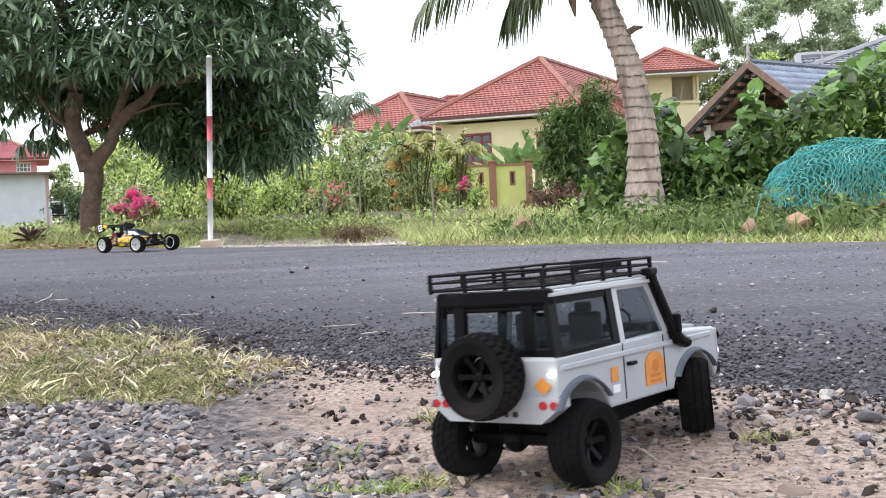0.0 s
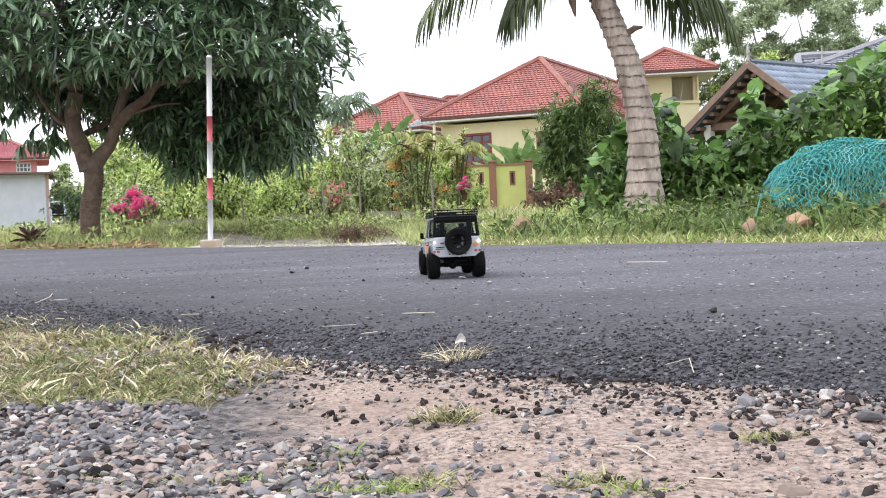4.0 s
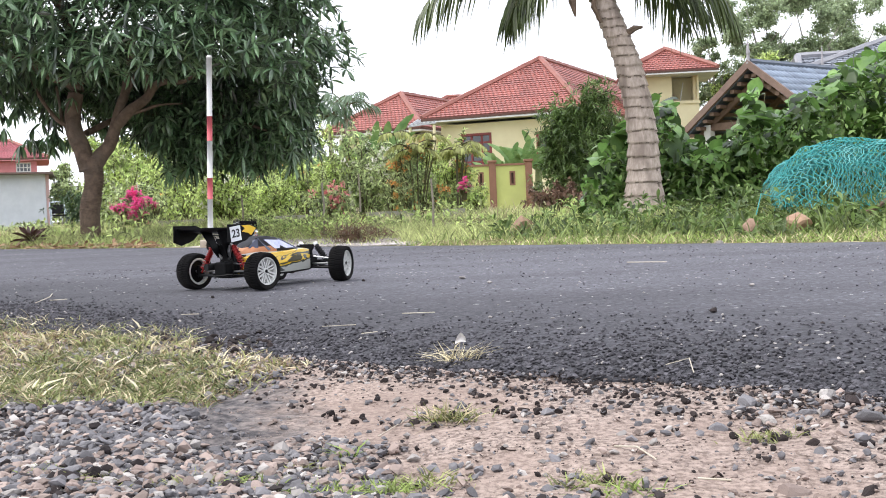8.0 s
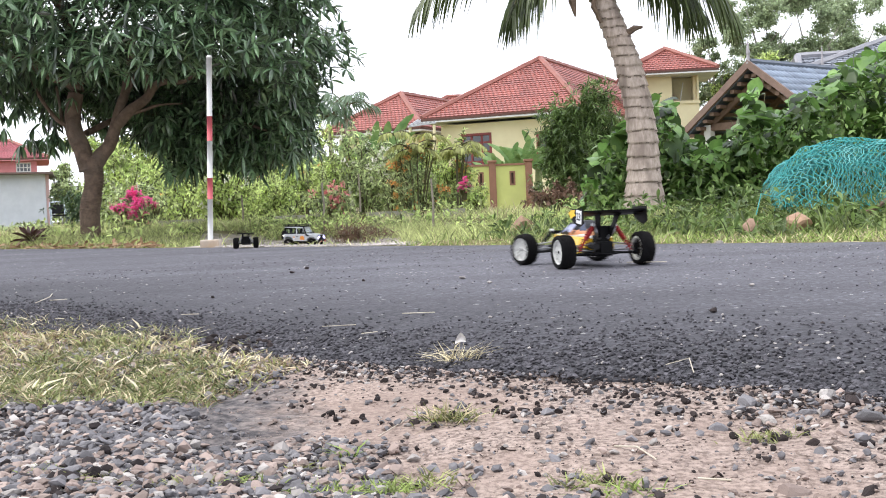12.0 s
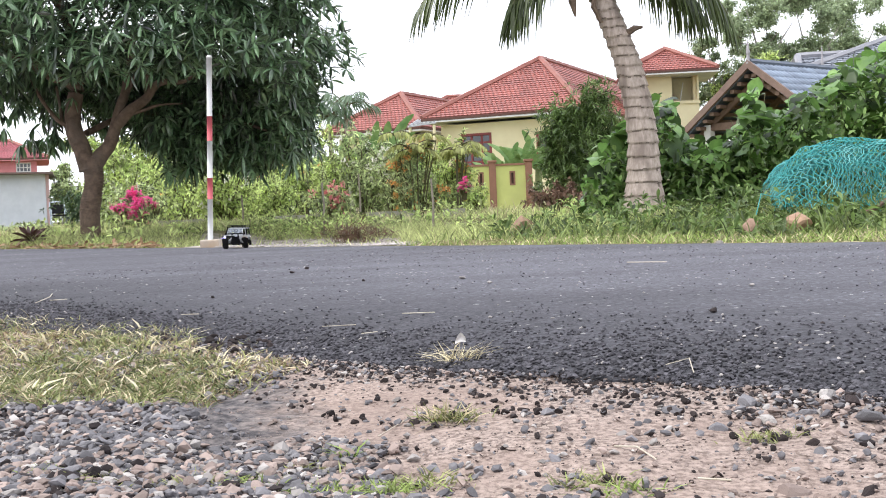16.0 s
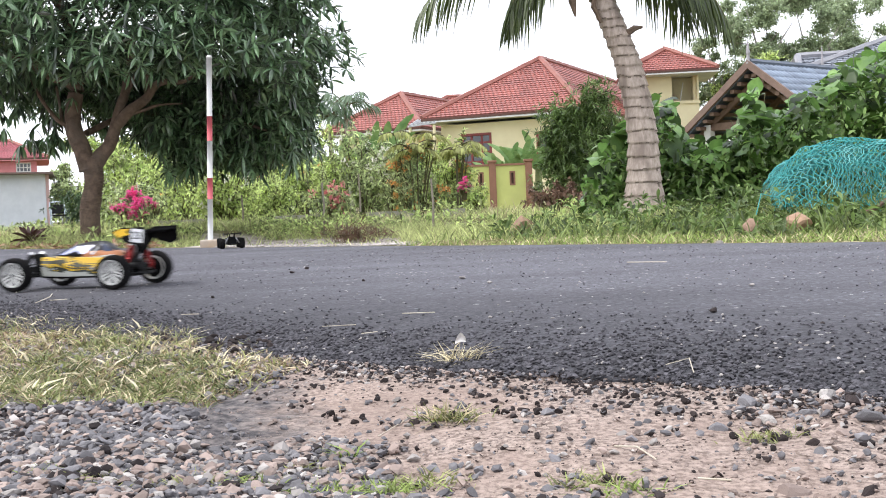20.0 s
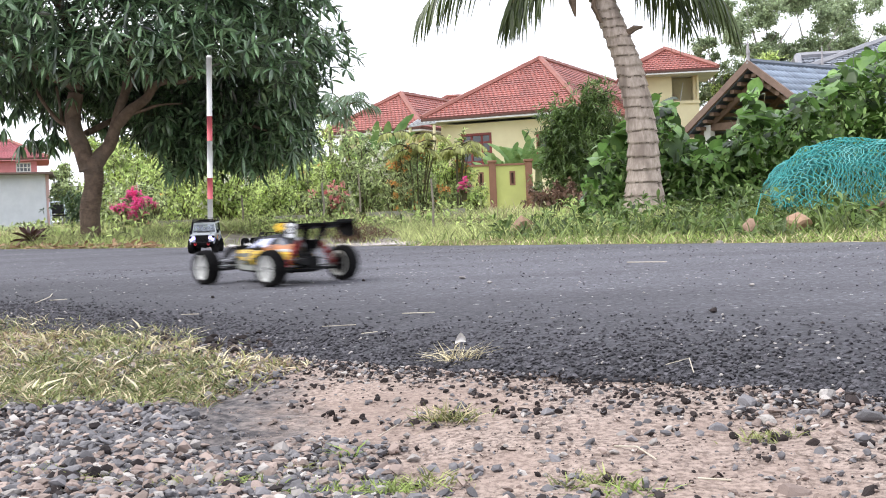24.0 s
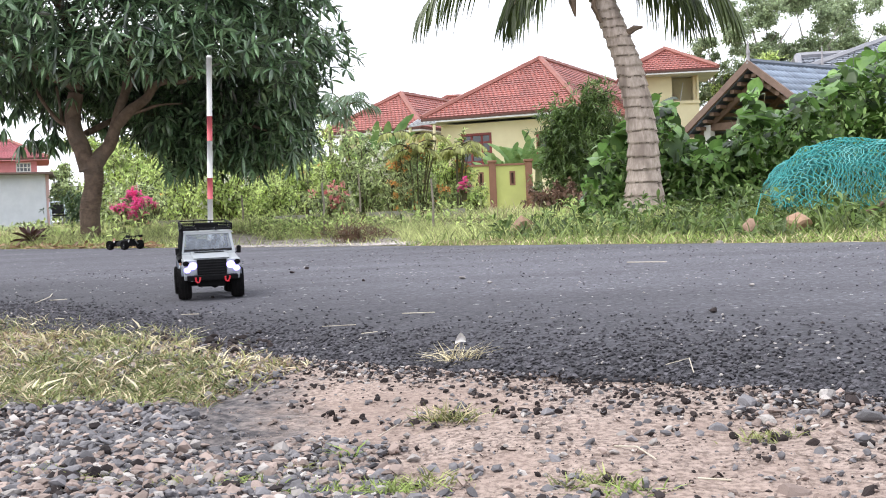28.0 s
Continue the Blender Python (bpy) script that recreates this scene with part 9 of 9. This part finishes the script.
    tube(bm, [(-0.25, 0.27, 0.88), (0, 0.28, 0.92), (0.25, 0.27, 0.88)], 0.026, 6)
    part("top_rail", bm, frame_paint, t)


def shoulder_cover():
    """The same loose stone and grass further along the shoulder, beside and behind the camera."""
    joined = [[[], []] for _ in GRIT_MATS]
    for k in range(9000):
        a, s = rng.uniform(-5.5, 4.5), 1.06 - abs(rng.gauss(0, 0.9))
        x, y = NX * s + EX * a, NY * s + EY * a
        if (y > 0.62 and abs(x / y) < 0.44) or noise.noise((a * 0.9, s * 1.3, 4)) < -0.05:
            continue
        kind = rng.choice((0, 0, 1, 1, 2, 3))
        r = rng.uniform(0.002, 0.0075)
        v, f = COARSE[k % 5]
        m = np.array(Euler((rng.uniform(-0.5, 0.5), rng.uniform(-0.5, 0.5), rng.uniform(0, 6.28))).to_matrix()) * r
        off = len(joined[kind][0])
        joined[kind][0].extend((v @ m.T + np.array([x, y, ground_z(x, y)])).tolist())
        joined[kind][1].extend([tuple(i + off for i in q) for q in f])
    for (vs, fs), m, nm in zip(joined, GRIT_MATS, ("grey", "beige", "dark", "pale")):
        tagged(new("shoulder_gravel", raw("shoulder_gravel", vs, fs, m)), f"loose {nm} gravel along the shoulder", "gravel", kind="stuff")
    for m, name, label, n in ((GRASS_DRY, "shoulder_straw", "matted dry straw along the shoulder", 16000), (GRASS_NEAR, "shoulder_grass", "short yellow-green grass along the shoulder", 12000)):
        a, s = nrg.uniform(-6, 5, n), 1.04 - np.abs(nrg.normal(0, 0.55, n))
        x, y = NX * s + EX * a, NY * s + EY * a
        thick = np.array([noise.noise((float(u) * 0.8, float(w) * 1.6, 12)) for u, w in zip(a, s)])
        seen = (y > 0.62) & (np.abs(x / np.where(np.abs(y) < 1e-6, 1e-6, y)) < 0.45)
        near_eye = np.hypot(x, y) < 0.35
        keep = (thick > 0.02) & ~seen & ~near_eye
        pts = np.stack([x, y, np.zeros(n)], 1)[keep]
        pts[:, 2] = [ground_z(float(p[0]), float(p[1])) - 0.001 for p in pts]
        c = len(pts)
        way = nrg.normal(0, 0.8, (c, 3)) + np.array([0, 0, 1.0])
        way[:, 2] = np.abs(way[:, 2])
        tagged(new(name, blade_mesh(name, pts, way, nrg.uniform(0.008, 0.026, c), 0.0025, nrg.uniform(0.2, 0.8, c), m)), label, "grass", kind="stuff")


barrier_pole()
rubble_pad()
teal_net()
small_things()
near_grass()
sticks()
seed_head()
road_grit()
gravel()
shoulder_cover()


# ---- what moves ----
JEEP = [
    (0.0, 0.122, 0.988, 51), (0.25, 0.154, 1.105, 63), (0.5, 0.178, 1.22, 77), (0.8, 0.182, 1.31, 90), (1.0, 0.183, 1.318, 91), (1.9, 0.183, 1.32, 91),
    (2.2, 0.181, 1.37, 92.5), (2.4, 0.178, 1.455, 94), (2.6, 0.173, 1.60, 94.6), (2.8, 0.166, 1.785, 94.8), (3.0, 0.157, 1.985, 95), (3.5, 0.096, 2.45, 97.5),
    (4.5, -0.045, 3.55, 94), (5.5, -0.094, 4.562, 80), (5.7, -0.087, 4.775, 80), (6.0, -0.092, 5.132, 90), (6.3, -0.12, 5.35, 103), (6.5, -0.19, 5.47, 114),
    (7.0, -0.48, 5.78, 124), (7.5, -0.83, 6.3, 125), (8.0, -1.3, 7.35, 115), (8.5, -1.63, 8.4, 100), (8.75, -1.70, 8.75, 93), (9.0, -1.69, 8.95, 80), (9.25, -1.60, 9.05, 56),
    (9.5, -1.47, 9.1, 32), (10.0, -1.09, 8.95, 20), (10.5, -0.68, 8.62, 12), (11.0, -0.69, 8.65, 9), (11.2, -0.71, 8.65, 6), (11.5, -0.80, 8.7, 0),
    (11.8, -0.93, 8.5, -8), (12.0, -1.03, 8.35, -18), (12.2, -1.18, 8.6, -30), (12.4, -1.36, 9.12, -49), (12.5, -1.417, 9.2, -58),
    (13.3, -1.54, 9.3, -74), (14.5, -1.55, 9.2, -76), (15.5, -1.512, 8.4, -88), (16.0, -1.51, 8.28, -98), (16.5, -1.57, 8.15, -122), (17.0, -1.90, 8.3, -143),
    (17.5, -1.923, 7.08, -140), (18.0, -2.36, 6.97, -130), (18.3, -2.46, 6.74, -107), (18.6, -2.465, 6.48, -86), (19.0, -2.40, 6.12, -78), (19.5, -2.68, 5.7, -125), (20.2, -3.05, 5.3, -160),
    (21.5, -2.75, 5.15, -165), (22.5, -2.05, 5.12, -142), (23.5, -1.29, 5.389, -109), (24.0, -1.205, 5.76, -86), (24.3, -1.2, 5.79, -83), (25.0, -1.195, 5.74, -80),
    (25.5, -1.14, 5.42, -76), (26.0, -1.04, 4.856, -73), (26.5, -0.923, 4.277, -76.8), (27.0, -0.803, 3.745, -80), (27.5, -0.69, 3.226, -78.9), (28.0, -0.549, 2.627, -74.5)]
BUGGY = [
    (0.0, -1.722, 6.39, -37), (0.25, -1.63, 6.24, -60), (0.5, -1.517, 6.02, -76), (0.65, -1.42, 5.65, -75), (0.8, -1.269, 5.166, -67), (0.9, -1.09, 4.8, -58),
    (1.0, -0.85, 4.44, -46), (1.1, -0.54, 4.15, -40), (1.2, -0.199, 3.862, -32.1), (1.3, 0.148, 3.6, -28.5), (1.4, 0.468, 3.43, -25), (1.5, 0.785, 3.28, -23),
    (1.6, 1.1, 3.13, -22), (1.8, 1.72, 2.86, -24), (2.2, 2.6, 2.4, -45), (2.8, 2.9, 1.7, -110), (3.5, 2.6, 1.3, -165), (4.0, 1.6, 1.4, -190), (4.5, 0.5, 1.62, -190),
    (4.9, -0.4, 1.75, -200), (5.2, -0.82, 1.93, -228), (5.5, -0.867, 2.2, -257), (5.7, -0.86, 2.369, -273.5), (6.0, -0.79, 2.542, -289), (6.3, -0.65, 2.704, -309), (6.5, -0.562, 2.79, -319),
    (7.0, -0.448, 2.883, -306.6), (7.5, -0.449, 2.933, -304.8), (8.0, -0.45, 2.913, -304.8), (8.5, -0.547, 2.743, -325.7), (9.0, -0.734, 2.626, -347), (9.5, -0.806, 2.58, -351),
    (10.0, -0.841, 2.577, -350), (10.5, -0.835, 2.59, -352), (11.0, -0.821, 2.591, -355.5), (11.2, -0.563, 2.565, -363), (11.4, -0.093, 2.538, -356.7), (11.6, 0.311, 2.709, -323),
    (11.8, 0.465, 2.945, -287.5), (12.0, 0.397, 3.24, -253.5), (12.2, 0.212, 3.415, -226.6), (12.4, -0.062, 3.565, -201.4), (12.5, -0.296, 3.635, -188), (12.8, -1.1, 3.75, -182),
    (13.2, -2.1, 3.7, -172), (13.8, -3.2, 3.2, -140), (14.5, -3.4, 1.8, -95), (15.5, -2.4, -0.6, -60), (16.5, -0.2, -1.6, -5), (17.5, 2.2, -0.6, 45), (18.2, 2.7, 1.1, 110), (18.6, 1.45, 2.2, 147),
    (18.8, 1.09, 2.42, 148), (19.0, 0.747, 2.594, 148.7), (19.25, 0.33, 2.76, 154), (19.5, -0.096, 2.901, 158.8), (19.75, -0.56, 3.03, 163), (20.0, -0.992, 3.143, 166.6), (20.2, -1.24, 3.19, 168.5), (20.4, -1.356, 3.21, 170),
    (20.7, -1.4, 3.2, 170), (21.0, -1.34, 3.19, 167), (21.3, -0.874, 3.006, 154.7), (21.5, -0.557, 2.853, 153), (21.8, -0.12, 2.62, 150), (22.3, 0.2, 2.44, 147), (22.9, 0.272, 2.394, 147), (23.3, 0.266, 2.397, 147), (23.5, 0.262, 2.4, 147.1),
    (23.75, 0.02, 2.62, 142), (24.0, -0.455, 3.033, 134.2), (24.3, -1.115, 3.651, 138.4), (24.6, -1.69, 4.21, 140), (25.0, -2.45, 4.85, 142), (25.6, -3.1, 5.3, 145), (28.0, -3.2, 5.36, 145)]
TRUGGY = [
    (0.0, -3.7, 6.2, -20), (5.0, -3.7, 6.2, -20), (5.7, -2.85, 6.0, -21), (6.3, -1.99, 5.68, -23), (6.5, -1.865, 5.6, -20), (7.0, -1.535, 5.53, -15), (7.5, -1.26, 5.64, 20), (8.0, -1.13, 5.98, 62),
    (8.5, -1.085, 6.2, 82), (9.0, -1.085, 6.24, 91), (9.5, -1.085, 6.24, 97), (10.5, -1.085, 6.24, 99), (12.0, -1.085, 6.24, 99), (14.5, -1.085, 6.24, 100), (15.5, -1.13, 6.27, 101), (16.5, -1.17, 6.3, 104), (17.5, -1.185, 6.32, 106), (21.3, -1.185, 6.32, 106), (21.5, -1.175, 6.31, 108),
    (22.5, -1.05, 6.22, 120), (23.5, -0.97, 6.15, 127), (24.0, -0.985, 6.13, 127), (24.3, -1.018, 6.13, 127), (24.6, -1.098, 6.2, 127.9), (25.0, -1.12, 6.23, 127), (26.0, -1.133, 6.26, 126), (26.5, -1.25, 6.37, 130),
    (27.0, -1.58, 6.68, 134), (27.5, -1.837, 6.899, 135.8), (28.0, -1.956, 6.961, 138.6)]


def lie(x, y, yaw, length, heel=0.0):
    """A pose on the ground, nose and tail following its slope, heeling over on uneven ground."""
    c, s = math.cos(radians(yaw)), math.sin(radians(yaw))
    zf, zb = base_z(x + c * length / 2, y + s * length / 2), base_z(x - c * length / 2, y - s * length / 2)
    w = length * 0.3
    zl, zr = base_z(x - s * w, y + c * w), base_z(x + s * w, y - c * w)
    rx = math.degrees(math.atan2(zl - zr, 2 * w)) + heel
    ry = -math.degrees(math.atan2(zf - zb, length))
    return Matrix.Translation((x, y, (zf + zb + zl + zr) / 4)) @ Euler((0, 0, radians(yaw))).to_matrix().to_4x4() @ Euler((radians(rx), radians(ry), 0)).to_matrix().to_4x4()


def roll_rows(rows, r, limit=78.0):
    """Turning of the wheels along a path, a row each fifteenth of a second while it moves; quick stretches are held under the limit."""
    out, angle = [(0.0, 0.0)], 0.0
    for (t0, x0, y0, a0), (t1, x1, y1, a1) in zip(rows, rows[1:]):
        dist = math.hypot(x1 - x0, y1 - y0)
        mid = radians((a0 + a1) / 2)
        way = 1 if (x1 - x0) * math.cos(mid) + (y1 - y0) * math.sin(mid) >= 0 else -1
        n = max(1, round((t1 - t0) * 15))
        if dist < 0.02 and n > 2:
            n = 1
        step = max(-limit, min(limit, way * math.degrees(dist / r) / n))
        for k in range(n):
            angle += step
            out.append((t0 + (t1 - t0) * (k + 1) / n, angle))
    return out


# steering of the front wheels in degrees, to the left positive
STEER = [(0.0, 8), (1.2, 5), (5.5, -18), (6.4, -16), (6.8, 18), (8.2, 20), (8.6, 12), (9.3, 0), (11.0, -8), (11.3, 5), (11.6, 18), (12.2, 14), (12.5, 4), (19.0, 5), (21.0, 0), (23.5, 4), (24.0, -4), (24.6, 0), (28.0, 0)]


JEEP_STEER = [(0.0, 27), (0.45, 22), (0.85, 0), (5.6, 0), (6.0, 14), (7.2, 4), (8.3, -16), (9.4, -16), (10.2, 0), (11.4, 12), (12.6, 8), (14.5, 0), (16.2, 14), (17.0, 0), (18.0, -12), (19.2, 0), (22.5, -14), (23.8, -10), (24.2, 0), (26.5, 5), (28.0, -4)]


def steer_at(t, rows):
    return float(np.interp(t, [a for a, _ in rows], [b for _, b in rows]))


def motions():
    for car, wheels, rows, length, r in ((jeep, jeep_wheels, JEEP, 0.19, 0.0345), (buggy, buggy_wheels, BUGGY, 0.296, 0.0465), (truggy, truggy_wheels, TRUGGY, 0.158, 0.0285)):
        walk(car, [(t, lie(x, y, yaw, length, -3.0 * max(0.0, 1 - t / 0.8) if car is jeep else 0.0)) for t, x, y, yaw in rows])
        spin = roll_rows(rows, r)
        for wheel, x, sgn in wheels:
            at = Matrix.Translation(wheel.matrix_basis.translation)
            walk(wheel, [(t, at @ pose(0, 0, 0, 0, 0, steer_at(t, STEER if car is buggy else JEEP_STEER) if x > 0 and car is not truggy else 0) @ pose(0, 0, 0, 0, a % 360) @ pose(0, 0, 0, 0, 0, 0 if sgn > 0 else 180)) for t, a in spin])

    # fronds stir in a light wind about the palm's head
    for k, leaf in enumerate(SWAY[:9]):
        head = Matrix.Translation((-0.29, 0, 1.95))
        rows = []
        for i in range(41):
            t = i * 0.7
            a = 1.5 * math.sin(t * 1.25 + k * 1.9) + 0.8 * math.sin(t * 2.7 + k)
            rows.append((t, head @ pose(0, 0, 0, 0.5 * a, a, 0) @ head.inverted()))
        walk(leaf, rows)


motions()
